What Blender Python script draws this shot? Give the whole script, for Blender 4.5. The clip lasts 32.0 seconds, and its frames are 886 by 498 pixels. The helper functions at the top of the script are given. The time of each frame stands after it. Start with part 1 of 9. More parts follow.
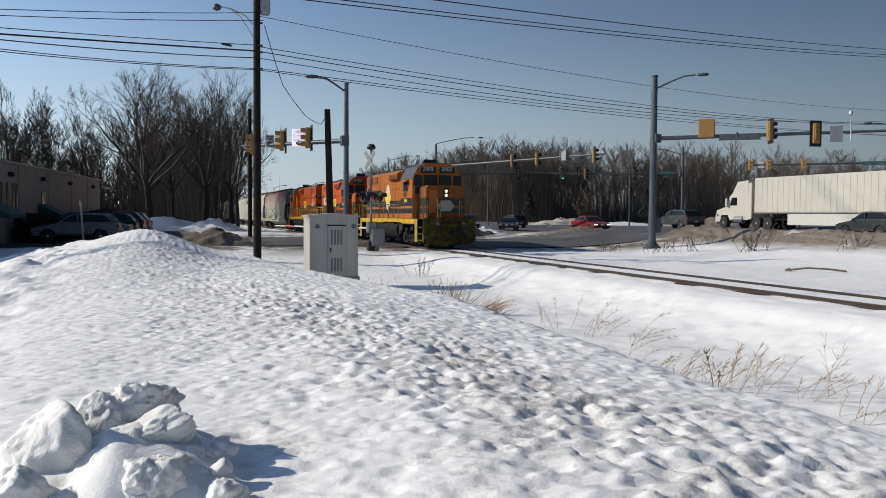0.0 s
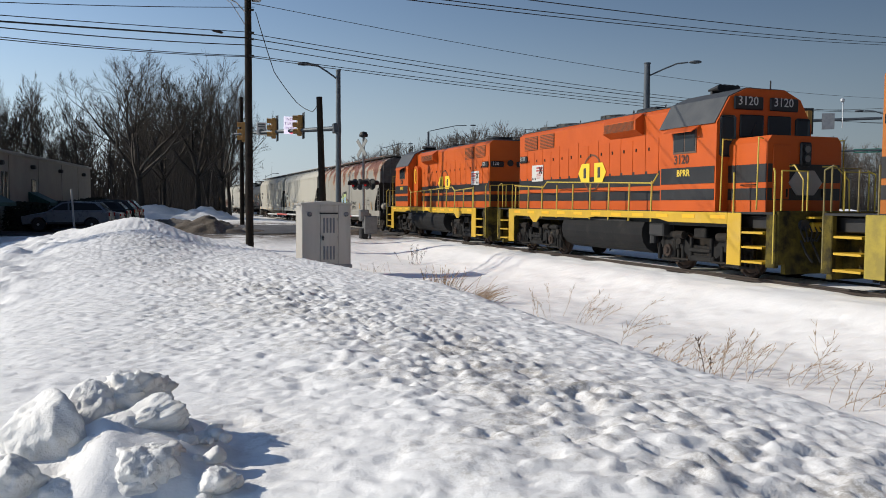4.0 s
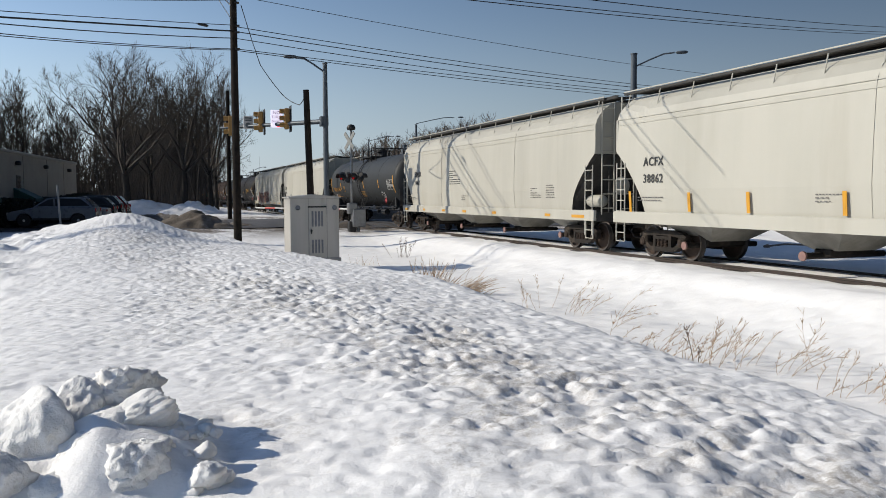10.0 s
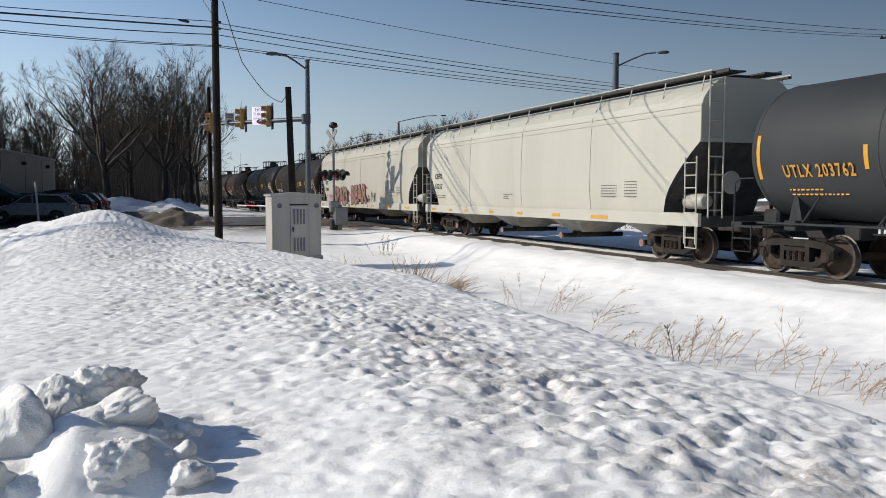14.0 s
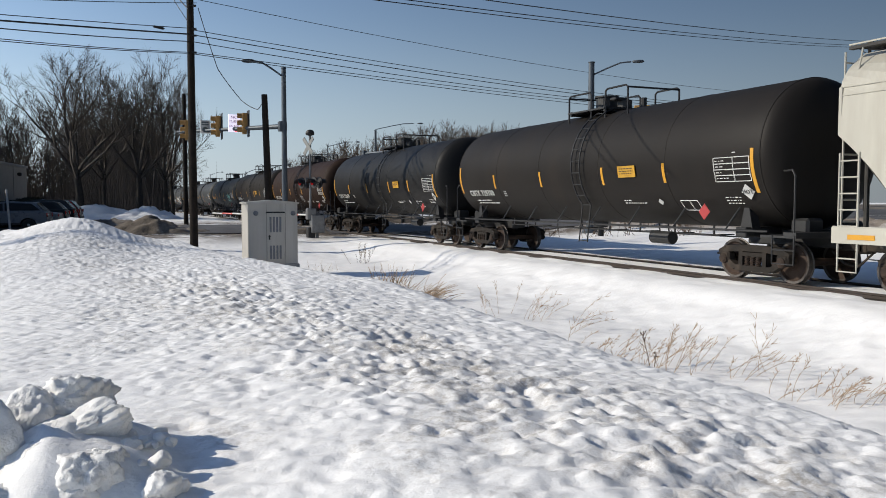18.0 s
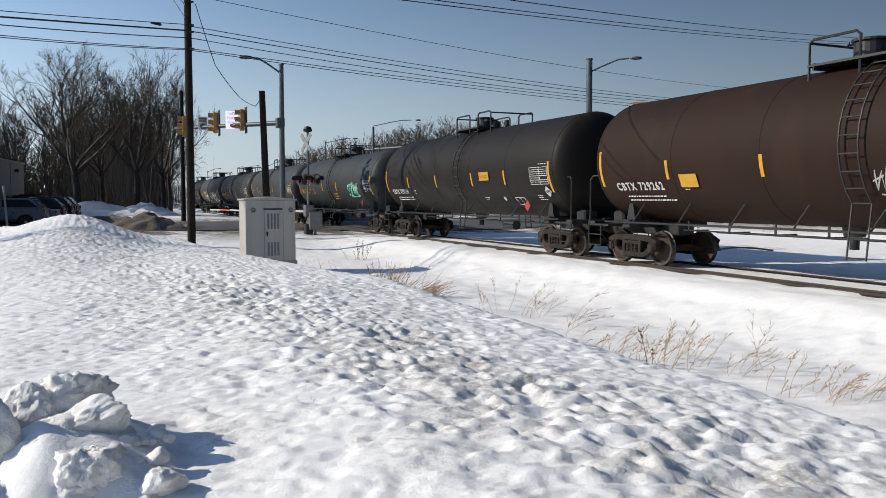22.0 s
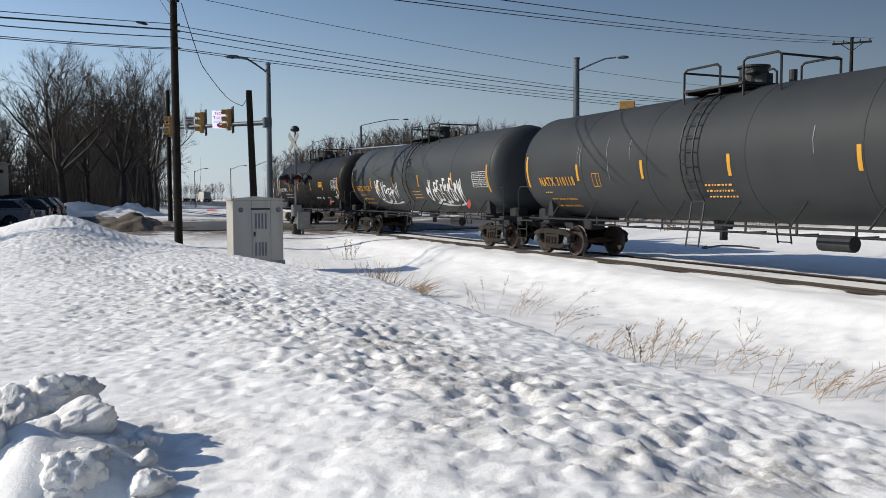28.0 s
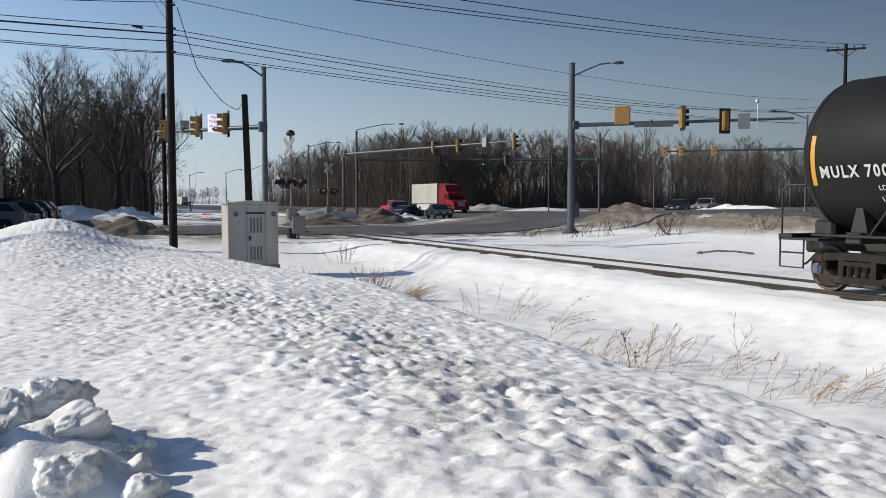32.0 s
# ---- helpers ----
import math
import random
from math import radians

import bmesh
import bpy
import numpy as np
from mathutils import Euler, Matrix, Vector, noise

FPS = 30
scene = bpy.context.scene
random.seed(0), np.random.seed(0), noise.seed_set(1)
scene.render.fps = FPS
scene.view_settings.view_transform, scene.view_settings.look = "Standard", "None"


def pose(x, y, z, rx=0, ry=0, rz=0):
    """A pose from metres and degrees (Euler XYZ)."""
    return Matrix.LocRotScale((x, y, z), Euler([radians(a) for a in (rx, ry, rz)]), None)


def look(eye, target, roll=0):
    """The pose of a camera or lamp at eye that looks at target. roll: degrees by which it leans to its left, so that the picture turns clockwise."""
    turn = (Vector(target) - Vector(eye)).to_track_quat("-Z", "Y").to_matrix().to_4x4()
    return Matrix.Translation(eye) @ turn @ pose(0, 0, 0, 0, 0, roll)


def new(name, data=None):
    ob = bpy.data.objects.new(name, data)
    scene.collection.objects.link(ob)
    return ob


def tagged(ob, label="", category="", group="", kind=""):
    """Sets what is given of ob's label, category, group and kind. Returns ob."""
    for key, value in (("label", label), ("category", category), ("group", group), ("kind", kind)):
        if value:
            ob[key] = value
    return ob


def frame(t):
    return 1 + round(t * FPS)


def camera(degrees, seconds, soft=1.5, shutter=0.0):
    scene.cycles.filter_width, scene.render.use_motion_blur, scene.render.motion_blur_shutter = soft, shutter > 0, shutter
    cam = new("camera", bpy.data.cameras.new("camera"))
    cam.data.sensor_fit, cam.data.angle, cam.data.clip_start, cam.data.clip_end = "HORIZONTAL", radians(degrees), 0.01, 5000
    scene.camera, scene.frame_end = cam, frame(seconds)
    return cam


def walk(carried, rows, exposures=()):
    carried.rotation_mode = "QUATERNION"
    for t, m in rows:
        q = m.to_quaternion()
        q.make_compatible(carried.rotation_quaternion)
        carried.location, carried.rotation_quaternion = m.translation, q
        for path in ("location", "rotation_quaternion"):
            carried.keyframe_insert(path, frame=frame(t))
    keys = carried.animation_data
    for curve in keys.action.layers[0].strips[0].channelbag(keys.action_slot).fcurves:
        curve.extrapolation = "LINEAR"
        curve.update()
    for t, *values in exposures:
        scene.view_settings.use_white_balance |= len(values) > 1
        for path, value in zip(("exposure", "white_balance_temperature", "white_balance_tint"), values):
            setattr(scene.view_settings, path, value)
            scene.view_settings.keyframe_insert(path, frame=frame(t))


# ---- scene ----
EYE = (0.0, 0.0, 1.80)
cam = camera(2 * math.degrees(math.atan(784 / 1450)), 32.0, soft=0.9)


def view(row):
    return row[0], pose(*EYE, *row[1:])


walk(cam, [view(r) for r in [(0, 87.68, -0.36, -19.00), (0.5, 87.60, -0.40, -19.07), (1, 87.46, -0.38, -19.15), (1.5, 87.29, -0.46, -19.18), (2, 87.11, -0.29, -19.15), (2.5, 86.93, -0.18, -19.15), (3, 86.86, -0.21, -19.22), (3.5, 86.84, -0.26, -19.39), (5.5, 86.80, -0.29, -19.78), (6, 86.64, -0.22, -19.92), (6.5, 86.50, -0.13, -19.96), (7, 86.46, -0.04, -19.90), (7.5, 86.50, -0.02, -19.95), (8, 86.49, 0.10, -20.08), (8.5, 86.46, 0.23, -20.14), (9, 86.48, 0.29, -20.13), (9.5, 86.45, 0.30, -20.20), (10, 86.30, 0.23, -20.33), (10.5, 86.16, 0.25, -20.43), (11, 86.22, 0.28, -20.46), (11.5, 86.40, 0.25, -20.50), (12, 86.45, 0.19, -20.62), (12.5, 86.30, 0.11, -20.86), (13, 86.19, 0.10, -21.04), (13.5, 86.14, 0.07, -21.20), (14, 86.18, -0.01, -21.56), (14.5, 86.38, -0.01, -21.95), (16.5, 86.69, -0.10, -22.88), (17, 86.74, -0.05, -23.02), (17.5, 86.80, 0.01, -23.04), (18, 86.72, -0.01, -23.16), (18.5, 86.45, -0.01, -23.29), (19, 86.21, 0.10, -23.22), (19.5, 86.20, 0.10, -23.18), (20, 86.29, -0.01, -23.28), (20.5, 86.34, -0.16, -23.43), (21, 86.35, -0.08, -23.41), (21.5, 86.44, 0.01, -23.36), (22, 86.49, -0.03, -23.31), (22.5, 86.41, -0.16, -23.40), (23, 86.22, -0.11, -23.51), (23.5, 86.14, -0.09, -23.42), (24, 86.17, -0.06, -23.33), (24.5, 86.24, 0.01, -23.32), (25, 86.28, 0.03, -23.48), (25.5, 86.26, 0.09, -23.63), (27.5, 86.40, 0.14, -24.09), (28, 86.44, 0.16, -24.15), (28.5, 86.64, 0.19, -24.19), (29, 86.80, 0.17, -24.25), (29.5, 86.73, 0.12, -24.24), (30, 86.63, 0.14, -24.20), (30.5, 86.71, 0.03, -24.21), (31, 86.84, -0.01, -24.27), (31.5, 86.88, -0.01, -24.35), (32, 86.76, -0.00, -24.47)]],
     exposures=[(0.0, 0.08), (9.0, 0.10), (14.0, 0.14), (18.0, 0.15), (22.0, 0.21), (28.0, 0.17), (32.0, 0.16)])

# ---- world and sun ----
SUN_ELEV, SUN_SHADOW = radians(27.5), radians(-23.0)      # shadows fall towards +X and a little back to the viewer
world = bpy.data.worlds.new("sky")
scene.world = world
world.use_nodes = True
wn = world.node_tree
bg = wn.nodes["Background"]
sky = wn.nodes.new("ShaderNodeTexSky")
sky.sky_type, sky.sun_disc = "NISHITA", False
sky.sun_elevation, sky.sun_rotation = SUN_ELEV, radians(293.0)
sky.air_density, sky.dust_density, sky.ozone_density = 1.0, 0.15, 1.6
bg.inputs[1].default_value = 0.056
tint = wn.nodes.new("ShaderNodeMix")
tint.data_type, tint.blend_type = "RGBA", "MULTIPLY"
tint.inputs["Factor"].default_value = 1.0
tint.inputs["B"].default_value = (0.95, 0.945, 1.0, 1)
wn.links.new(sky.outputs[0], tint.inputs["A"])
# thin haze: the sky pales towards the sun's side and deepens away from it
wtc = wn.nodes.new("ShaderNodeTexCoord")
dot = wn.nodes.new("ShaderNodeVectorMath")
dot.operation = "DOT_PRODUCT"
dot.inputs[1].default_value = (-0.92, 0.39, 0.0)
wn.links.new(wtc.outputs["Generated"], dot.inputs[0])
haze = wn.nodes.new("ShaderNodeMapRange")
for k_, v_ in zip((1, 2, 3, 4), (-0.85, 0.75, 0.32, 2.35)):
    haze.inputs[k_].default_value = v_
wn.links.new(dot.outputs["Value"], haze.inputs[0])
veil = wn.nodes.new("ShaderNodeVectorMath")
veil.operation = "SCALE"
wsep = wn.nodes.new("ShaderNodeSeparateXYZ")
wn.links.new(wtc.outputs["Generated"], wsep.inputs[0])
low = wn.nodes.new("ShaderNodeMapRange")
low.interpolation_type = "SMOOTHSTEP"
for k_, v_ in zip((1, 2, 3, 4), (-0.02, 0.24, 0.8, 0.0)):
    low.inputs[k_].default_value = v_
wn.links.new(wsep.outputs[2], low.inputs[0])
pale = wn.nodes.new("ShaderNodeMix")
pale.data_type = "RGBA"
pale.inputs["B"].default_value = (4.5, 5.45, 6.5, 1)
wn.links.new(low.outputs[0], pale.inputs["Factor"])
wn.links.new(tint.outputs["Result"], pale.inputs["A"])
wn.links.new(pale.outputs["Result"], veil.inputs[0])
wn.links.new(haze.outputs[0], veil.inputs["Scale"])
wn.links.new(veil.outputs[0], bg.inputs[0])
sun = new("sun", bpy.data.lights.new("sun", "SUN"))
sun.data.energy, sun.data.angle, sun.data.color = 3.95, radians(0.53), (1.0, 0.92, 0.785)
sun.matrix_world = look((0, 0, 0), (math.cos(SUN_SHADOW) * math.cos(SUN_ELEV), math.sin(SUN_SHADOW) * math.cos(SUN_ELEV), -math.sin(SUN_ELEV)))

# ---- materials ----
MATS = {}


def mat(name, c1, c2=None, rough=0.6, metal=0.0, scale=6.0, fine=60.0, bump=0.15, spread=0.5, spec=0.5, c3=None, streak=False, dist=0.01, glow=None):
    """A surface of two tones mixed by broad and fine noise, with grain relief; c3 adds sparse dirt, streak stretches it downwards."""
    if name in MATS:
        return MATS[name]
    m = bpy.data.materials.new(name)
    MATS[name] = m
    m.use_nodes = True
    nt = m.node_tree
    b = nt.nodes["Principled BSDF"]
    b.inputs["Roughness"].default_value = rough
    b.inputs["Metallic"].default_value = metal
    b.inputs["Specular IOR Level"].default_value = spec
    tc = nt.nodes.new("ShaderNodeTexCoord")
    src = tc.outputs["Object"]
    if streak:
        mp = nt.nodes.new("ShaderNodeMapping")
        mp.inputs["Scale"].default_value = (1, 1, 0.12)
        nt.links.new(src, mp.inputs[0])
        src2 = mp.outputs[0]
    else:
        src2 = src

    def noi(s, vec, det=4):
        n = nt.nodes.new("ShaderNodeTexNoise")
        n.inputs["Scale"].default_value, n.inputs["Detail"].default_value, n.inputs["Roughness"].default_value = s, det, 0.6
        nt.links.new(vec, n.inputs["Vector"])
        return n.outputs[0]

    big, small = noi(scale, src2), noi(fine, src, 2)
    add = nt.nodes.new("ShaderNodeMath")
    add.operation = "MULTIPLY_ADD"
    nt.links.new(small, add.inputs[0])
    add.inputs[1].default_value = 0.35
    nt.links.new(big, add.inputs[2])
    ramp = nt.nodes.new("ShaderNodeMapRange")
    ramp.inputs[1].default_value, ramp.inputs[2].default_value = 0.67 - 0.32 * spread, 0.67 + 0.32 * spread
    nt.links.new(add.outputs[0], ramp.inputs[0])
    mix = nt.nodes.new("ShaderNodeMix")
    mix.data_type = "RGBA"
    mix.inputs["A"].default_value = (*c1, 1)
    mix.inputs["B"].default_value = (*(c2 or c1), 1)
    nt.links.new(ramp.outputs[0], mix.inputs["Factor"])
    out = mix.outputs["Result"]
    if c3:
        d = nt.nodes.new("ShaderNodeMapRange")
        d.inputs[1].default_value, d.inputs[2].default_value = 0.55, 0.72
        nt.links.new(noi(scale * 0.63, src2, 6), d.inputs[0])
        m3 = nt.nodes.new("ShaderNodeMix")
        m3.data_type = "RGBA"
        nt.links.new(out, m3.inputs["A"])
        m3.inputs["B"].default_value = (*c3, 1)
        nt.links.new(d.outputs[0], m3.inputs["Factor"])
        out = m3.outputs["Result"]
    nt.links.new(out, b.inputs["Base Color"])
    rr = nt.nodes.new("ShaderNodeMapRange")
    rr.inputs[3].default_value, rr.inputs[4].default_value = max(0.03, rough - 0.12), min(1, rough + 0.12)
    nt.links.new(big, rr.inputs[0])
    nt.links.new(rr.outputs[0], b.inputs["Roughness"])
    if bump:
        bp = nt.nodes.new("ShaderNodeBump")
        bp.inputs["Strength"].default_value, bp.inputs["Distance"].default_value = bump, dist
        nt.links.new(small, bp.inputs["Height"])
        nt.links.new(bp.outputs[0], b.inputs["Normal"])
    if glow:
        b.inputs["Emission Color"].default_value = (*glow[0], 1)
        b.inputs["Emission Strength"].default_value = glow[1]
    return m


def glass(name="glass", tint=(0.03, 0.035, 0.04)):
    return mat(name, tint, rough=0.06, bump=0, spec=0.18)


STEEL = lambda: mat("galvanised", (0.058, 0.074, 0.090), (0.085, 0.10, 0.117), rough=0.5, metal=0.3, scale=3)
BLACKM = lambda: mat("black_metal", (0.010, 0.010, 0.011), (0.018, 0.018, 0.018), rough=0.55, scale=4)
DARKIRON = lambda: mat("grimy_iron", (0.012, 0.0105, 0.009), (0.028, 0.0225, 0.0185), rough=0.85, scale=3, spec=0.25, c3=(0.055, 0.042, 0.032))
RUSTIRON = lambda: mat("rusty_iron", (0.020, 0.0145, 0.012), (0.042, 0.028, 0.021), rough=0.8, spec=0.25, scale=5)
WHEELM = lambda: mat("wheel_steel", (0.028, 0.018, 0.0135), (0.052, 0.033, 0.024), rough=0.7, spec=0.25, scale=4)
TREAD = lambda: mat("worn_tread", (0.045, 0.038, 0.034), (0.085, 0.075, 0.068), rough=0.5, metal=0.4)
WHITEP = lambda: mat("white_lettering", (0.52, 0.52, 0.50), rough=0.6, bump=0)
BLACKP = lambda: mat("black_lettering", (0.03, 0.03, 0.03), rough=0.6, bump=0)
YELLOWP = lambda: mat("yellow_reflective", (0.55, 0.27, 0.015), (0.50, 0.24, 0.015), rough=0.5, bump=0)
ORANGEL = lambda: mat("orange_lettering", (0.5, 0.24, 0.03), rough=0.6, bump=0)
YHEAD = lambda: mat("signal_yellow", (0.34, 0.185, 0.045), (0.28, 0.155, 0.04), rough=0.5, scale=5)
ASPHALT = lambda: mat("asphalt", (0.045, 0.045, 0.048), (0.10, 0.10, 0.105), rough=0.85, scale=0.35, fine=30, bump=0.3, c3=(0.16, 0.155, 0.15))
WOODPOLE = lambda: mat("creosoted_wood", (0.011, 0.009, 0.0075), (0.027, 0.021, 0.0165), rough=0.9, spec=0.2, scale=3, fine=40, bump=0.5)

# ---- mesh helpers ----


def part(name, bm, material, parent=None, label="", smooth=False):
    me = bpy.data.meshes.new(name)
    bmesh.ops.recalc_face_normals(bm, faces=bm.faces)
    bm.to_mesh(me)
    bm.free()
    if smooth:
        me.shade_smooth() if smooth is True else me.polygons.foreach_set("use_smooth", [False] * len(me.polygons))
    me.materials.append(material)
    ob = new(name, me)
    if parent is not None:
        ob.parent = parent
    if label:
        ob["label"] = label
    return ob


def share(name, mesh, parent, m):
    ob = new(name, mesh)
    ob.parent, ob.matrix_basis = parent, m
    return ob


def box(bm, c, s, bevel=0.0, rot=None):
    r = bmesh.ops.create_cube(bm, size=1.0, matrix=Matrix.Translation(c) @ (rot or Matrix()) @ Matrix.Diagonal((*s, 1)))
    if bevel:
        es = list({e for v in r["verts"] for e in v.link_edges})
        bmesh.ops.bevel(bm, geom=es, offset=bevel, segments=1, affect="EDGES")
    return bm


def tube(bm, p0, p1, r0, r1=None, seg=8, caps=True):
    p0, p1 = Vector(p0), Vector(p1)
    d = p1 - p0
    m = Matrix.Translation((p0 + p1) / 2) @ d.to_track_quat("Z", "Y").to_matrix().to_4x4()
    bmesh.ops.create_cone(bm, cap_ends=caps, segments=seg, radius1=r0, radius2=r0 if r1 is None else r1, depth=d.length, matrix=m)
    return bm


def pipe(bm, pts, r, seg=6):
    """One round bar bent through the points, with mitred corners."""
    P = [Vector(p) for p in pts]
    d = [(b - a).normalized() for a, b in zip(P, P[1:])]
    ref = Vector((0.31, 0.52, 0.79)) if abs(d[0].dot(Vector((0.31, 0.52, 0.79)))) < 0.95 else Vector((1, 0, 0))
    u = d[0].cross(ref).normalized()
    rings = []
    for k, p in enumerate(P):
        t = d[0] if k == 0 else d[-1] if k == len(d) else (d[k - 1] + d[k]).normalized()
        u = (u - t * u.dot(t)).normalized()
        v = t.cross(u)
        rings.append([bm.verts.new(p + (u * math.cos(2 * math.pi * j / seg) + v * math.sin(2 * math.pi * j / seg)) * r) for j in range(seg)])
    for a, b in zip(rings, rings[1:]):
        for j in range(seg):
            bm.faces.new((a[j], a[(j + 1) % seg], b[(j + 1) % seg], b[j]))
    bm.faces.new(rings[0][::-1])
    bm.faces.new(rings[-1])
    return bm


def rails(name, lines, r, material, parent, seg=6):
    """Each bent bar as a part of its own."""
    for pts in lines:
        part(name, pipe(B(), pts, r, seg), material, parent)


def prism(bm, outline, axis, a, b):
    """Sweep a closed outline of (u, v) pairs along axis x, y or z from a to b."""
    def put(u, v, w):
        return {"x": (w, u, v), "y": (u, w, v), "z": (u, v, w)}[axis]
    lo = [bm.verts.new(put(u, v, a)) for u, v in outline]
    hi = [bm.verts.new(put(u, v, b)) for u, v in outline]
    n = len(outline)
    bm.faces.new(lo)
    bm.faces.new(hi[::-1])
    for i in range(n):
        bm.faces.new((lo[i], hi[i], hi[(i + 1) % n], lo[(i + 1) % n]))
    return bm


def lathe(bm, prof, axis="y", seg=24, c=(0, 0, 0)):
    """Revolve (radius, along) pairs about an axis through c."""
    rings = []
    for r, w in prof:
        ring = []
        for k in range(seg):
            a = 2 * math.pi * k / seg
            u, v = r * math.cos(a), r * math.sin(a)
            p = {"x": (w, u, v), "y": (u, w, v), "z": (u, v, w)}[axis]
            ring.append(bm.verts.new((p[0] + c[0], p[1] + c[1], p[2] + c[2])))
        rings.append(ring)
    for a, b in zip(rings, rings[1:]):
        for k in range(seg):
            bm.faces.new((a[k], a[(k + 1) % seg], b[(k + 1) % seg], b[k]))
    bm.faces.new(rings[0])
    bm.faces.new(rings[-1][::-1])
    return bm


def B():
    return bmesh.new()


def thing(name, m, label, category, group="", kind=""):
    e = new(name)
    e.empty_display_size = 0.3
    e.matrix_basis = m
    return tagged(e, label, category, group, kind)


def text_mesh(s, size, depth=0.004, fat=0.0, space=1.0):
    cu = bpy.data.curves.new("t", "FONT")
    cu.body, cu.size, cu.extrude = s, size, depth
    cu.align_x, cu.align_y = "LEFT", "BOTTOM"
    cu.resolution_u, cu.offset, cu.space_character = 2, fat, space
    ob = bpy.data.objects.new("t", cu)
    scene.collection.objects.link(ob)
    me = bpy.data.meshes.new_from_object(ob.evaluated_get(bpy.context.evaluated_depsgraph_get()))
    bpy.data.objects.remove(ob)
    bpy.data.curves.remove(cu)
    return me


def lettering(name, s, size, m, material, parent, label="", fat=0.0, space=1.0):
    me = text_mesh(s, size, fat=fat, space=space)
    me.materials.clear()
    me.materials.append(material)
    ob = new(name, me)
    ob.parent, ob.matrix_basis = parent, m
    if label:
        ob["label"] = label
    return ob


# text on a side that faces -X, reading along -Y (as seen from the camera's side)
def side_pose(x, y, z, lean=0.0):
    return Matrix.Translation((x, y, z)) @ Matrix(((0, 0, -1, 0), (-1, 0, 0, 0), (0, 1, 0, 0), (0, 0, 0, 1))) @ pose(0, 0, 0, lean, 0, 0)

# ---- ground ----
TRACK_X = 14.93
GRID = np.random.RandomState(7).rand(6, 64, 64)


def vnoise(x, y, k=0):
    """Smooth value noise on arrays, 0 to 1."""
    g = GRID[k % 6]
    xi, yi = np.floor(x), np.floor(y)
    fx, fy = x - xi, y - yi
    fx, fy = fx * fx * (3 - 2 * fx), fy * fy * (3 - 2 * fy)
    xi, yi = xi.astype(int) % 64, yi.astype(int) % 64
    x1, y1 = (xi + 1) % 64, (yi + 1) % 64
    return (g[xi, yi] * (1 - fx) + g[x1, yi] * fx) * (1 - fy) + (g[xi, y1] * (1 - fx) + g[x1, y1] * fx) * fy


def sstep(a, b, x):
    t = np.clip((x - a) / (b - a), 0, 1)
    return t * t * (3 - 2 * t)


def base_height(x, y):
    """The broad lie of the land: track bed at -0.17, ditch towards the bank, highway at +1."""
    z = np.full_like(x, -0.17)
    ditch = sstep(13.2, 10.0, x) * sstep(46, 34, y)
    z = z - 0.5 * ditch * sstep(2.0, 5.0, x)
    z = z + 0.2 * sstep(36, 46, y) * sstep(18, 8, x)
    hw = sstep(24, 36, x)
    z = z + hw * (0.75 + 0.45 * sstep(40, 60, x)) * (1 - 0.45 * sstep(62, 75, y))
    z = z + 0.15 * sstep(46, 52, y) * sstep(80, 60, y)
    return z


def bank(x, y):
    """The ploughed snow bank on which the camera looks, running beside the track."""
    edge = np.interp(y, [0, 6, 10, 14.5, 17, 22, 29], [4.9, 4.9, 5.05, 5.3, 4.7, 3.6, 3.0])
    right = sstep(edge + 1.7, edge - 0.5, x)
    left = sstep(-6.2, -3.2, x + 0.25 * np.sin(y * 0.8))
    far = sstep(38, 29, y)
    near = sstep(-7, -2, y)
    hump = 0.62 * np.exp(-((x + 0.2) / 1.5) ** 2 - ((y - 27) / 5.0) ** 2) + 0.25 * np.exp(-((x + 2.2) / 2.0) ** 2 - ((y - 27) / 6.0) ** 2)
    top = 0.66 + hump + 0.14 * np.exp(-((x + 1.2) / 1.6) ** 2) * sstep(3, 7, y) + 0.35 * sstep(2.0, 5.0, x) * sstep(34, 28, y)
    top = top - 0.11 * np.clip(1.6 - x, 0, 5) * sstep(22, 10, y)        # the near end leans towards the sun
    return top * right * left * far * near


ROADS = [(-70, 40, 47, 60), (37, 64, -400, 640), (-45, 1.5, 58, 88)]        # cleared surfaces: x0, x1, y0, y1


def cleared(x, y):
    m = np.zeros_like(x)
    for x0, x1, y0, y1 in ROADS:
        w = 0.8
        m = np.maximum(m, sstep(x0 - w, x0 + w, x) * sstep(x1 + w, x1 - w, x) * sstep(y0 - w, y0 + w, y) * sstep(y1 + w, y1 - w, y))
    return m


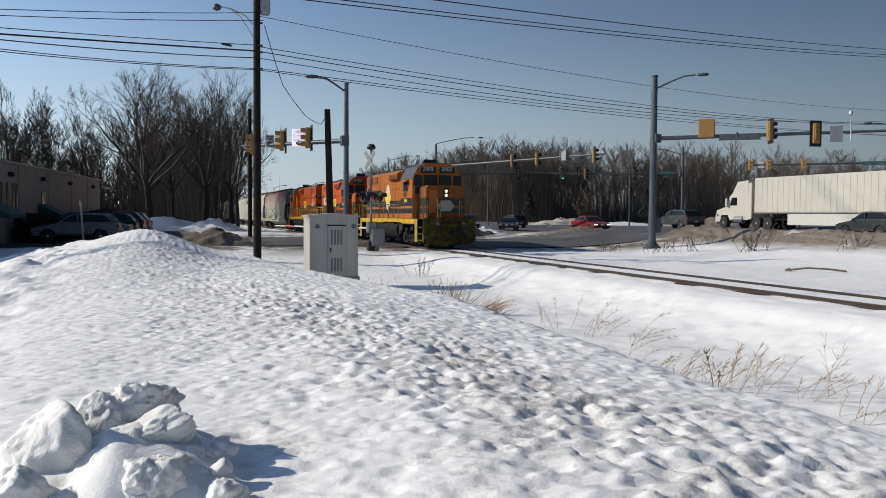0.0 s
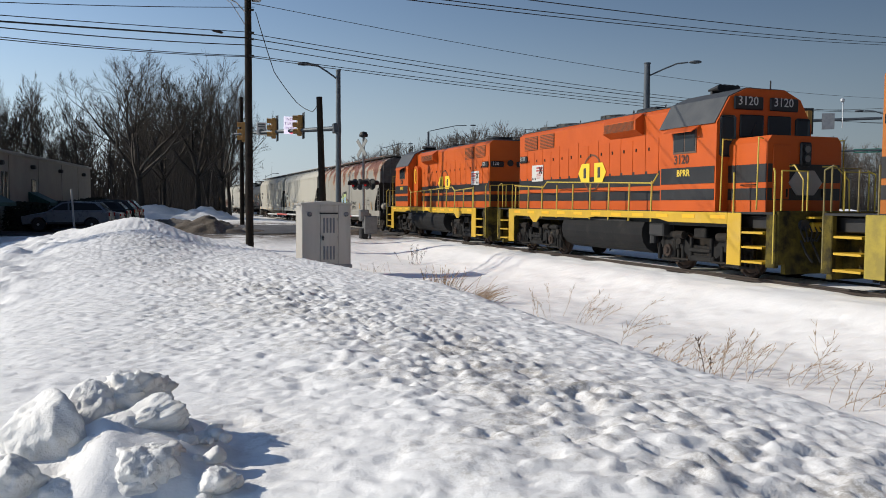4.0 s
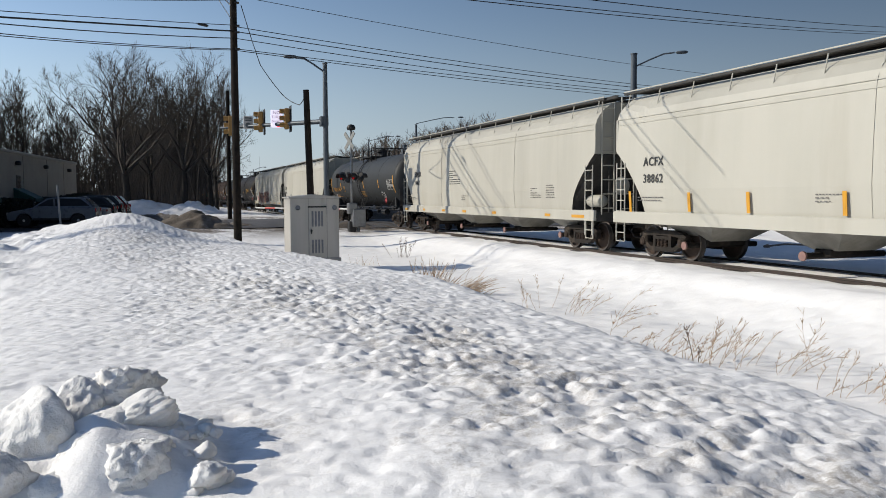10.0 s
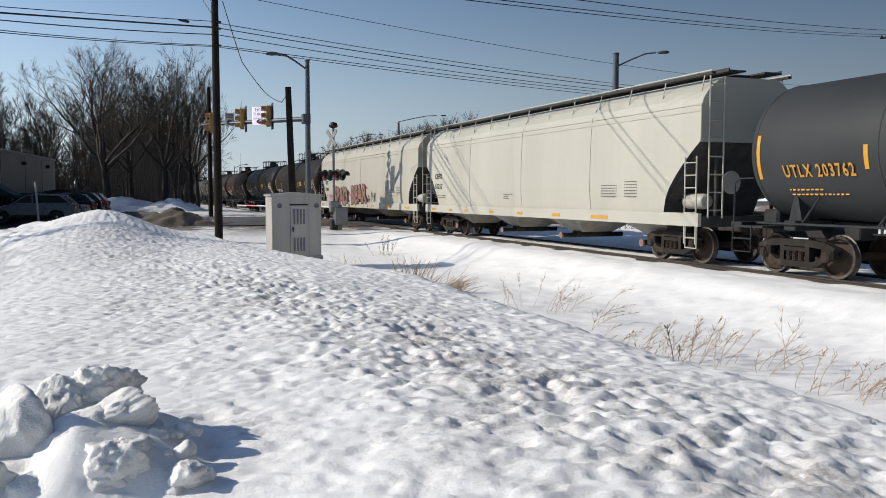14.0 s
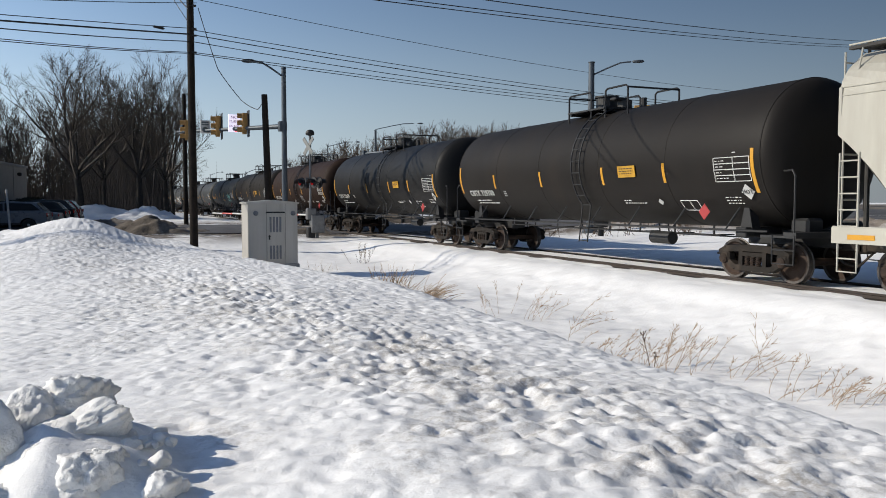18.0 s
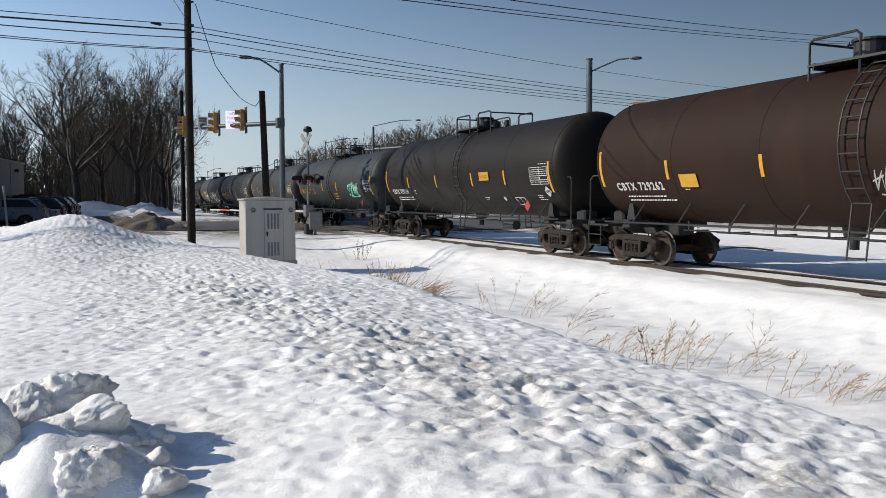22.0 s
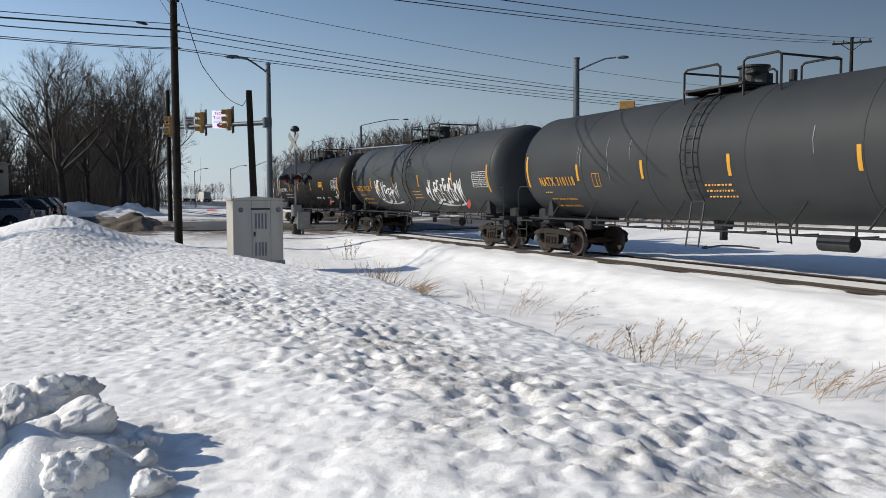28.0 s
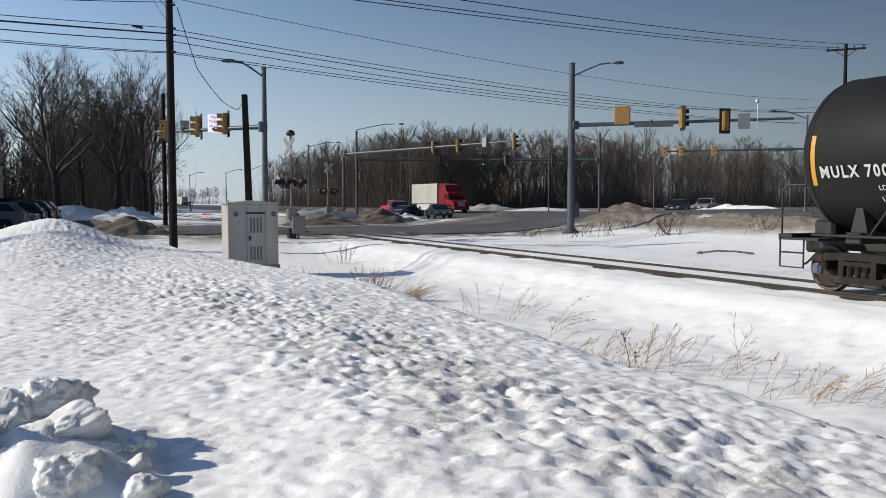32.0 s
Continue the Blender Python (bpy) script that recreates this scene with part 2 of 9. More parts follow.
def height(x, y):
    z = base_height(x, y)
    b = bank(x, y)
    z = z + b
    cup = sstep(0.05, 0.5, b)
    lump = (vnoise(x * 0.7, y * 0.8, 0) - 0.5) * 0.05 + (vnoise(x * 1.9 + 3, y * 2.3, 1) - 0.5) * 0.016
    lump = lump + sstep(-1.5, -2.6, x) * (vnoise(x * 2.6 + 1, y * 2.2, 2) - 0.5) * 0.20
    u, v = x * 0.92 - y * 0.39, x * 0.39 + y * 0.92        # melt ripples lie across the sun
    worn = sstep(0.25, 1.7, x + 0.10 * y + 1.2 * (vnoise(x * 0.6, y * 0.5, 4) - 0.5))      # the trodden half of the bank
    pits = -0.016 * sstep(0.68, 0.88, vnoise(u * 3.6 + 9, v * 5.4, 2)) * worn - 0.015 * sstep(0.64, 0.86, vnoise(u * 6.0, v * 11.0, 3))
    rip = (vnoise(u * 5.5 + 5, v * 9.0, 5) - 0.5) * (0.007 + 0.010 * worn) + (vnoise(u * 11, v * 16, 4) - 0.5) * (0.011 + 0.014 * worn)
    rip = rip - 0.012 * sstep(0.60, 0.85, vnoise(u * 12 + 3, v * 19, 0)) + (np.abs(vnoise(x * 13 + 1, y * 13, 1) - 0.5) - 0.25) * 0.030 * worn
    line_ = np.abs(x + 0.146 * y - 3.57)
    trod = sstep(1.5, 0.3, line_ + 0.8 * (vnoise(x * 1.1, y * 0.9, 2) - 0.5)) * sstep(21, 13, y)
    rip = rip + trod * ((vnoise(x * 14, y * 12, 0) - 0.5) * 0.045 + (np.abs(vnoise(x * 7 + 2, y * 6, 3) - 0.5) - 0.25) * 0.05 - 0.022 * sstep(0.58, 0.78, vnoise(x * 3.1 + 7, y * 2.6, 1)))
    # a few boot prints crossing the smooth half
    for fx, fy in ((0.95, 6.9), (1.25, 6.6), (1.05, 6.0), (0.62, 9.8), (0.95, 10.1), (0.2, 10.6), (0.5, 5.3), (1.6, 8.0), (0.35, 8.2)):
        rip = rip - 0.05 * np.exp(-((u - (fx * 0.92 - fy * 0.39)) / 0.12) ** 2 - ((v - (fx * 0.39 + fy * 0.92)) / 0.08) ** 2)
    heap = 0.21 * sstep(0.1, -0.55, x) * sstep(3.95, 4.75, y + 0.15 * (x + 0.6)) * sstep(6.8, 5.2, y) * sstep(-2.6, -1.2, x)
    heap = heap + 0.20 * sstep(0.48, 0.02, x) * sstep(-0.5, -0.2, x) * sstep(4.0, 4.4, y) * sstep(5.5, 4.95, y)
    fade = sstep(0.3, 2.8, y)        # trodden flat where the camera stands and behind it
    z = z + cup * (lump + fade * (pits + rip)) + heap
    z = z + (1 - cup) * ((vnoise(x * 0.35, y * 0.35, 3) - 0.5) * 0.10 + (vnoise(x * 2.5, y * 2.5, 1) - 0.5) * 0.035 + (vnoise(u * 4, v * 7, 4) - 0.5) * 0.03)
    # dirty ridge along the highway
    rx = 32.8 + 0.6 * np.sin(y * 0.21)
    ridge = np.exp(-((x - rx) / 1.6) ** 2) * (0.64 + 0.2 * (vnoise(x * 0.8, y * 0.5, 5) - 0.5)) * sstep(66, 56, y)
    z = z + ridge + np.minimum(ridge, 0.3) * ((vnoise(x * 2.6, y * 2.6, 2) - 0.5) * 0.5 + (vnoise(x * 5.2, y * 4.6, 0) - 0.5) * 0.7)
    c = cleared(x, y)
    dx = np.abs(x - TRACK_X)
    bed = sstep(3.2, 1.6, dx)
    z = z * (1 - bed) + bed * np.where(dx < 0.52, -0.035, np.where(x > TRACK_X, -0.08, -0.10) + (vnoise(x * 3, y * 1.5, 1) - 0.5) * 0.05)
    return z * (1 - c) + (base_height(x, y) - 0.08) * c


def height1(x, y):
    return float(height(np.array([float(x)]), np.array([float(y)]))[0])


def steps(*spans):
    out = [spans[0][0]]
    for a, b, n in spans:
        out += list(np.linspace(a, b, n + 1)[1:])
    return np.array(out)


def sheet(name, xs, ys, fn, material):
    X, Y = np.meshgrid(xs, ys, indexing="ij")
    Z = fn(X, Y)
    co = np.stack([X, Y, Z], -1).reshape(-1, 3).astype(np.float32)
    nx, ny = len(xs), len(ys)
    i = np.arange(nx * ny).reshape(nx, ny)
    f = np.stack([i[:-1, :-1], i[1:, :-1], i[1:, 1:], i[:-1, 1:]], -1).reshape(-1, 4)
    me = bpy.data.meshes.new(name)
    me.vertices.add(len(co))
    me.vertices.foreach_set("co", co.ravel())
    me.loops.add(f.size)
    me.loops.foreach_set("vertex_index", f.ravel().astype(np.int32))
    me.polygons.add(len(f))
    me.polygons.foreach_set("loop_start", np.arange(0, f.size, 4, dtype=np.int32))
    me.polygons.foreach_set("use_smooth", np.ones(len(f), dtype=bool))
    me.update(calc_edges=True)
    me.validate()
    me.materials.append(material)
    return new(name, me)


def snow_material():
    m = bpy.data.materials.new("old_snow")
    m.use_nodes = True
    nt = m.node_tree
    b = nt.nodes["Principled BSDF"]
    b.inputs["Roughness"].default_value = 0.75
    b.inputs["Specular IOR Level"].default_value = 0.25
    geo = nt.nodes.new("ShaderNodeNewGeometry")
    sep = nt.nodes.new("ShaderNodeSeparateXYZ")
    nt.links.new(geo.outputs["Position"], sep.inputs[0])

    def noi(s, det=5, rough=0.6):
        n = nt.nodes.new("ShaderNodeTexNoise")
        n.inputs["Scale"].default_value, n.inputs["Detail"].default_value, n.inputs["Roughness"].default_value = s, det, rough
        nt.links.new(geo.outputs["Position"], n.inputs["Vector"])
        return n.outputs[0]

    def rng(src, a, b_, c=0.0, d=1.0):
        n = nt.nodes.new("ShaderNodeMapRange")
        for k, v in zip((1, 2, 3, 4), (a, b_, c, d)):
            n.inputs[k].default_value = v
        nt.links.new(src, n.inputs[0])
        return n.outputs[0]

    def math2(op, p, q):
        n = nt.nodes.new("ShaderNodeMath")
        n.operation = op
        for k, v in ((0, p), (1, q)):
            if isinstance(v, float):
                n.inputs[k].default_value = v
            else:
                nt.links.new(v, n.inputs[k])
        return n.outputs[0]

    def mixc(fac, a, c):
        n = nt.nodes.new("ShaderNodeMix")
        n.data_type = "RGBA"
        nt.links.new(fac, n.inputs["Factor"])
        if isinstance(a, tuple):
            n.inputs["A"].default_value = (*a, 1)
        else:
            nt.links.new(a, n.inputs["A"])
        n.inputs["B"].default_value = (*c, 1)
        return n.outputs["Result"]

    col = mixc(rng(noi(1.3), 0.35, 0.7), (0.90, 0.897, 0.89), (0.85, 0.849, 0.845))
    # grit left by the ploughs: scattered on the bank, thick on the ridge beside the highway
    onbank = math2("MULTIPLY", rng(sep.outputs[0], 4.4, 3.0), rng(sep.outputs[1], 34.0, 24.0))
    grit = math2("MULTIPLY", rng(noi(0.55, 6, 0.7), 0.46, 0.62), rng(noi(16.0, 5, 0.75), 0.46, 0.64))
    gritty = rng(math2("ADD", sep.outputs[0], math2("MULTIPLY", sep.outputs[1], 0.10)), 0.2, 1.8, 0.12, 0.85)
    col = mixc(math2("MULTIPLY", math2("MULTIPLY", grit, onbank), gritty), col, (0.38, 0.35, 0.31))
    line = math2("ABSOLUTE", math2("SUBTRACT", math2("ADD", sep.outputs[0], math2("MULTIPLY", sep.outputs[1], 0.146)), 3.57), 0.0)
    trod = math2("MULTIPLY", math2("MULTIPLY", rng(line, 1.5, 0.2), rng(sep.outputs[1], 17.0, 12.0)), math2("MULTIPLY", rng(noi(2.2, 6, 0.7), 0.42, 0.62), rng(noi(22.0, 4, 0.7), 0.35, 0.6)))
    col = mixc(math2("MULTIPLY", trod, 0.8), col, (0.40, 0.365, 0.32))
    road_side = math2("MULTIPLY", rng(sep.outputs[0], 29.5, 31.5), rng(sep.outputs[1], 400.0, 300.0))
    col = mixc(math2("MULTIPLY", road_side, rng(noi(0.9, 8, 0.75), 0.22, 0.42)), col, (0.20, 0.172, 0.143))
    edge = math2("MULTIPLY", math2("MULTIPLY", rng(sep.outputs[1], 40.0, 44.0), rng(sep.outputs[1], 84.0, 66.0)), rng(noi(0.35, 8, 0.75), 0.38, 0.52))
    col = mixc(math2("MULTIPLY", edge, rng(sep.outputs[0], -6.0, 2.0)), col, (0.15, 0.125, 0.10))
    nt.links.new(col, b.inputs["Base Color"])
    bp = nt.nodes.new("ShaderNodeBump")
    bp.inputs["Strength"].default_value, bp.inputs["Distance"].default_value = 0.45, 0.018
    nt.links.new(math2("ADD", math2("ADD", noi(22.0, 6, 0.68), math2("MULTIPLY", noi(55.0, 2), 0.2)), math2("ADD", math2("MULTIPLY", noi(7.0, 3), 0.7), math2("MULTIPLY", math2("MULTIPLY", road_side, noi(2.6, 7, 0.75)), 7.0))), bp.inputs["Height"])
    nt.links.new(bp.outputs[0], b.inputs["Normal"])
    return m


SNOW = snow_material()
gx = steps((-900, -120, 14), (-120, -30, 30), (-30, -7, 46), (-7, -3.5, 45), (-3.5, 5.5, 300), (5.5, 12.5, 90), (12.5, 17.5, 70), (17.5, 29.5, 34), (29.5, 36, 62), (36, 40, 10), (40, 120, 50), (120, 1500, 20))
gy = steps((-700, -60, 14), (-60, 0, 40), (0, 2.8, 20), (2.8, 13, 360), (13, 24, 130), (24, 46, 90), (46, 90, 60), (90, 300, 50), (300, 2500, 20))
tagged(sheet("ground", gx, gy, height, SNOW), "wind-packed old snow with suncups and road grit", "snow", kind="structure")


def lay(name, x0, x1, y0, y1, label, nx=30, ny=30, lift=0.02):
    ob = sheet(name, np.linspace(x0, x1, nx), np.linspace(y0, y1, ny), lambda X, Y: np.where(np.abs(X - TRACK_X) < 1.6, np.minimum(base_height(X, Y) + lift, -0.02), base_height(X, Y) + lift), ASPHALT())
    return tagged(ob, label, "road", kind="structure")


lay("road", -70, 36.9, 47, 60, "wet grey asphalt road over the level crossing", 140, 20)
lay("road", 37, 64, -400, 640, "grey asphalt highway beside the railway", 20, 200)
lay("pavement", -45, 1.5, 60.2, 88, "dark asphalt car park edged with snow", 20, 20)
LINEM = mat("lane_paint", (0.55, 0.55, 0.53), (0.4, 0.4, 0.39), rough=0.8, scale=2)
for lx in (43.3, 50.6, 57.2):
    sheet("trim", np.array([lx - 0.07, lx + 0.07]), np.linspace(-100, 300, 100), lambda X, Y: base_height(X, Y) + 0.03, LINEM)["kind"] = "structure"

# ---- track ----
track = thing("railway_track", pose(TRACK_X, 0, 0), "single railway track of brown steel rails showing through the snow", "track", kind="structure")
RAILM = mat("rail_steel", (0.022, 0.015, 0.0115), (0.04, 0.027, 0.02), rough=0.7, scale=8)
RAILTOP = mat("rail_head", (0.045, 0.036, 0.03), (0.075, 0.06, 0.05), rough=0.6, metal=0.3, scale=3)
for sx in (-0.75, 0.75):
    bm = B()
    prism(bm, [(sx - 0.07, -0.17), (sx + 0.07, -0.17), (sx + 0.07, -0.155), (sx + 0.012, -0.13), (sx + 0.012, -0.045), (sx + 0.036, -0.035), (sx + 0.036, -0.003),
               (sx - 0.036, -0.003), (sx - 0.036, -0.035), (sx - 0.012, -0.045), (sx - 0.012, -0.13), (sx - 0.07, -0.155)], "y", -500, 700)
    part("rail", bm, RAILM, track)
    bm = B()
    prism(bm, [(sx - 0.033, -0.004), (sx + 0.033, -0.004), (sx + 0.030, 0.0), (sx - 0.030, 0.0)], "y", -500, 700)
    part("rail_head", bm, RAILTOP, track)
BALLAST = mat("wet_ballast", (0.014, 0.0115, 0.0095), (0.034, 0.027, 0.0215), rough=0.9, scale=5, fine=25, bump=0.8)
bm = B()
for sx in (-0.75, 0.75):      # ballast melted bare along each rail
    prism(bm, [(sx - 0.23, -0.25), (sx - 0.035, -0.25), (sx - 0.035, -0.10), (sx - 0.16, -0.115)], "y", -60, 60)
    prism(bm, [(sx + 0.035, -0.25), (sx + 0.20, -0.25), (sx + 0.13, -0.105), (sx + 0.035, -0.09)], "y", -60, 60)
part("ballast", bm, BALLAST, track, "dark wet ballast bared beside the rails")


# ---- rolling stock ----
def wheelset_mesh(r=0.46):
    bm = B()
    for s in (-1, 1):
        x0 = 0.72 * s
        prof = [(0.06, x0 - 0.075 * s), (0.13, x0 - 0.08 * s), (0.15, x0 - 0.03 * s), (r - 0.10, x0 - 0.005 * s), (r - 0.055, x0 - 0.05 * s), (r, x0 - 0.058 * s),
                (r - 0.004, x0 + 0.05 * s), (r + 0.027, x0 + 0.06 * s), (r + 0.022, x0 + 0.085 * s), (r - 0.05, x0 + 0.085 * s), (0.15, x0 + 0.06 * s), (0.08, x0 + 0.07 * s)]
        # profile runs from the outer face (away from the middle) inwards
        prof = [(a, 2 * x0 - b) for a, b in prof]
        lathe(bm, prof, "x", 28)
    lathe(bm, [(0.02, -1.08), (0.085, -1.06), (0.085, 1.06), (0.02, 1.08)], "x", 12)
    me = bpy.data.meshes.new("wheelset")
    bmesh.ops.recalc_face_normals(bm, faces=bm.faces)
    for f in bm.faces:
        c = f.calc_center_median()
        rad = math.hypot(c.y, c.z)
        f.material_index = 1 if rad > r - 0.035 else 0
    bm.to_mesh(me)
    bm.free()
    me.materials.append(WHEELM())
    me.materials.append(TREAD())
    return me


WHEELSET = wheelset_mesh()
WHEELSETS = []


def sideframe_mesh():
    """Cast three-piece side frame: arched top chord, two windows, spring pocket."""
    bm = B()
    t0, t1 = -0.09, 0.09
    def bar(pts, h):
        for (y0, z0), (y1, z1) in zip(pts, pts[1:]):
            d = Vector((0, y1 - y0, z1 - z0))
            n = Vector((0, -d.z, d.y)).normalized() * h / 2
            vs = []
            for x in (t0, t1):
                for (y, z) in ((y0, z0), (y1, z1)):
                    for s in (-1, 1):
                        vs.append(bm.verts.new((x, y + n.y * s, z + n.z * s)))
            for q4 in ((0, 1, 3, 2), (4, 6, 7, 5), (0, 2, 6, 4), (1, 5, 7, 3), (0, 4, 5, 1), (2, 3, 7, 6)):
                bm.faces.new([vs[i] for i in q4])
    bar([(-1.06, 0.60), (-0.85, 0.70), (-0.4, 0.74), (0.4, 0.74), (0.85, 0.70), (1.06, 0.60)], 0.15)
    bar([(-0.92, 0.50), (-0.55, 0.28), (0.55, 0.28), (0.92, 0.50)], 0.13)
    bar([(-0.36, 0.30), (-0.36, 0.74)], 0.12)
    bar([(0.36, 0.30), (0.36, 0.74)], 0.12)
    bar([(-0.30, 0.60), (0.30, 0.60)], 0.09)
    for s in (-1, 1):
        box(bm, (0, 0.889 * s, 0.52), (0.24, 0.34, 0.26), 0.05)
    return bm


def bogie_parts():
    bm = sideframe_mesh()
    me = bpy.data.meshes.new("side_frame")
    bmesh.ops.recalc_face_normals(bm, faces=bm.faces)
    bm.to_mesh(me)
    bm.free()
    me.materials.append(DARKIRON())
    me2 = bpy.data.meshes.new("spring")
    prof = [(0.03, 0.34)]
    for k in range(5):
        prof += [(0.055, 0.345 + 0.042 * k), (0.076, 0.358 + 0.042 * k), (0.055, 0.371 + 0.042 * k)]
    bm = lathe(B(), prof + [(0.03, 0.56)], "z", 8, (-0.06, 0, 0))
    bmesh.ops.recalc_face_normals(bm, faces=bm.faces)
    bm.to_mesh(me2)
    bm.free()
    me2.materials.append(RUSTIRON())
    me3 = bpy.data.meshes.new("bearing_cap")
    bm = lathe(B(), [(0.02, -0.05), (0.07, -0.05), (0.115, -0.02), (0.125, 0.06), (0.1, 0.12)], "x", 14)
    bmesh.ops.recalc_face_normals(bm, faces=bm.faces)
    bm.to_mesh(me3)
    bm.free()
    me3.materials.append(RUSTIRON())
    return me, me2, me3


SIDEFRAME, SPRINGS, CAP = bogie_parts()
CAPBLUE = CAP.copy()
CAPBLUE.materials.clear()
CAPBLUE.materials.append(mat("blue_cap", (0.05, 0.075, 0.11), (0.10, 0.12, 0.16), rough=0.5))


def bogie(car, y, blue=False):
    """A freight truck: bolster, with side frames, springs, caps and wheelsets as its sub-parts."""
    bm = B()
    box(bm, (0, 0, 0.62), (2.0, 0.36, 0.22), 0.03)
    box(bm, (0, 0, 0.84), (0.5, 0.5, 0.26), 0.03)
    box(bm, (0, 0.42, 0.45), (1.5, 0.08, 0.16))
    box(bm, (0, -0.42, 0.45), (1.5, 0.08, 0.16))
    t = part("truck", bm, DARKIRON(), car, "cast steel freight truck")
    t.location = (0, y, 0)
    for s in (-1, 1):
        share("side_frame", SIDEFRAME, t, pose(1.0 * s, 0, 0))
        for y_ in (-0.17, 0.0, 0.17):
            share("spring", SPRINGS, t, pose(1.0 * s, y_, 0, 0, 0, 0 if s < 0 else 180))
        for k in (-1, 1):
            share("bearing_cap", CAPBLUE if blue else CAP, t, pose(1.12 * s, 0.889 * k, 0.47, 0, 0, 0 if s < 0 else 180))
    for k in (-1, 1):
        w = new("wheelset", WHEELSET)
        w.parent, w.matrix_parent_inverse = t, pose(0, 0.889 * k, 0.46)
        WHEELSETS.append(w)
    return t


def coupler(car, y, s):
    bm = B()
    box(bm, (0, y - 0.35 * s, 0.86), (0.2, 0.7, 0.2), 0.03)
    box(bm, (0.05, y - 0.06 * s, 0.86), (0.32, 0.26, 0.3), 0.05)
    pipe(bm, [(-0.35, y - 0.5 * s, 0.75), (-0.32, y - 0.2 * s, 0.5), (-0.2, y - 0.02 * s, 0.45)], 0.025)
    part("coupler", bm, DARKIRON(), car)


def ladder(car, x, y0, y1, z0, z1, n, material, r=0.016, name="ladder"):
    bm = B()
    tube(bm, (x, y0, z0), (x, y0, z1), r * 1.3, seg=6)
    tube(bm, (x, y1, z0), (x, y1, z1), r * 1.3, seg=6)
    for k in range(n):
        z = z0 + (z1 - z0) * (k + 0.5) / n
        tube(bm, (x, y0, z), (x, y1, z), r, seg=6)
    return part(name, bm, material, car)


def hop_half(z, zt):
    """Half width of a teardrop hopper side at height z."""
    if z < 1.9:
        return 1.50 + 0.07 * (z - 1.2) / 0.7
    if z < zt - 0.75:
        return 1.57 - 0.06 * ((z - 1.9) / (zt - 2.65)) ** 2
    u = (z - (zt - 0.75)) / 0.75
    return 1.51 - 0.62 * u * u - 0.02 * u


# near-black: painted shade under the cut-back hopper ends, and the dark roof walkways
SHADE = mat("shade_and_walkway_black", (0.02, 0.019, 0.018), (0.045, 0.042, 0.038), rough=0.8, scale=3)


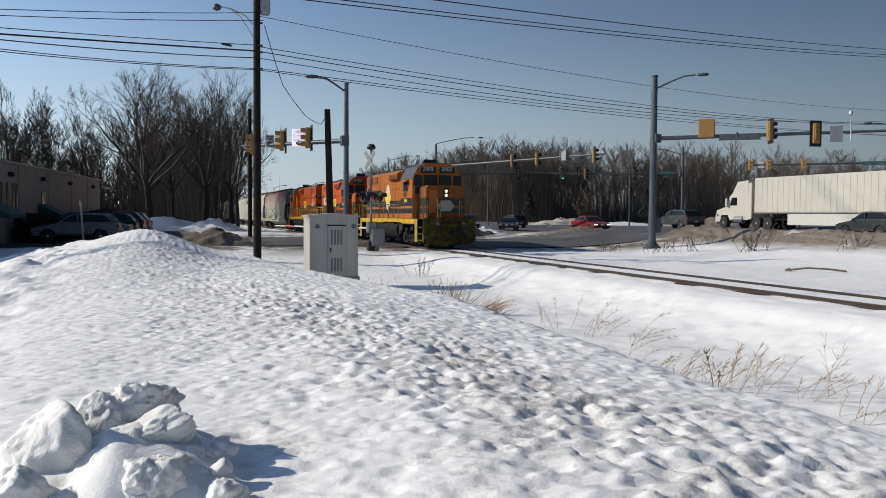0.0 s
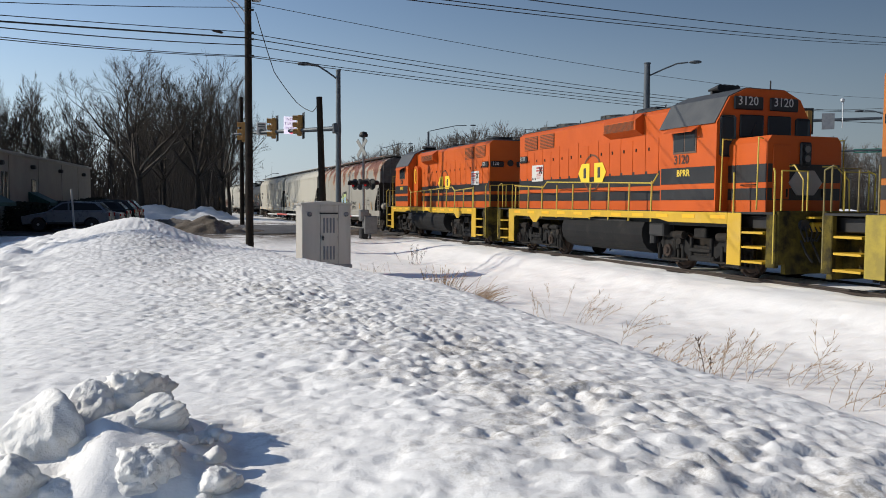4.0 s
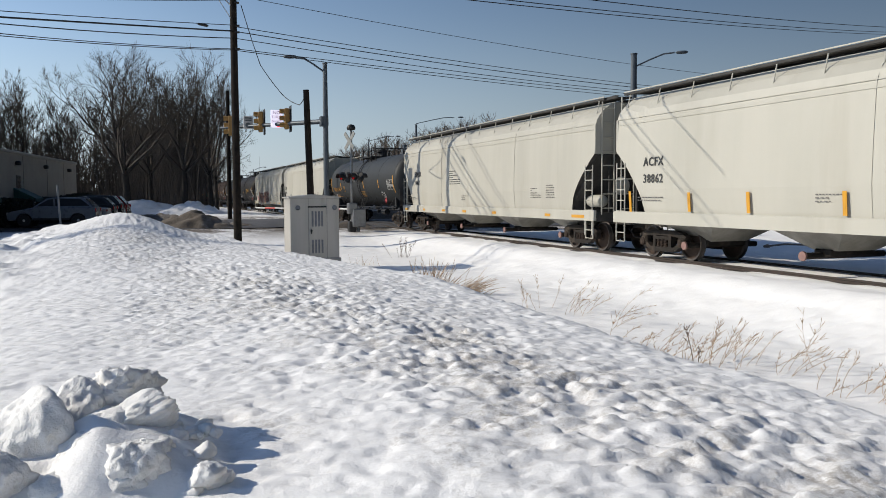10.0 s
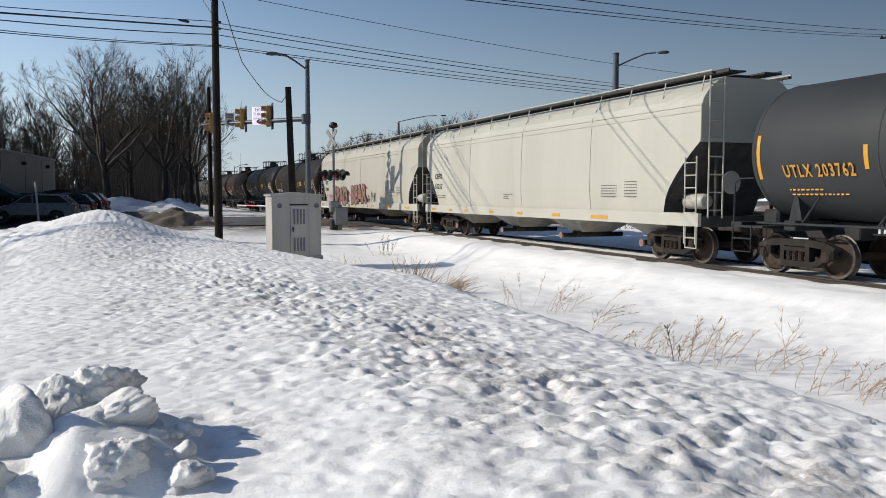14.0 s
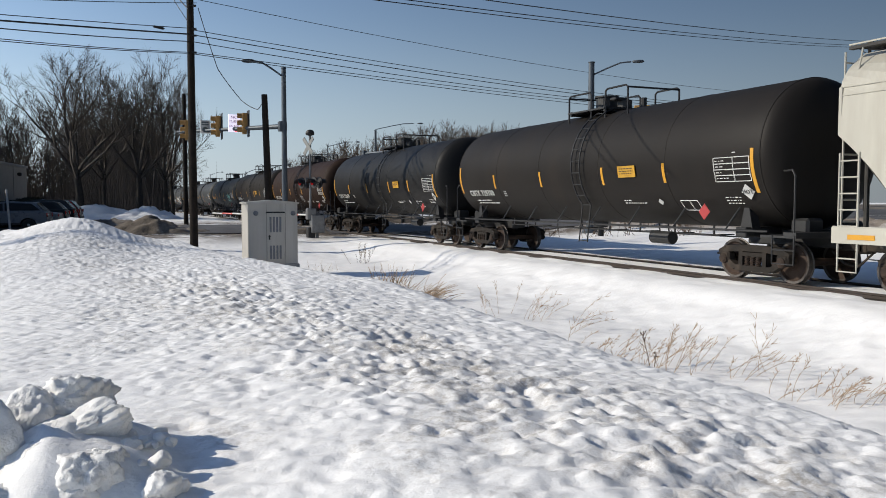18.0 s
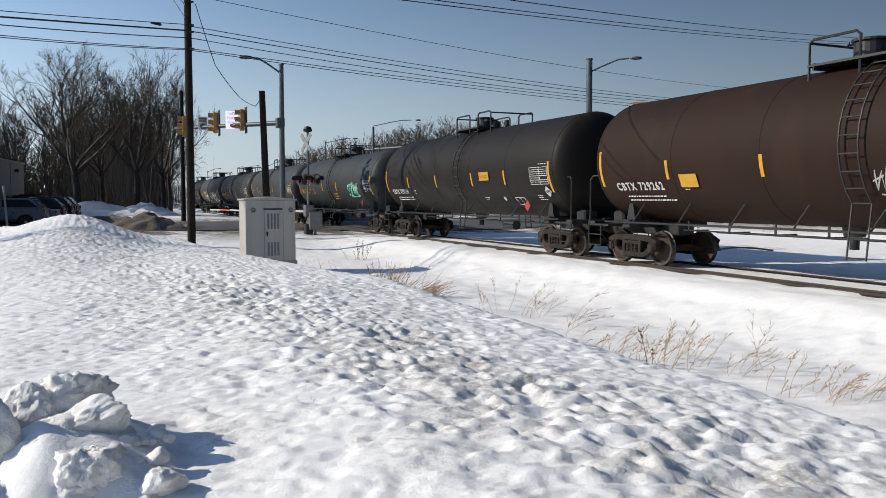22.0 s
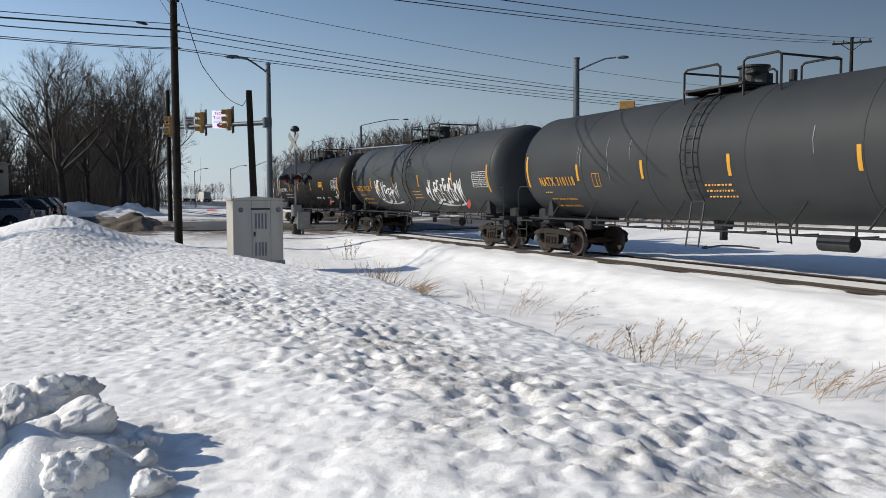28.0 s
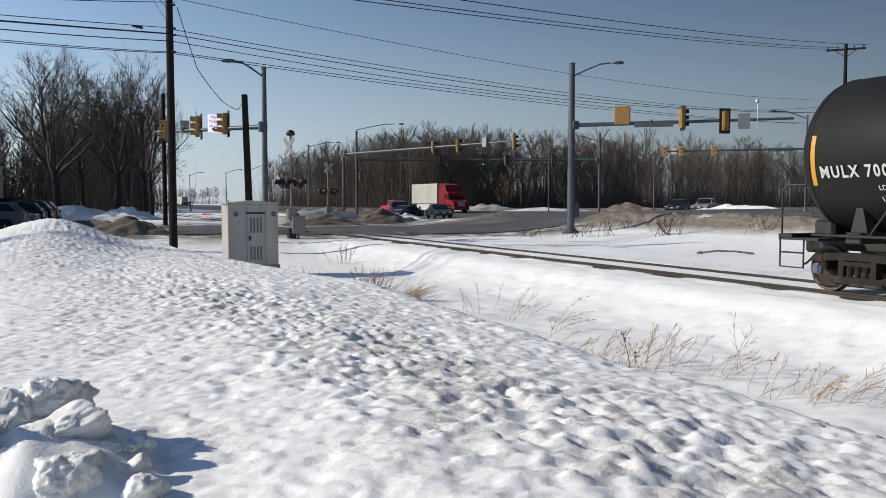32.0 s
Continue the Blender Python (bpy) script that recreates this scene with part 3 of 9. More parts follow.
def covered_hopper(name, length, m, label, paint, dark, zt=4.45, cut=(1.5, 3.1), curved=True, marks=(), stripe_low=None, graffiti=None, seams=(), tall_stripes=False):
    """A covered hopper: rounded body with cut-back ends, side sills, outlets, roof walkways, ladders and trucks."""
    car = thing(name, m, label, "railway wagon", "wagons of the freight train")
    Lb = length / 2 - 0.62                    # half length of body
    st = []
    n_end = 9
    for k in range(n_end + 1):
        u = k / n_end
        y = Lb - cut[0] * (1 - u)
        zb = 1.22 + (cut[1] - 1.22) * (u ** (0.62 if curved else 0.8))
        st.append((y, zb))
    inner = Lb - cut[0]
    stations = [(-y, zb) for y, zb in reversed(st)] + [(y, 1.22) for y in np.linspace(-inner, inner, 13)[1:-1]] + st
    stations[0] = (-Lb, cut[1])
    bm = B()
    NZ = 14
    rings = []
    for y, zb in stations:
        zs = [zb + (zt - zb) * k / NZ for k in range(NZ + 1)]
        ring = [bm.verts.new((-hop_half(z, zt), y, z)) for z in zs] + [bm.verts.new((hop_half(z, zt), y, z)) for z in reversed(zs)]
        rings.append(ring)
    n = len(rings[0])
    for a, b in zip(rings, rings[1:]):
        for k in range(n):
            bm.faces.new((a[k], a[(k + 1) % n], b[(k + 1) % n], b[k]))
    bm.faces.new(rings[0])
    bm.faces.new(rings[-1][::-1])
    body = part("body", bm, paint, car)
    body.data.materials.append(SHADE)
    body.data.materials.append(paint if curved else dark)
    for f in body.data.polygons:        # underside near-black, its shade put into the colour; ends take the third material
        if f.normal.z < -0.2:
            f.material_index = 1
        elif abs(f.normal.y) > 0.7:
            f.material_index = 2
    # seams and top rail bead
    bm = B()
    for s in (-1, 1):
        for z, h in ((zt - 0.70, 0.02), (zt - 0.86, 0.018)):
            box(bm, (s * (hop_half(z, zt) + 0.006), 0, z), (0.02, 2 * Lb, h))
        for y in seams:
            pts = [(s * (hop_half(z, zt) + 0.004), y, z) for z in np.linspace(1.3, zt - 0.1, 12)]
            pipe(bm, pts, 0.012, 4)
    part("seam_bead", bm, paint, car)
    for s in (-1, 1):
        bm = B()
        prism(bm, [(s * 1.50, 1.0), (s * 1.60, 1.0), (s * 1.60, 1.30), (s * 1.575, 1.33), (s * 1.50, 1.33)], "y", -Lb - 0.05, Lb + 0.05)
        part("side_sill", bm, paint, car)
    # slope sheets and end interior
    for e in (-1, 1):
        bm = B()
        prism(bm, [(e * (Lb - 0.05), cut[1] + 0.05), (e * (Lb - 0.05), cut[1] - 0.05), (e * (inner - 0.3), 1.15), (e * (inner - 0.4), 1.25)], "x", -1.42, 1.42)
        box(bm, (0, e * (Lb - 0.02), 1.12), (2.9, 0.16, 0.28), 0.02)
        box(bm, (0, e * (Lb - 0.9), 1.0), (0.5, 1.9, 0.3), 0.02)
        for x in (-0.9, 0.9):
            tube(bm, (x, e * (Lb - 0.15), 1.2), (x, e * (Lb - 0.15), cut[1]), 0.05)
        part("end_frame", bm, SHADE, car)
        for s in (-1, 1):
            bm = B()
            box(bm, (s * 1.50, e * (Lb - 0.02), (cut[1] + zt - 0.7) / 2), (0.08, 0.08, zt - 0.7 - cut[1]), 0.01)
            part("corner_post", bm, paint, car)
            ladder(car, s * 1.57, e * (Lb - 0.08), e * (Lb - 0.52), 0.55, 2.75, 7, paint)
            bm = B()
            ya, yb = e * (Lb - 0.06), e * (Lb - 0.5)
            pipe(bm, [(s * 1.55, ya, 1.05), (s * 1.55, ya, 0.45), (s * 1.55, yb, 0.45), (s * 1.55, yb, 1.05)], 0.02)
            part("step", bm, paint, car)
        rails("end_ladder", [[(x, e * (Lb + 0.07), 1.2), (x, e * (Lb + 0.07), zt)] for x in (-1.32, -0.88)], 0.022, paint if curved else dark, car)
        rails("rung", [[(-1.32, e * (Lb + 0.07), z), (-0.88, e * (Lb + 0.07), z)] for z in np.linspace(1.4, zt - 0.2, 8)], 0.018, paint if curved else dark, car)
        coupler(car, e * length / 2, e)
    bm = B()
    lathe(bm, [(0.03, 0), (0.28, 0.01), (0.30, 0.03), (0.28, 0.05), (0.03, 0.06)], "y", 18, (-0.55, -Lb - 0.02, 2.1))
    part("brake_wheel", bm, dark, car)
    bm = lathe(B(), [(0.03, -0.45), (0.17, -0.4), (0.2, -0.3), (0.2, 0.3), (0.17, 0.4), (0.03, 0.45)], "y", 16, (-1.0, -Lb + 0.75, 1.62))
    part("brake_reservoir", bm, paint, car, smooth=True)
    # outlets
    ys = np.linspace(-inner + 1.35, inner - 1.35, 4)
    for y in ys:
        bm = B()
        h = 1.35
        top = [(-1.42, y - h, 1.2), (1.42, y - h, 1.2), (1.42, y + h, 1.2), (-1.42, y + h, 1.2)]
        low = [(-0.55, y - 0.35, 0.55), (0.55, y - 0.35, 0.55), (0.55, y + 0.35, 0.55), (-0.55, y + 0.35, 0.55)]
        a = [bm.verts.new(p) for p in top]
        b = [bm.verts.new(p) for p in low]
        bm.faces.new(a)
        bm.faces.new(b[::-1])
        for k in range(4):
            bm.faces.new((a[k], a[(k + 1) % 4], b[(k + 1) % 4], b[k]))
        part("outlet_hopper", bm, mat("sooty_paint", (0.16, 0.15, 0.13), (0.26, 0.25, 0.22), rough=0.8, scale=2), car)
        bm = B()
        box(bm, (0, y, 0.50), (1.3, 0.5, 0.16), 0.03)
        tube(bm, (-1.18, y, 0.44), (1.18, y, 0.44), 0.075, seg=10)
        part("outlet_gate", bm, DARKIRON(), car)
        bm = tube(B(), (-1.22, y, 0.44), (-1.17, y, 0.44), 0.11, seg=12)
        part("outlet_cap", bm, mat("dusty_cap", (0.16, 0.085, 0.075), (0.24, 0.14, 0.12)), car)
    # roof
    bm = B()
    for s in (-1, 1):
        box(bm, (s * 0.55, 0, zt + 0.14), (0.5, 2 * Lb + 0.3, 0.04))
        box(bm, (s * 0.82, 0, zt + 0.16), (0.03, 2 * Lb + 0.3, 0.09))
    for y in np.linspace(-Lb + 0.8, Lb - 0.8, 8):
        box(bm, (0, y, zt + 0.06), (0.5, 1.0, 0.14), 0.02)
    part("roof_walkway", bm, SHADE, car)
    bm = B()
    for y in np.linspace(-Lb + 0.25, Lb - 0.25, 13):
        for s in (-1, 1):
            tube(bm, (s * 1.34, y, zt - 0.42), (s * 1.22, y, zt + 0.12), 0.018, seg=6)
    part("walkway_bracket", bm, paint, car)["kind"] = "stuff"
    for s in (-1, 1):
        part("walkway_edge", box(B(), (s * 1.20, 0, zt + 0.08), (0.12, 2 * Lb + 0.1, 0.06)), SHADE, car)
        part("walkway_rim", box(B(), (s * 1.25, 0, zt + 0.14), (0.03, 2 * Lb + 0.1, 0.03)), paint, car)
    # small painted data
    for y, z, w, h, n in ((Lb - 1.2, 1.62, 1.2, 0.16, 2), (1.4, 1.62, 0.7, 0.22, 3), (-Lb + 4.4, 1.7, 0.8, 0.4, 5), (-Lb + 3.2, 1.7, 0.6, 0.5, 6)):
        text_bars(car, -1.578, y, z, w, h, n, mat("grey_stencil", (0.12, 0.115, 0.11), rough=0.7, bump=0))
    for e in (-1, 1):
        bogie(car, e * (length / 2 - 2.3))
    # yellow conspicuity marks
    if stripe_low:
        for y, dz in stripe_low:
            bm = B()
            if tall_stripes:
                box(bm, (-1.60, y, 1.62), (0.012, 0.11, dz), rot=pose(0, 0, 0, 0, -4, 0))
            else:
                box(bm, (-1.604, y, 1.13), (0.012, dz, 0.095))
            part("reflector", bm, YELLOWP(), car)
    for s, size, y, z, mt in marks:
        lettering("lettering", s, size, side_pose(-(hop_half(z, zt) + 0.012), y, z), mt, car, fat=0.005, space=1.12)
    return car


def text_bars(car, x, y, z, w, h, n, material, name="stencil"):
    """Small stencilled data that cannot be read: thin bars in broken lines. y runs from the left end (larger y) to the right."""
    rnd = random.Random(int(1000 * (y + z)))
    bm = B()
    lh = h / n
    for k in range(n):
        yy = y
        while yy > y - w:
            seg = min(rnd.uniform(0.03, 0.10), yy - (y - w))
            zz = z + h - lh * (k + 0.5)
            box(bm, (x(zz) if callable(x) else x, yy - seg / 2, zz), (0.008, seg, lh * 0.32))
            yy -= seg + 0.045
            if rnd.random() < 0.06:
                break
    ob = part(name, bm, material, car)
    ob["kind"] = "stuff"
    return ob


def tank_car(name, length, m, label, paint, marks=(), R=1.60, zc=2.80, strip=(), blue=False, endrail=True):
    """A tank car: shell with domed heads, stub sills, saddles, ladders, top platform with rail, trucks."""
    car = thing(name, m, label, "railway wagon", "wagons of the freight train")
    Ls = length / 2 - 0.66
    prof = []
    hd = 0.62
    for k in range(9):
        a = math.pi / 2 * k / 8
        prof.append((max(0.02, R * math.sin(a)), -Ls + hd * (1 - math.cos(a)) - 0.0))
    tail = [(r, -y) for r, y in reversed(prof)]
    mid = [(R, y) for y in np.linspace(-Ls + hd, Ls - hd, 9)[1:-1]]
    bm = lathe(B(), prof + mid + tail, "y", 48, (0, 0, zc))
    part("shell", bm, paint, car, smooth=True)
    seam = None
    for y in (-Ls * 0.55, -Ls * 0.2, Ls * 0.2, Ls * 0.55, -Ls + hd, Ls - hd):
        if seam is None:
            seam = part("weld_seam", lathe(B(), [(R + 0.001, -0.02), (R + 0.008, -0.012), (R + 0.008, 0.012), (R + 0.001, 0.02)], "y", 48, (0, 0, zc)), paint, car, smooth=True)
            seam.location.y = y
        else:
            share("weld_seam", seam.data, car, pose(0, y, 0))
    under = BLACKM() if "black" in label or "brown" in label else mat("underframe_grey", (0.018, 0.019, 0.021), (0.034, 0.035, 0.037), spec=0.25, rough=0.7)
    for e in (-1, 1):
        bm = B()
        box(bm, (0, e * (length / 2 - 1.75), 1.0), (0.55, 2.6, 0.4), 0.03)
        box(bm, (0, e * (length / 2 - 0.62), 1.12), (2.9, 0.34, 0.08))
        box(bm, (0, e * (length / 2 - 2.15), 1.12), (2.7, 0.34, 0.22), 0.02)
        box(bm, (0, e * (length / 2 - 0.95), 1.06), (2.9, 1.0, 0.05))
        part("stub_sill", bm, under, car)
        for s in (-1, 1):
            bm = B()
            prism(bm, [(e * (length / 2 - 2.35), 1.15), (e * (length / 2 - 1.95), 1.15), (e * (length / 2 - 2.10), 1.78), (e * (length / 2 - 2.20), 1.78)], "x", s * 0.95, s * 1.18)
            part("saddle", bm, under, car)
            bm = B()
            ya, yb = e * (length / 2 - 0.5), e * (length / 2 - 1.1)
            pipe(bm, [(s * 1.45, ya, 1.1), (s * 1.45, ya, 0.48), (s * 1.45, yb, 0.48), (s * 1.45, yb, 1.1)], 0.02)
            pipe(bm, [(s * 1.45, ya, 0.78), (s * 1.45, yb, 0.78)], 0.018)
            part("step", bm, under, car)
            if endrail:
                bm = B()
                y0, y1 = e * (length / 2 - 0.52), e * (length / 2 - 1.0)
                rt = 2.35 if R > 1.65 else 2.05
                pipe(bm, [(s * 1.43, y0, 1.1), (s * 1.43, y0, rt), (s * 1.40, y0 - e * 0.1, rt + 0.12), (s * 1.30, y1, rt + 0.12)], 0.022)
                part("grab_rail", bm, under, car)
        coupler(car, e * length / 2, e)
        bm = B()
        box(bm, (-0.55, e * (length / 2 - 1.0), 1.28), (0.5, 0.5, 0.35), 0.06)
        part("brake_valve", bm, under, car)
        bm = B()
        tube(bm, (0.3, e * (length / 2 - 0.9), 1.25), (0.9, e * (length / 2 - 0.9), 1.25), 0.14, seg=12)
        part("brake_cylinder", bm, under, car)
        bogie(car, e * (length / 2 - 2.05), blue)
    for s in (-1, 1):
        bm = B()
        tube(bm, (s * 1.42, -Ls + 0.6, 1.16), (s * 1.42, Ls - 0.6, 1.16), 0.028, seg=6)
        part("side_rail", bm, under, car)
        bm = tube(B(), (s * 1.42, 0, 1.16), (s * 1.16, -0.22, 1.72), 0.022, seg=6)
        first = part("rail_bracket", bm, under, car)
        first.location.y = -Ls + 1.9
        for y in np.linspace(-Ls + 1.9, Ls - 1.9, 8)[1:]:
            share("rail_bracket", first.data, car, pose(0, y, 0))
    # brake rigging and bottom outlet
    bm = B()
    tube(bm, (-0.6, -Ls + 3.0, 0.98), (-0.6, Ls - 3.0, 0.98), 0.02, seg=6)
    tube(bm, (0.5, -Ls + 3.0, 0.9), (0.5, Ls - 3.0, 0.9), 0.02, seg=6)
    for y in np.linspace(-Ls + 3.2, Ls - 3.2, 8):
        box(bm, (-0.6, y, 1.09), (0.03, 0.05, 0.26))
        box(bm, (-0.3, y, 0.98), (0.7, 0.03, 0.03))
    part("brake_rigging", bm, under, car)
    bm = B()
    tube(bm, (0, 0.6, 1.22), (0, 0.6, 1.0), 0.26, 0.22, seg=14)
    tube(bm, (0, 0.6, 1.02), (0, 0.6, 0.72), 0.10, seg=10)
    part("bottom_outlet", bm, under, car)
    bm = tube(B(), (-0.75, -Ls + 4.6, 0.85), (-0.75, -Ls + 5.4, 0.85), 0.17, seg=14)
    part("air_reservoir", bm, under, car)
    # ladder that follows the shell, top platform and cage
    lm = BLACKM()
    late = R > 1.65 or "tail" in label
    ly = -0.70 if late else -0.40 if R < 1.57 else 0.05
    my = 0.35 if late else -0.30
    rear = -2.0
    for s in (-1, 1):
        bm = B()
        angs = [radians(a) for a in range(-40, 80, 10)]
        for dy in (-0.22, 0.22):
            pts = [(s * (R + 0.12) * math.cos(a), ly + dy, zc + (R + 0.12) * math.sin(a)) for a in angs]
            pts = [(s * 1.5, ly + dy, 0.62)] + pts
            pipe(bm, pts, 0.022)
        for a in [radians(-40 + 11 * k) for k in range(11)]:
            tube(bm, (s * (R + 0.12) * math.cos(a), ly - 0.22, zc + (R + 0.12) * math.sin(a)), (s * (R + 0.12) * math.cos(a), ly + 0.22, zc + (R + 0.12) * math.sin(a)), 0.016, seg=6)
        for k in range(2):
            tube(bm, (s * 1.5, ly - 0.22, 0.66 + 0.4 * k), (s * 1.5, ly + 0.22, 0.66 + 0.4 * k), 0.016, seg=6)
        part("ladder", bm, lm, car)
    zt = zc + R
    bm = B()
    box(bm, (0, 0.1, zt + 0.02), (1.9, 2.0, 0.05))
    for y in (-0.8, 1.0):
        box(bm, (0, y, zt + 0.0), (1.8, 0.06, 0.14))
    part("platform", bm, lm, car)
    h = 0.56
    for s in (-1, 1):
        rails("cage_rail", [[(s * 0.9, 1.1, zt - 0.35), (s * 0.9, 1.1, zt + h - 0.06), (s * 0.9, 1.0, zt + h), (s * 0.9, -0.05, zt + h), (s * 0.9, -0.15, zt + h - 0.08), (s * 0.9, -0.15, zt - 0.35)],
                            [(s * 0.9, -0.9, zt - 0.35), (s * 0.9, -0.9, zt + h - 0.06), (s * 0.9, -1.0, zt + h), (s * 0.9, rear + 0.1, zt + h), (s * 0.9, rear, zt + h - 0.06), (s * 0.9, rear, zt - 0.35)]], 0.03, lm, car)
    rails("cage_rail", [[(-0.9, 1.1, zt + h - 0.06), (0.9, 1.1, zt + h - 0.06)], [(-0.9, rear, zt + h - 0.06), (0.9, rear, zt + h - 0.06)]], 0.028, lm, car)
    bm = B()
    lathe(bm, [(0.33, zt - 0.2), (0.33, zt + 0.46), (0.38, zt + 0.48), (0.38, zt + 0.53), (0.1, zt + 0.56)], "z", 20, (0, my, 0))
    part("manway", bm, lm, car, smooth=False)
    bm = B()
    tube(bm, (0, -0.6, zt), (0, -0.6, zt + 0.3), 0.22, seg=14)
    box(bm, (-0.2, -0.6, zt + 0.33), (0.5, 0.3, 0.1), 0.03)
    part("valve", bm, lm, car)
    part("vent_valve", tube(B(), (0.1, -1.4, zt), (0.1, -1.4, zt + 0.3), 0.09, seg=10), lm, car)
    for y, z0, z1 in strip:
        bm = B()
        a0, a1 = math.asin((z0 - zc) / R), math.asin((z1 - zc) / R)
        N = 5
        lo = []
        for k in range(N + 1):
            a = a0 + (a1 - a0) * k / N
            for dy in (-0.05, 0.05):
                lo.append(bm.verts.new((-(R + 0.008) * math.cos(a), y + dy, zc + (R + 0.008) * math.sin(a))))
        for k in range(N):
            bm.faces.new((lo[2 * k], lo[2 * k + 1], lo[2 * k + 3], lo[2 * k + 2]))
        ex = bmesh.ops.extrude_face_region(bm, geom=bm.faces[:])
        bmesh.ops.translate(bm, vec=(0.007, 0, 0), verts=[v for v in ex["geom"] if isinstance(v, bmesh.types.BMVert)])
        part("reflector", bm, YELLOWP(), car)

    def on_shell(y, z):
        a = math.asin((z - zc) / R)
        return side_pose(-(R + 0.012) * math.cos(a), y, z, -math.degrees(a))
    for mk in marks:
        out = lambda d: (lambda q: -math.sqrt(R * R - (q - zc) ** 2) - d)
        if mk[0] == "bars":
            _, y, z, w, h, n, mt = mk[:7]
            text_bars(car, out(mk[7] if len(mk) > 7 else 0.008), y, z, w, h, n, mt)
        elif mk[0] == "frame":        # ruled data panel
            _, y, z, w, h, n, mt = mk
            if n > 1:
                text_bars(car, out(0.008), y - 0.05, z + 0.04, w - 0.1, h - 0.08, n, mt)
            bm = B()
            for j in range(7):
                zz = z + h * (j + 0.5) / 7
                for yy in (y, y - w, y - w * 0.55):
                    box(bm, (out(0.01)(zz), yy, zz), (0.008, 0.018, h / 7))
            for j in range(5 if n > 1 else 2):
                zz = z + h * j / (4 if n > 1 else 1)
                box(bm, (out(0.01)(zz), y - w / 2, zz), (0.008, w, 0.016))
            part("data_panel", bm, mt, car)["kind"] = "stuff"
        elif mk[0] == "panel":
            _, y, z, w, h, mt, rot = mk
            a = math.asin((z - zc) / R)
            bm = B()
            box(bm, (0, 0, 0), (w, h, 0.012))
            ob = part("placard", bm, mt, car)
            ob.matrix_basis = (on_shell(y, z) @ pose(0, 0, 0.022, 0, 0, rot)) if z > 1.6 else side_pose(-1.40, y, z + 0.12) @ pose(0, 0, 0, 0, 0, rot)
        else:
            s, size, y, z, mt = mk[:5]
            lettering("lettering", s, size, on_shell(y, z) @ pose(0, 0, mk[5] if len(mk) > 5 else 0) @ Matrix.Diagonal((1.0 if len(mk) > 5 else 0.66 if size > 0.38 else 0.84, 1, 1, 1)), mt, car, fat=0.0 if len(mk) > 5 else 0.008, space=1.0 if len(mk) > 5 else 1.25)
    return car

# ---- locomotives ----
def loco_truck(car, y):
    """Two-axle swing-hanger locomotive truck."""
    bm = B()
    box(bm, (0, 0, 0.75), (1.7, 2.2, 0.3), 0.04)
    t = part("truck", bm, DARKIRON(), car, "grey-black locomotive truck")
    t.location = (0, y, 0)
    for s in (-1, 1):
        bm = B()
        prism(bm, [(-1.9, 0.72), (-1.75, 0.92), (-0.8, 0.95), (-0.55, 0.72), (0.55, 0.72), (0.8, 0.95), (1.75, 0.92), (1.9, 0.72), (1.7, 0.62), (0.9, 0.62), (0.6, 0.42), (-0.6, 0.42), (-0.9, 0.62), (-1.7, 0.62)],
              "x", s * 1.02, s * 1.18)
        for k in (-1.37, 1.37):
            box(bm, (s * 1.1, k, 0.58), (0.32, 0.46, 0.56), 0.06)
            box(bm, (s * 1.14, k, 0.98), (0.22, 0.72, 0.16), 0.04)
            for q in (-1, 1):
                tube(bm, (s * 1.16, k + 0.33 * q, 0.60), (s * 1.16, k + 0.33 * q, 0.92), 0.085, seg=10)
                box(bm, (s * 1.12, k + 0.33 * q, 0.42), (0.16, 0.10, 0.34), 0.02)
            box(bm, (s * 1.16, k, 0.27), (0.12, 0.86, 0.08), 0.02)
            box(bm, (s * 1.16, k - 0.55, 0.5), (0.12, 0.1, 0.5), 0.02)
            box(bm, (s * 1.16, k + 0.55, 0.5), (0.12, 0.1, 0.5), 0.02)
        box(bm, (s * 1.14, 0, 0.38), (0.2, 1.1, 0.16), 0.03)
        box(bm, (s * 1.20, 0, 0.60), (0.16, 0.9, 0.10), 0.02)
        for q in (-0.42, 0.42):
            box(bm, (s * 1.20, q, 0.62), (0.10, 0.09, 0.62), 0.02)
        box(bm, (s * 1.22, 0, 1.06), (0.12, 0.5, 0.26), 0.03)
        part("side_frame", bm, mat("loco_truck_grey", (0.010, 0.010, 0.0105), (0.021, 0.020, 0.019), rough=0.85, spec=0.2, scale=5, c3=(0.04, 0.037, 0.033)), t)
        for k in (-1.37, 1.37):
            part("axle_box", tube(tube(B(), (s * 1.2, k, 0.54), (s * 1.32, k, 0.54), 0.19, 0.17, seg=16), (s * 1.31, k, 0.54), (s * 1.36, k, 0.54), 0.10, 0.08, seg=12), RUSTIRON(), t)
            part("damper", tube(B(), (s * 1.18, k - 0.5, 0.82), (s * 1.3, k - 0.5, 0.82), 0.1, seg=10), DARKIRON(), t)
            part("brake_rod", tube(B(), (s * 1.24, k * 0.35, 0.32), (s * 1.24, k * 0.9, 0.32), 0.03, seg=6), DARKIRON(), t)
            part("brake_cylinder", tube(B(), (s * 1.22, k * 0.52, 0.98), (s * 1.22, k * 0.82, 0.98), 0.11, seg=12), DARKIRON(), t)
            part("sand_pipe", pipe(B(), [(s * 1.22, k * 1.42, 1.0), (s * 1.2, k * 1.46, 0.6), (s * 0.85, k * 1.36, 0.12)], 0.025), DARKIRON(), t)
        for k in (-0.25, 0, 0.25):
            part("spring", tube(B(), (s * 1.1, k, 0.46), (s * 1.1, k, 0.72), 0.09, seg=10), DARKIRON(), t)
    for k in (-1, 1):
        w = new("wheelset", LOCO_WHEELSET)
        w.parent, w.matrix_parent_inverse = t, pose(0, 1.37 * k, 0.508)
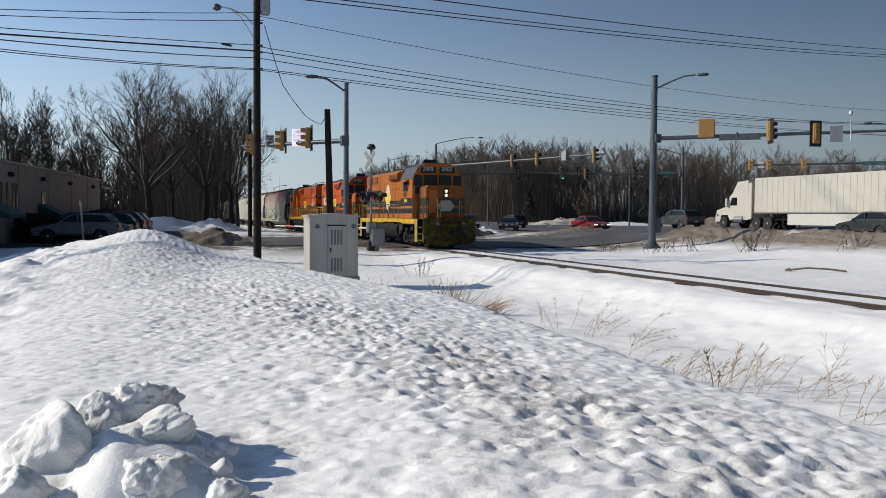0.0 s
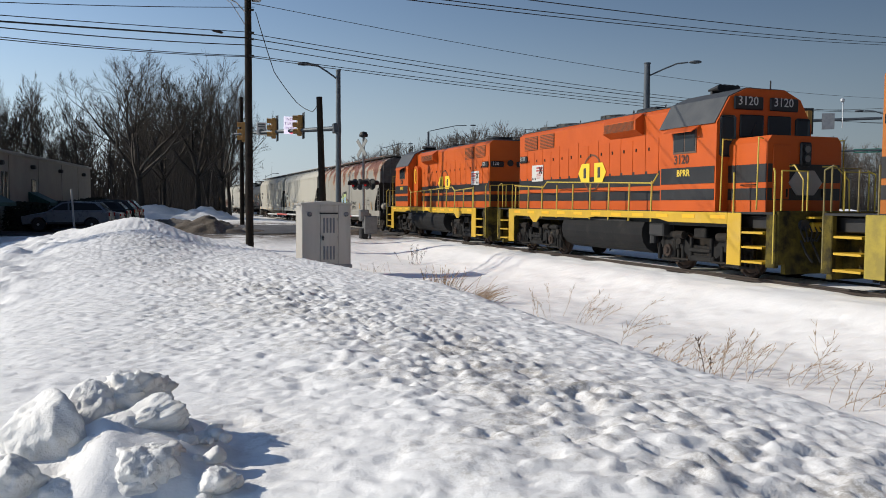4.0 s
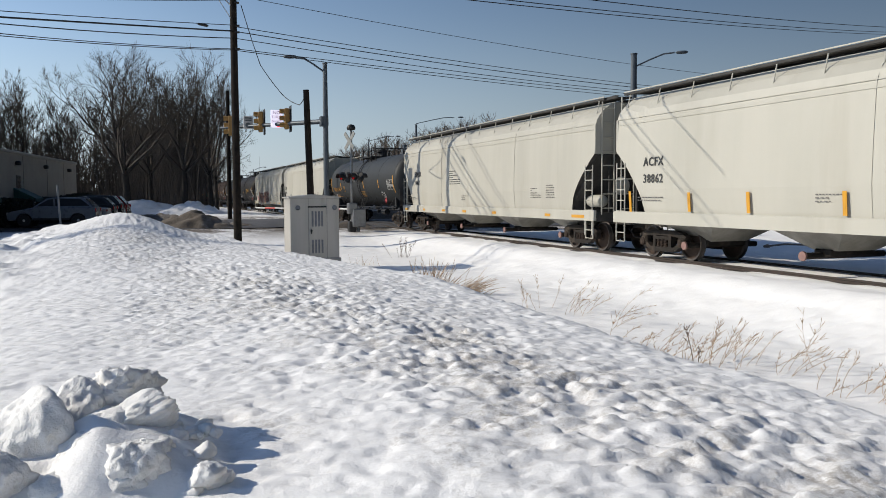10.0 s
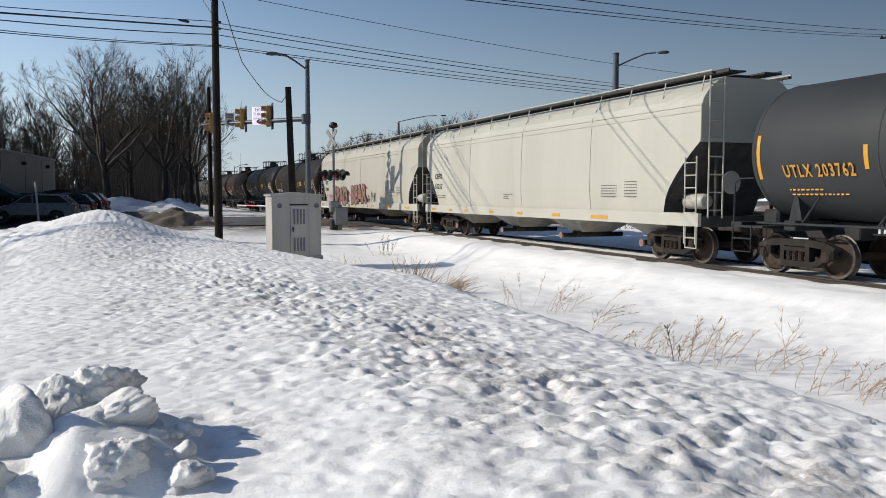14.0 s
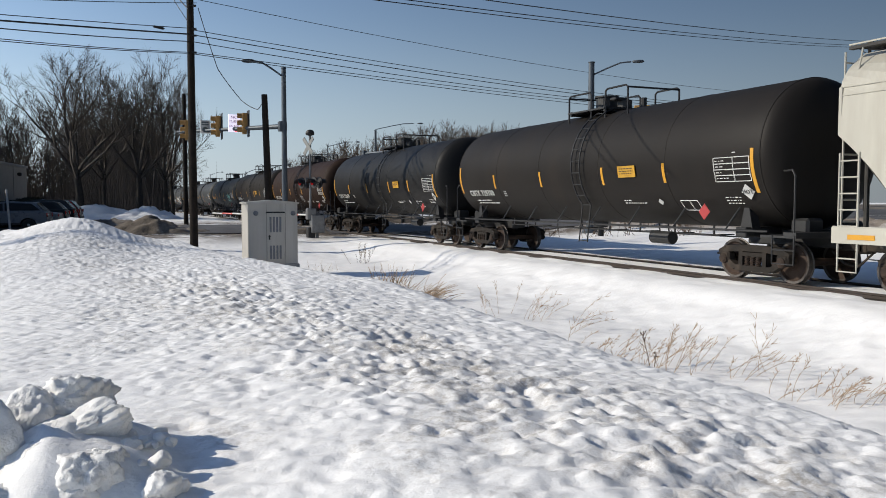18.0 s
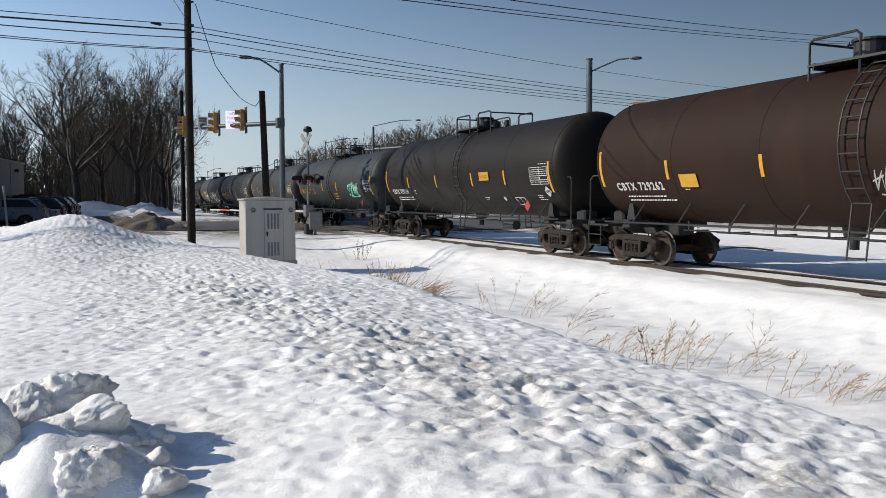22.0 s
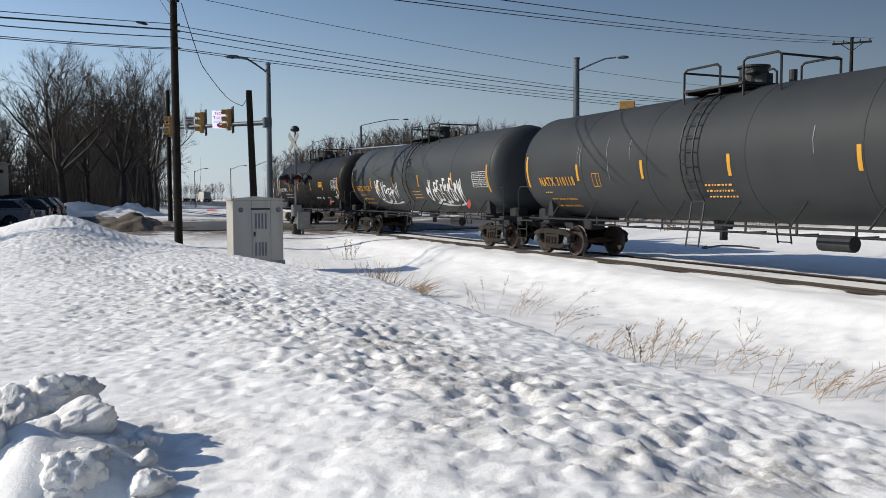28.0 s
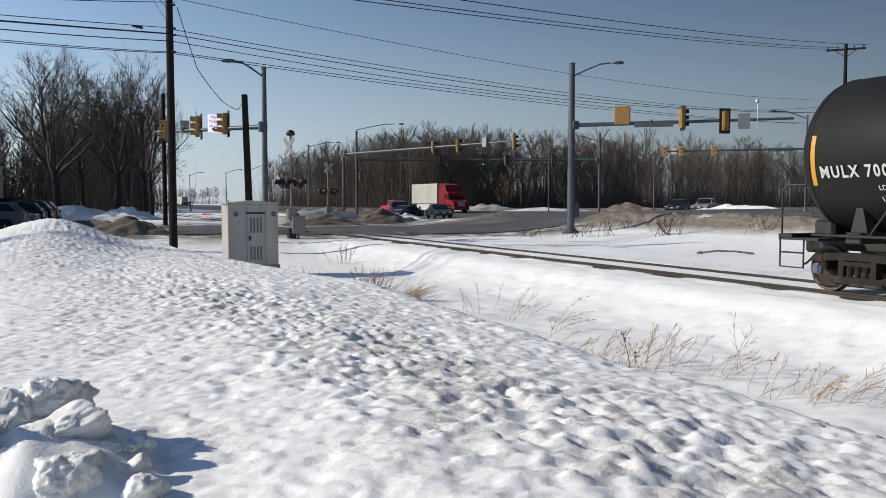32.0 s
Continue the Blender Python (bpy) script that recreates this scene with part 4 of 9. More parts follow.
        LOCO_WHEELS.append(w)


LOCO_WHEELSET = wheelset_mesh(0.508)
LOCO_WHEELSET.materials[1] = WHEELM()
LOCO_WHEELS = []


def locomotive(name, m, label, orange, number, half=8.05, emblem="hex", roof=None, lifesaver=True):
    """A four-axle road-switcher diesel: sills, hoods, cab, rails, steps, tank, trucks. Its cab end points to -Y."""
    car = thing(name, m, label, "locomotive", "locomotives of the freight train")
    yel = mat("loco_yellow", (0.52, 0.33, 0.018), (0.47, 0.29, 0.018), rough=0.5, scale=2, c3=(0.5, 0.32, 0.05))
    rail = mat("rail_yellow", (0.5, 0.38, 0.05), (0.42, 0.31, 0.05), rough=0.5) if number != "2002" else mat("rail_olive", (0.12, 0.10, 0.035), (0.2, 0.16, 0.05), rough=0.6)
    blk = mat("stripe_black", (0.009, 0.009, 0.010), (0.016, 0.016, 0.017), rough=0.45, scale=2)
    roofm = roof or mat("roof_grey", (0.035, 0.04, 0.046), (0.06, 0.065, 0.07), rough=0.6, scale=2)
    DK, HW = 1.60, 0.98
    # frame and side sill
    bm = B()
    box(bm, (0, 0, 1.40), (2.5, 2 * half - 0.3, 0.32), 0.02)
    part("frame", bm, blk, car)
    for s in (-1, 1):
        bm = B()
        prism(bm, [(-6.35, 1.62), (6.35, 1.62), (6.35, 1.36), (4.95, 1.36), (4.6, 1.14), (4.35, 1.14), (4.05, 1.36), (0.6, 1.36), (0.1, 1.42), (-3.4, 1.42), (-3.9, 1.34), (-6.35, 1.34)], "x", s * 1.50, s * 1.53)
        part("side_sill", bm, yel, car)
        bm = box(B(), (s * 1.533, 0, 1.51), (0.006, 0.55, 0.09))
        first = part("sill_panel", bm, mat("sill_amber", (0.75, 0.40, 0.02), rough=0.4, bump=0), car)
        first.location.y = -6.0
        for y in (-4.8, -3.6, -2.4, -1.2, 0.0, 1.2, 2.4, 3.6, 4.8, 6.0):
            share("sill_panel", first.data, car, pose(0, y, 0))
    bm = B()
    box(bm, (0, 0, 1.615), (3.0, 2 * half - 0.2, 0.05))
    part("walkway", bm, blk, car)
    # hood with lower doors, stripes
    y0, y1, zt = -3.5, 7.0, 4.62
    bm = B()
    prism(bm, [(-HW, DK), (-HW, zt - 0.16), (-HW + 0.2, zt), (HW - 0.2, zt), (HW, zt - 0.16), (HW, DK)], "y", y0, y1)
    part("long_hood", bm, orange, car)
    bm = B()
    prism(bm, [(-HW + 0.14, zt - 0.03), (-HW + 0.22, zt + 0.02), (HW - 0.22, zt + 0.02), (HW - 0.14, zt - 0.03)], "y", y0, y1 + 0.01)
    part("hood_roof", bm, roofm, car)
    for s in (-1, 1):
        for z0, z1 in ((1.93, 2.22), (2.36, 2.80)):
            bm = B()
            box(bm, (s * (HW + 0.004), (y0 + y1) / 2, (z0 + z1) / 2), (0.012, y1 - y0, z1 - z0))
            box(bm, (s * 1.505, -4.65, (z0 + z1) / 2), (0.012, 2.3, z1 - z0))
            box(bm, (s * 1.125, -6.55, (z0 + z1) / 2), (0.012, 1.38, z1 - z0))
            part("stripe", bm, blk, car)
        for i, yy in enumerate(np.linspace(-3.0, 6.6, 15)):
            bm = B()
            h = 1.05 if i % 2 else 1.2
            box(bm, (s * (HW + 0.006), yy, 2.72 + h / 2), (0.016, 0.56, h), 0.004)
            ob = part("hood_door", bm, orange, car)
            bm = B()
            box(bm, (s * (HW + 0.022), yy + 0.2, 3.45), (0.02, 0.05, 0.1))
            part("latch", bm, DARKIRON(), ob)
        # flared intake behind the cab, radiator grilles at the rear
        bm = B()
        prism(bm, [(s * HW, 3.88), (s * (HW + 0.30), 4.04), (s * (HW + 0.30), 4.34), (s * HW, 4.56)], "y", -1.8, 0.1)
        part("intake_hood", bm, orange, car)
        bm = B()
        for k in range(10):
            box(bm, (s * (HW + 0.305), -0.85, 4.05 + 0.028 * k), (0.02, 1.7, 0.012))
        part("intake_grille", bm, mat("grille_brown", (0.08, 0.035, 0.015), (0.13, 0.055, 0.02), rough=0.7), car)
        for yy in (4.6, 5.95):
            bm = B()
            box(bm, (s * (HW + 0.01), yy, 4.14), (0.03, 1.15, 0.52))
            g = part("radiator_frame", bm, mat("grille_brown", (0.08, 0.035, 0.015)), car)
            bm = B()
            for k in range(9):
                box(bm, (s * (HW + 0.03), yy, 3.91 + 0.055 * k), (0.02, 1.12, 0.02))
            part("louvre", bm, orange, g)
    if emblem == "diamond":        # the leader's dynamic-brake grille and roof box behind the cab
        for s in (-1, 1):
            g = part("brake_grille", box(B(), (s * (HW + 0.012), -2.75, 4.2), (0.03, 1.3, 0.66)), BLACKM(), car)
            for k in range(14):
                part("slat", box(B(), (s * (HW + 0.035), -3.33 + 0.09 * k, 4.2), (0.03, 0.03, 0.64)), mat("grille_brown", (0.08, 0.035, 0.015)), g)
        part("roof_box", box(B(), (0, -2.4, zt + 0.10), (1.3, 2.2, 0.24), 0.04), BLACKM(), car)
    for yy in (1.2, 4.4, 5.8):
        bm = tube(B(), (0, yy, zt), (0, yy, zt + 0.16), 0.62, seg=24)
        part("roof_fan", bm, BLACKM(), car)
    bm = B()
    box(bm, (0, -0.9, zt + 0.1), (0.7, 1.1, 0.2), 0.05)
    part("exhaust", bm, BLACKM(), car)
    rails("roof_rail", [[(-0.9, y1 - 0.3, zt), (-0.9, y1 - 0.3, zt + 0.14), (0.9, y1 - 0.3, zt + 0.14), (0.9, y1 - 0.3, zt)]], 0.02, BLACKM(), car)
    rails("lift_ring", [[(-0.7, yy - 0.06, zt), (-0.7, yy, zt + 0.12), (-0.7, yy + 0.06, zt)] for yy in np.linspace(-2.5, 6.0, 6)], 0.015, BLACKM(), car)
    # cab
    cz = 4.78
    bm = B()
    prism(bm, [(-1.5, DK), (-1.5, 3.9), (-1.12, 4.55), (-0.6, cz), (0.6, cz), (1.12, 4.55), (1.5, 3.9), (1.5, DK)], "y", -5.85, -3.45)
    part("cab", bm, orange, car)
    bm = B()
    prism(bm, [(-1.54, 3.88), (-1.14, 4.57), (-0.6, cz + 0.025), (0.6, cz + 0.025), (1.14, 4.57), (1.54, 3.88), (1.50, 3.88), (1.1, 4.53), (0.6, cz - 0.01), (-0.6, cz - 0.01), (-1.1, 4.53), (-1.50, 3.88)], "y", -5.80, -3.40)
    part("cab_roof", bm, roofm, car)
    gl = glass("cab_glass")
    for s in (-1, 1):
        bm = B()
        box(bm, (s * 1.502, -4.55, 3.50), (0.03, 1.0, 0.66))
        fr = part("window_frame", bm, mat("window_rubber", (0.10, 0.06, 0.04), rough=0.6), car)
        for k in (-0.235, 0.235):
            bm = B()
            box(bm, (s * 1.52, -4.55 + k, 3.50), (0.012, 0.43, 0.56))
            part("pane", bm, gl, fr)
        bm = B()
        prism(bm, [(s * 1.52, 3.84), (s * 1.78, 3.70), (s * 1.78, 3.72), (s * 1.52, 3.87)], "y", -5.2, -3.9)
        part("sunshade", bm, orange, car)
        bm = B()
        box(bm, (s * 0.44, -5.86, 3.82), (0.74, 0.03, 0.58), 0.03)
        part("front_window", bm, gl, car)
        bm = B()
        box(bm, (s * 1.18, -5.86, 3.55), (0.46, 0.03, 1.05), 0.06)
        part("door_window", bm, gl, car)
        bm = B()
        box(bm, (s * 0.56, -5.88, 4.40), (0.92, 0.06, 0.34), 0.03)
        nb = part("number_board", bm, blk, car)
        lettering("lettering", number, 0.32, Matrix.Translation((s * 0.56 - 0.36, -5.915, 4.285)) @ pose(0, 0, 0, 90, 0, 0), WHITEP(), nb)
    # nose
    bm = B()
    prism(bm, [(-1.12, DK), (-1.12, 3.32), (-1.0, 3.48), (1.0, 3.48), (1.12, 3.32), (1.12, DK)], "y", -7.25, -5.84)
    # leader's nose: orange darkened for grime and for the shade on its front
    part("short_hood", bm, orange if emblem != "diamond" else mat("shaded_grimy_orange", (0.17, 0.05, 0.008), (0.27, 0.08, 0.011), rough=0.6, spec=0.3, scale=1.6, c3=(0.05, 0.02, 0.009)), car)
    bm = B()
    for z0, z1 in ((1.93, 2.22), (2.36, 2.80)):
        box(bm, (0, -7.255, (z0 + z1) / 2), (2.2, 0.012, z1 - z0))
    part("stripe", bm, blk, car)
    bm = B()
    box(bm, (0, -7.27, 3.04), (0.34, 0.06, 0.58), 0.04)
    for z in (3.16, 2.93):
        tube(bm, (0, -7.25, z), (0, -7.34, z), 0.11, seg=14)
    part("headlight_housing", bm, blk, car)
    for z in (3.16, 2.93):
        bm = tube(B(), (0, -7.33, z), (0, -7.35, z), 0.085, seg=14)
        part("headlight", bm, mat("lit_lamp", (0.9, 0.8, 0.6), bump=0, glow=((1.0, 0.82, 0.55), 1.2)) if number == "2002" else mat("dark_lamp", (0.16, 0.15, 0.14), rough=0.2, bump=0), car)
    # emblem on nose and hood sides
    emb = mat("emblem_pale", (0.66, 0.50, 0.06), (0.70, 0.56, 0.12), rough=0.5) if emblem == "diamond" else mat("emblem_yellow", (0.80, 0.55, 0.03), rough=0.5)
    bm = B()
    prism(bm, [(-0.5, 2.35), (-0.25, 2.65), (0.25, 2.65), (0.5, 2.35), (0.25, 2.05), (-0.25, 2.05)], "y", -7.31, -7.265)
    part("emblem", bm, mat("emblem_silver", (0.3, 0.28, 0.25), rough=0.5), car)
    for s in (-1, 1):
        xx = (HW + 0.02) * s
        if emblem == "diamond":
            bm = B()
            prism(bm, [(1.2 + 0.52 * math.cos(a) * (1 if abs(math.cos(a)) > 0.1 else 1), 2.95 + 0.82 * math.sin(a)) for a in [2 * math.pi * k / 24 for k in range(24)]], "x", xx, xx + 0.012 * s)
            em = part("emblem", bm, mat("emblem_white", (0.60, 0.57, 0.50), rough=0.5), car)
            bm = B()
            prism(bm, [(0.45, 2.95), (0.72, 3.28), (1.68, 3.28), (1.95, 2.95), (1.68, 2.62), (0.72, 2.62)], "x", xx + 0.012 * s, xx + 0.02 * s)
            part("emblem_band", bm, emb, em)
        else:
            bm = B()
            N = 28
            vo = [bm.verts.new((xx, 1.2 + 0.62 * math.cos(2 * math.pi * k / N), 2.86 + 0.62 * math.sin(2 * math.pi * k / N))) for k in range(N)]
            vi = [bm.verts.new((xx, 1.2 + 0.56 * math.cos(2 * math.pi * k / N), 2.86 + 0.56 * math.sin(2 * math.pi * k / N))) for k in range(N)]
            for k in range(N):
                bm.faces.new((vo[k], vo[(k + 1) % N], vi[(k + 1) % N], vi[k]))
            ex = bmesh.ops.extrude_face_region(bm, geom=bm.faces[:])
            bmesh.ops.translate(bm, vec=(0.01 * s, 0, 0), verts=[v for v in ex["geom"] if isinstance(v, bmesh.types.BMVert)])
            em = part("emblem_ring", bm, mat("emblem_brown", (0.12, 0.05, 0.02), rough=0.5), car)
            for k in (-1, 1):
                bm = B()
                prism(bm, [(1.2 + k * 0.16, 2.54), (1.2 + k * 0.16, 3.18), (1.2 + k * 0.68, 3.18), (1.2 + k * 0.92, 2.86), (1.2 + k * 0.68, 2.54)], "x", xx + 0.01 * s, xx + 0.02 * s)
                part("emblem_band", bm, emb, em)
                bm = B()
                box(bm, (xx + 0.024 * s, 1.2 + k * 0.5, 2.86), (0.008, 0.09, 0.34))
                box(bm, (xx + 0.024 * s, 1.2 + k * 0.42, 2.86), (0.008, 0.07, 0.34))
                part("emblem_bar", bm, BLACKP(), em)
        # cab side number and small initials as bars
        wid = 0.115 * len(number)
        p = side_pose(-1.512, -4.55 + wid, 2.84) if s < 0 else Matrix.Rotation(math.pi, 4, "Z") @ side_pose(-1.512, 4.55 + wid, 2.84)
        lettering("lettering", number, 0.33, p, mat("number_brown", (0.06, 0.022, 0.012), rough=0.6, bump=0), car, fat=0.008)
        p = side_pose(-1.516, -4.55 + 0.32, 2.52) if s < 0 else Matrix.Rotation(math.pi, 4, "Z") @ side_pose(-1.516, 4.55 + 0.32, 2.52)
        lettering("lettering", "BPRR", 0.25, p, mat("lettering_yellow", (0.7, 0.5, 0.05), rough=0.5, bump=0), car, fat=0.004)
        # thin oval ring painted beside the cab
        off_ = 0.215 if number == "120" else 0.0
        yo, zo, N = (-1.95, 3.36, 24) if emblem == "diamond" else (-2.98, 3.30, 24)
        bm = B()
        ro = [[bm.verts.new((xx + (dx_ + off_) * s, yo + ry_ * math.cos(2 * math.pi * k / N), zo + rz_ * math.sin(2 * math.pi * k / N))) for k in range(N)] for ry_, rz_, dx_ in ((0.19, 0.40, 0.0), (0.19, 0.40, 0.012), (0.13, 0.33, 0.012), (0.13, 0.33, 0.0))]
        for a_, b_ in zip(ro, ro[1:] + ro[:1]):
            for k in range(N):
                bm.faces.new((a_[k], a_[(k + 1) % N], b_[(k + 1) % N], b_[k]))
        part("oval_emblem", bm, mat("emblem_yellow", (0.80, 0.55, 0.03), rough=0.5), car, "thin yellow oval ring")
        if lifesaver:
            bm = B()
            box(bm, (xx, 5.35, 2.98), (0.014, 0.95, 0.62))
            sg = part("safety_placard", bm, WHITEP(), car, "white safety placard")
            bm = B()
            for rr in (45, -45):
                box(bm, (xx + 0.012 * s, 5.35 + 0.28 * -s * -1, 3.08), (0.008, 0.07, 0.36), rot=pose(0, 0, 0, rr, 0, 0))
            for k in (-0.1, 0.1):
                tube(bm, (xx + 0.008 * s, 5.63 + k, 2.77), (xx + 0.014 * s, 5.63 + k, 2.77), 0.05, seg=10)
            part("placard_sign", bm, BLACKP(), sg)
            bm = B()
            for k, z in enumerate((3.18, 3.08)):
                box(bm, (xx + 0.012 * s, 5.17, z), (0.008, 0.52, 0.06))
            for k, z in enumerate((2.95, 2.88, 2.80)):
                box(bm, (xx + 0.012 * s, 5.2 + 0.03 * k, z), (0.008, 0.4 - 0.06 * k, 0.03))
            part("placard_text", bm, mat("placard_red", (0.4, 0.08, 0.08), rough=0.6, bump=0), sg)
    # long-hood end: number boards
    bm = B()
    box(bm, (0, y1 + 0.004, 2.075), (1.9, 0.012, 0.29))
    box(bm, (0, y1 + 0.004, 2.58), (1.9, 0.012, 0.44))
    part("stripe", bm, blk, car)
    for s in (-1, 1):
        bm = B()
        box(bm, (s * 0.62, y1 + 0.03, 3.55), (0.62, 0.06, 0.26), 0.05)
        nb = part("number_board", bm, blk, car)
        p = Matrix.Translation((s * 0.62 + 0.26, y1 + 0.065, 3.46)) @ pose(0, 0, 0, 90, 0, 180)
        lettering("lettering", number, 0.22, p, WHITEP(), nb)
        bm = B()
        box(bm, (s * (HW + 0.03), y1 - 0.42, 3.55), (0.06, 0.66, 0.26), 0.05)
        nb = part("number_board", bm, blk, car)
        p = side_pose(-(HW + 0.065), y1 - 0.42 + 0.27, 3.46) if s < 0 else Matrix.Rotation(math.pi, 4, "Z") @ side_pose(-(HW + 0.065), -(y1 - 0.42) + 0.27, 3.46)
        lettering("lettering", number, 0.22, p, WHITEP(), nb)
    bm = B()
    tube(bm, (0, y1, 3.6), (0, y1 + 0.08, 3.6), 0.14, seg=14)
    part("rear_headlight", bm, blk, car)
    # ends: pilots, steps, rails
    for e in (-1, 1):
        bm = B()
        box(bm, (0, e * (half - 0.08), 1.05), (2.9, 0.12, 1.25), 0.03)
        part("pilot", bm, mat("pilot_yellow", (0.014, 0.012, 0.007), (0.11, 0.085, 0.014), rough=0.85, spec=0.2, scale=3.0, c3=(0.010, 0.009, 0.008)), car)
        bm = B()
        prism(bm, [(e * (half - 0.12), 0.22), (e * (half + 0.04), 0.22), (e * (half - 0.02), 0.62), (e * (half - 0.12), 0.62)], "x", -1.25, 1.25)
        part("plough", bm, mat("pilot_yellow", (0.30, 0.25, 0.05)), car)
        bm = B()
        box(bm, (0, e * (half + 0.06), 1.52), (1.3, 0.36, 0.05), 0.01)
        box(bm, (0, e * (half + 0.02), 1.30), (1.1, 0.14, 0.22), 0.03)
        part("drop_step", bm, yel if number != "2002" else mat("pilot_yellow", (0.30, 0.25, 0.05)), car)
        for x in (-0.62, 0.62):
            rails("mu_hose", [[(x + dx_, e * (half + 0.01), 1.42), (x + dx_ * 1.3, e * (half + 0.14), 1.2), (x + dx_ * 0.7, e * (half + 0.12), 0.98), (x + dx_ * 0.2, e * (half + 0.03), 1.06)] for dx_ in (-0.24, -0.12, 0.0, 0.12, 0.24)], 0.022, BLACKM(), car)
        for s in (-1, 1):
            part("step_panel", box(B(), (s * 1.505, e * (half - 1.45), 0.98), (0.03, 0.50, 1.28), 0.008), yel if number != "2002" else mat("worn_yellow", (0.22, 0.17, 0.025), (0.34, 0.26, 0.03), rough=0.7, scale=3), car)
            part("corner_plate", box(B(), (s * 1.44, e * (half - 0.20), 0.98), (0.14, 0.30, 1.25), 0.02), mat("pilot_yellow", (0.30, 0.25, 0.05)), car)
        for s in (-1, 1):
            bm = B()
            box(bm, (s * 0.95, e * (half - 0.85), 1.0), (0.05, 1.5, 1.2))
            box(bm, (s * 1.2, e * (half - 1.58), 1.0), (0.6, 0.05, 1.2))
            part("stepwell", bm, mat("pilot_yellow", (0.30, 0.25, 0.05)), car)
            for k, z in enumerate((0.45, 0.8, 1.15)):
                bm = B()
                box(bm, (s * 1.25, e * (half - 0.78), z), (0.55, 0.72, 0.05))
                box(bm, (s * 1.52, e * (half - 0.78), z), (0.03, 0.72, 0.05))
                part("step", bm, yel, car)
            rails("grab_rail", [[(s * 1.5, e * (half - 0.1), 0.45), (s * 1.5, e * (half - 0.1), 2.55), (s * 1.4, e * (half - 0.25), 2.65)],
                                [(s * 1.5, e * (half - 1.5), 0.75), (s * 1.5, e * (half - 1.5), 2.6)]], 0.022, rail, car)
            rails("end_rail", [[(s * 1.3, e * (half - 0.1), DK), (s * 1.3, e * (half - 0.1), 2.6), (s * 0.55, e * (half - 0.1), 2.6), (s * 0.55, e * (half - 0.1), DK)]], 0.022, rail, car)
        rails("brake_hose", [[(x, e * half, 1.0), (x, e * (half + 0.18), 0.7), (x * 0.8, e * (half + 0.2), 0.5)] for x in (-0.8, -0.5, 0.45, 0.7)], 0.03, BLACKM(), car)
        coupler(car, e * (half + 0.65), e)
    for e in (-1,):
        for s in (-1, 1):
            bm = tube(B(), (s * 0.75, e * (half - 0.12), 1.35), (s * 0.75, e * (half + 0.06), 1.35), 0.13, seg=14)
            part("ditch_light", bm, mat("ditch_lamp", (0.12, 0.11, 0.10), rough=0.2, metal=0.5, bump=0), car)
    for s in (-1, 1):
        bm = B()
        top = [(s * 1.47, -3.3, 2.68), (s * 1.47, -3.05, 2.42), (s * 1.47, 3.6, 2.60), (s * 1.47, 3.9, 2.42), (s * 1.47, 6.4, 2.52)]
        pipe(bm, top, 0.024)
        part("handrail", bm, rail, car)
        for y in np.linspace(-3.0, 6.3, 9):
            bm = B()
            tube(bm, (s * 1.49, y, 1.32), (s * 1.47, y, 2.48), 0.03, seg=6)
            part("stanchion", bm, rail, car)
    # tank and air reservoirs
    bm = B()
    prism(bm, [(-1.38, 1.30), (-1.47, 1.12), (-1.48, 0.92), (-1.42, 0.70), (-1.28, 0.52), (-1.05, 0.40), (-0.8, 0.36), (0.8, 0.36), (1.05, 0.40), (1.28, 0.52), (1.42, 0.70), (1.48, 0.92), (1.47, 1.12), (1.38, 1.30)], "y", -2.55, 2.4)
    part("fuel_tank", bm, mat("tank_grey", (0.010, 0.0105, 0.0115), (0.017, 0.017, 0.0175), rough=0.75, spec=0.15, scale=2, c3=(0.026, 0.025, 0.023)), car)
    for s in (-1, 1):
        bm = tube(B(), (s * 1.2, -1.5, 1.32), (s * 1.2, 2.2, 1.32), 0.18, seg=14)
        part("air_reservoir", bm, BLACKM(), car)
        bm = B()
        box(bm, (s * 1.25, -3.2, 1.1), (0.4, 0.7, 0.36), 0.04)
        tube(bm, (s * 1.3, -2.9, 1.15), (s * 1.3, -2.9, 0.7), 0.12, seg=10)
        part("air_filter", bm, BLACKM(), car)
    # front grab irons, cab corner rails and the red-brown grime boxes on the nose
    for s in (-1, 1):
        rails("grab_rail", [[(s * 1.13, -7.1, 3.4), (s * 1.3, -7.15, 3.42), (s * 1.32, -7.15, 1.7)], [(s * 1.12, -5.95, 3.45), (s * 1.42, -6.0, 3.45), (s * 1.46, -6.0, 1.65)],
                            [(s * 0.5, -7.3, 2.75), (s * 0.62, -7.6, 2.75), (s * 0.68, -7.95, 2.4), (s * 0.7, -7.97, 1.65)]], 0.02, rail, car)
        part("hinge", box(B(), (s * 0.55, -7.27, 2.1), (0.05, 0.04, 0.2)), DARKIRON(), car)
        part("ladder_iron", pipe(B(), [(s * 1.125, -6.9, 2.3), (s * 1.18, -6.9, 2.3), (s * 1.18, -6.4, 2.3), (s * 1.125, -6.4, 2.3)], 0.015), DARKIRON(), car)
    part("nose_door", box(B(), (-0.72, -7.262, 2.6), (0.5, 0.03, 1.3), 0.01), orange, car)
    part("antenna", tube(B(), (0.7, -5.2, cz - 0.1), (0.7, -5.2, cz + 0.35), 0.02, seg=6), BLACKM(), car)
    part("wiper", box(B(), (-0.4, -5.885, 3.72), (0.03, 0.02, 0.36), rot=pose(0, 0, 0, 0, 25, 0)), BLACKM(), car)
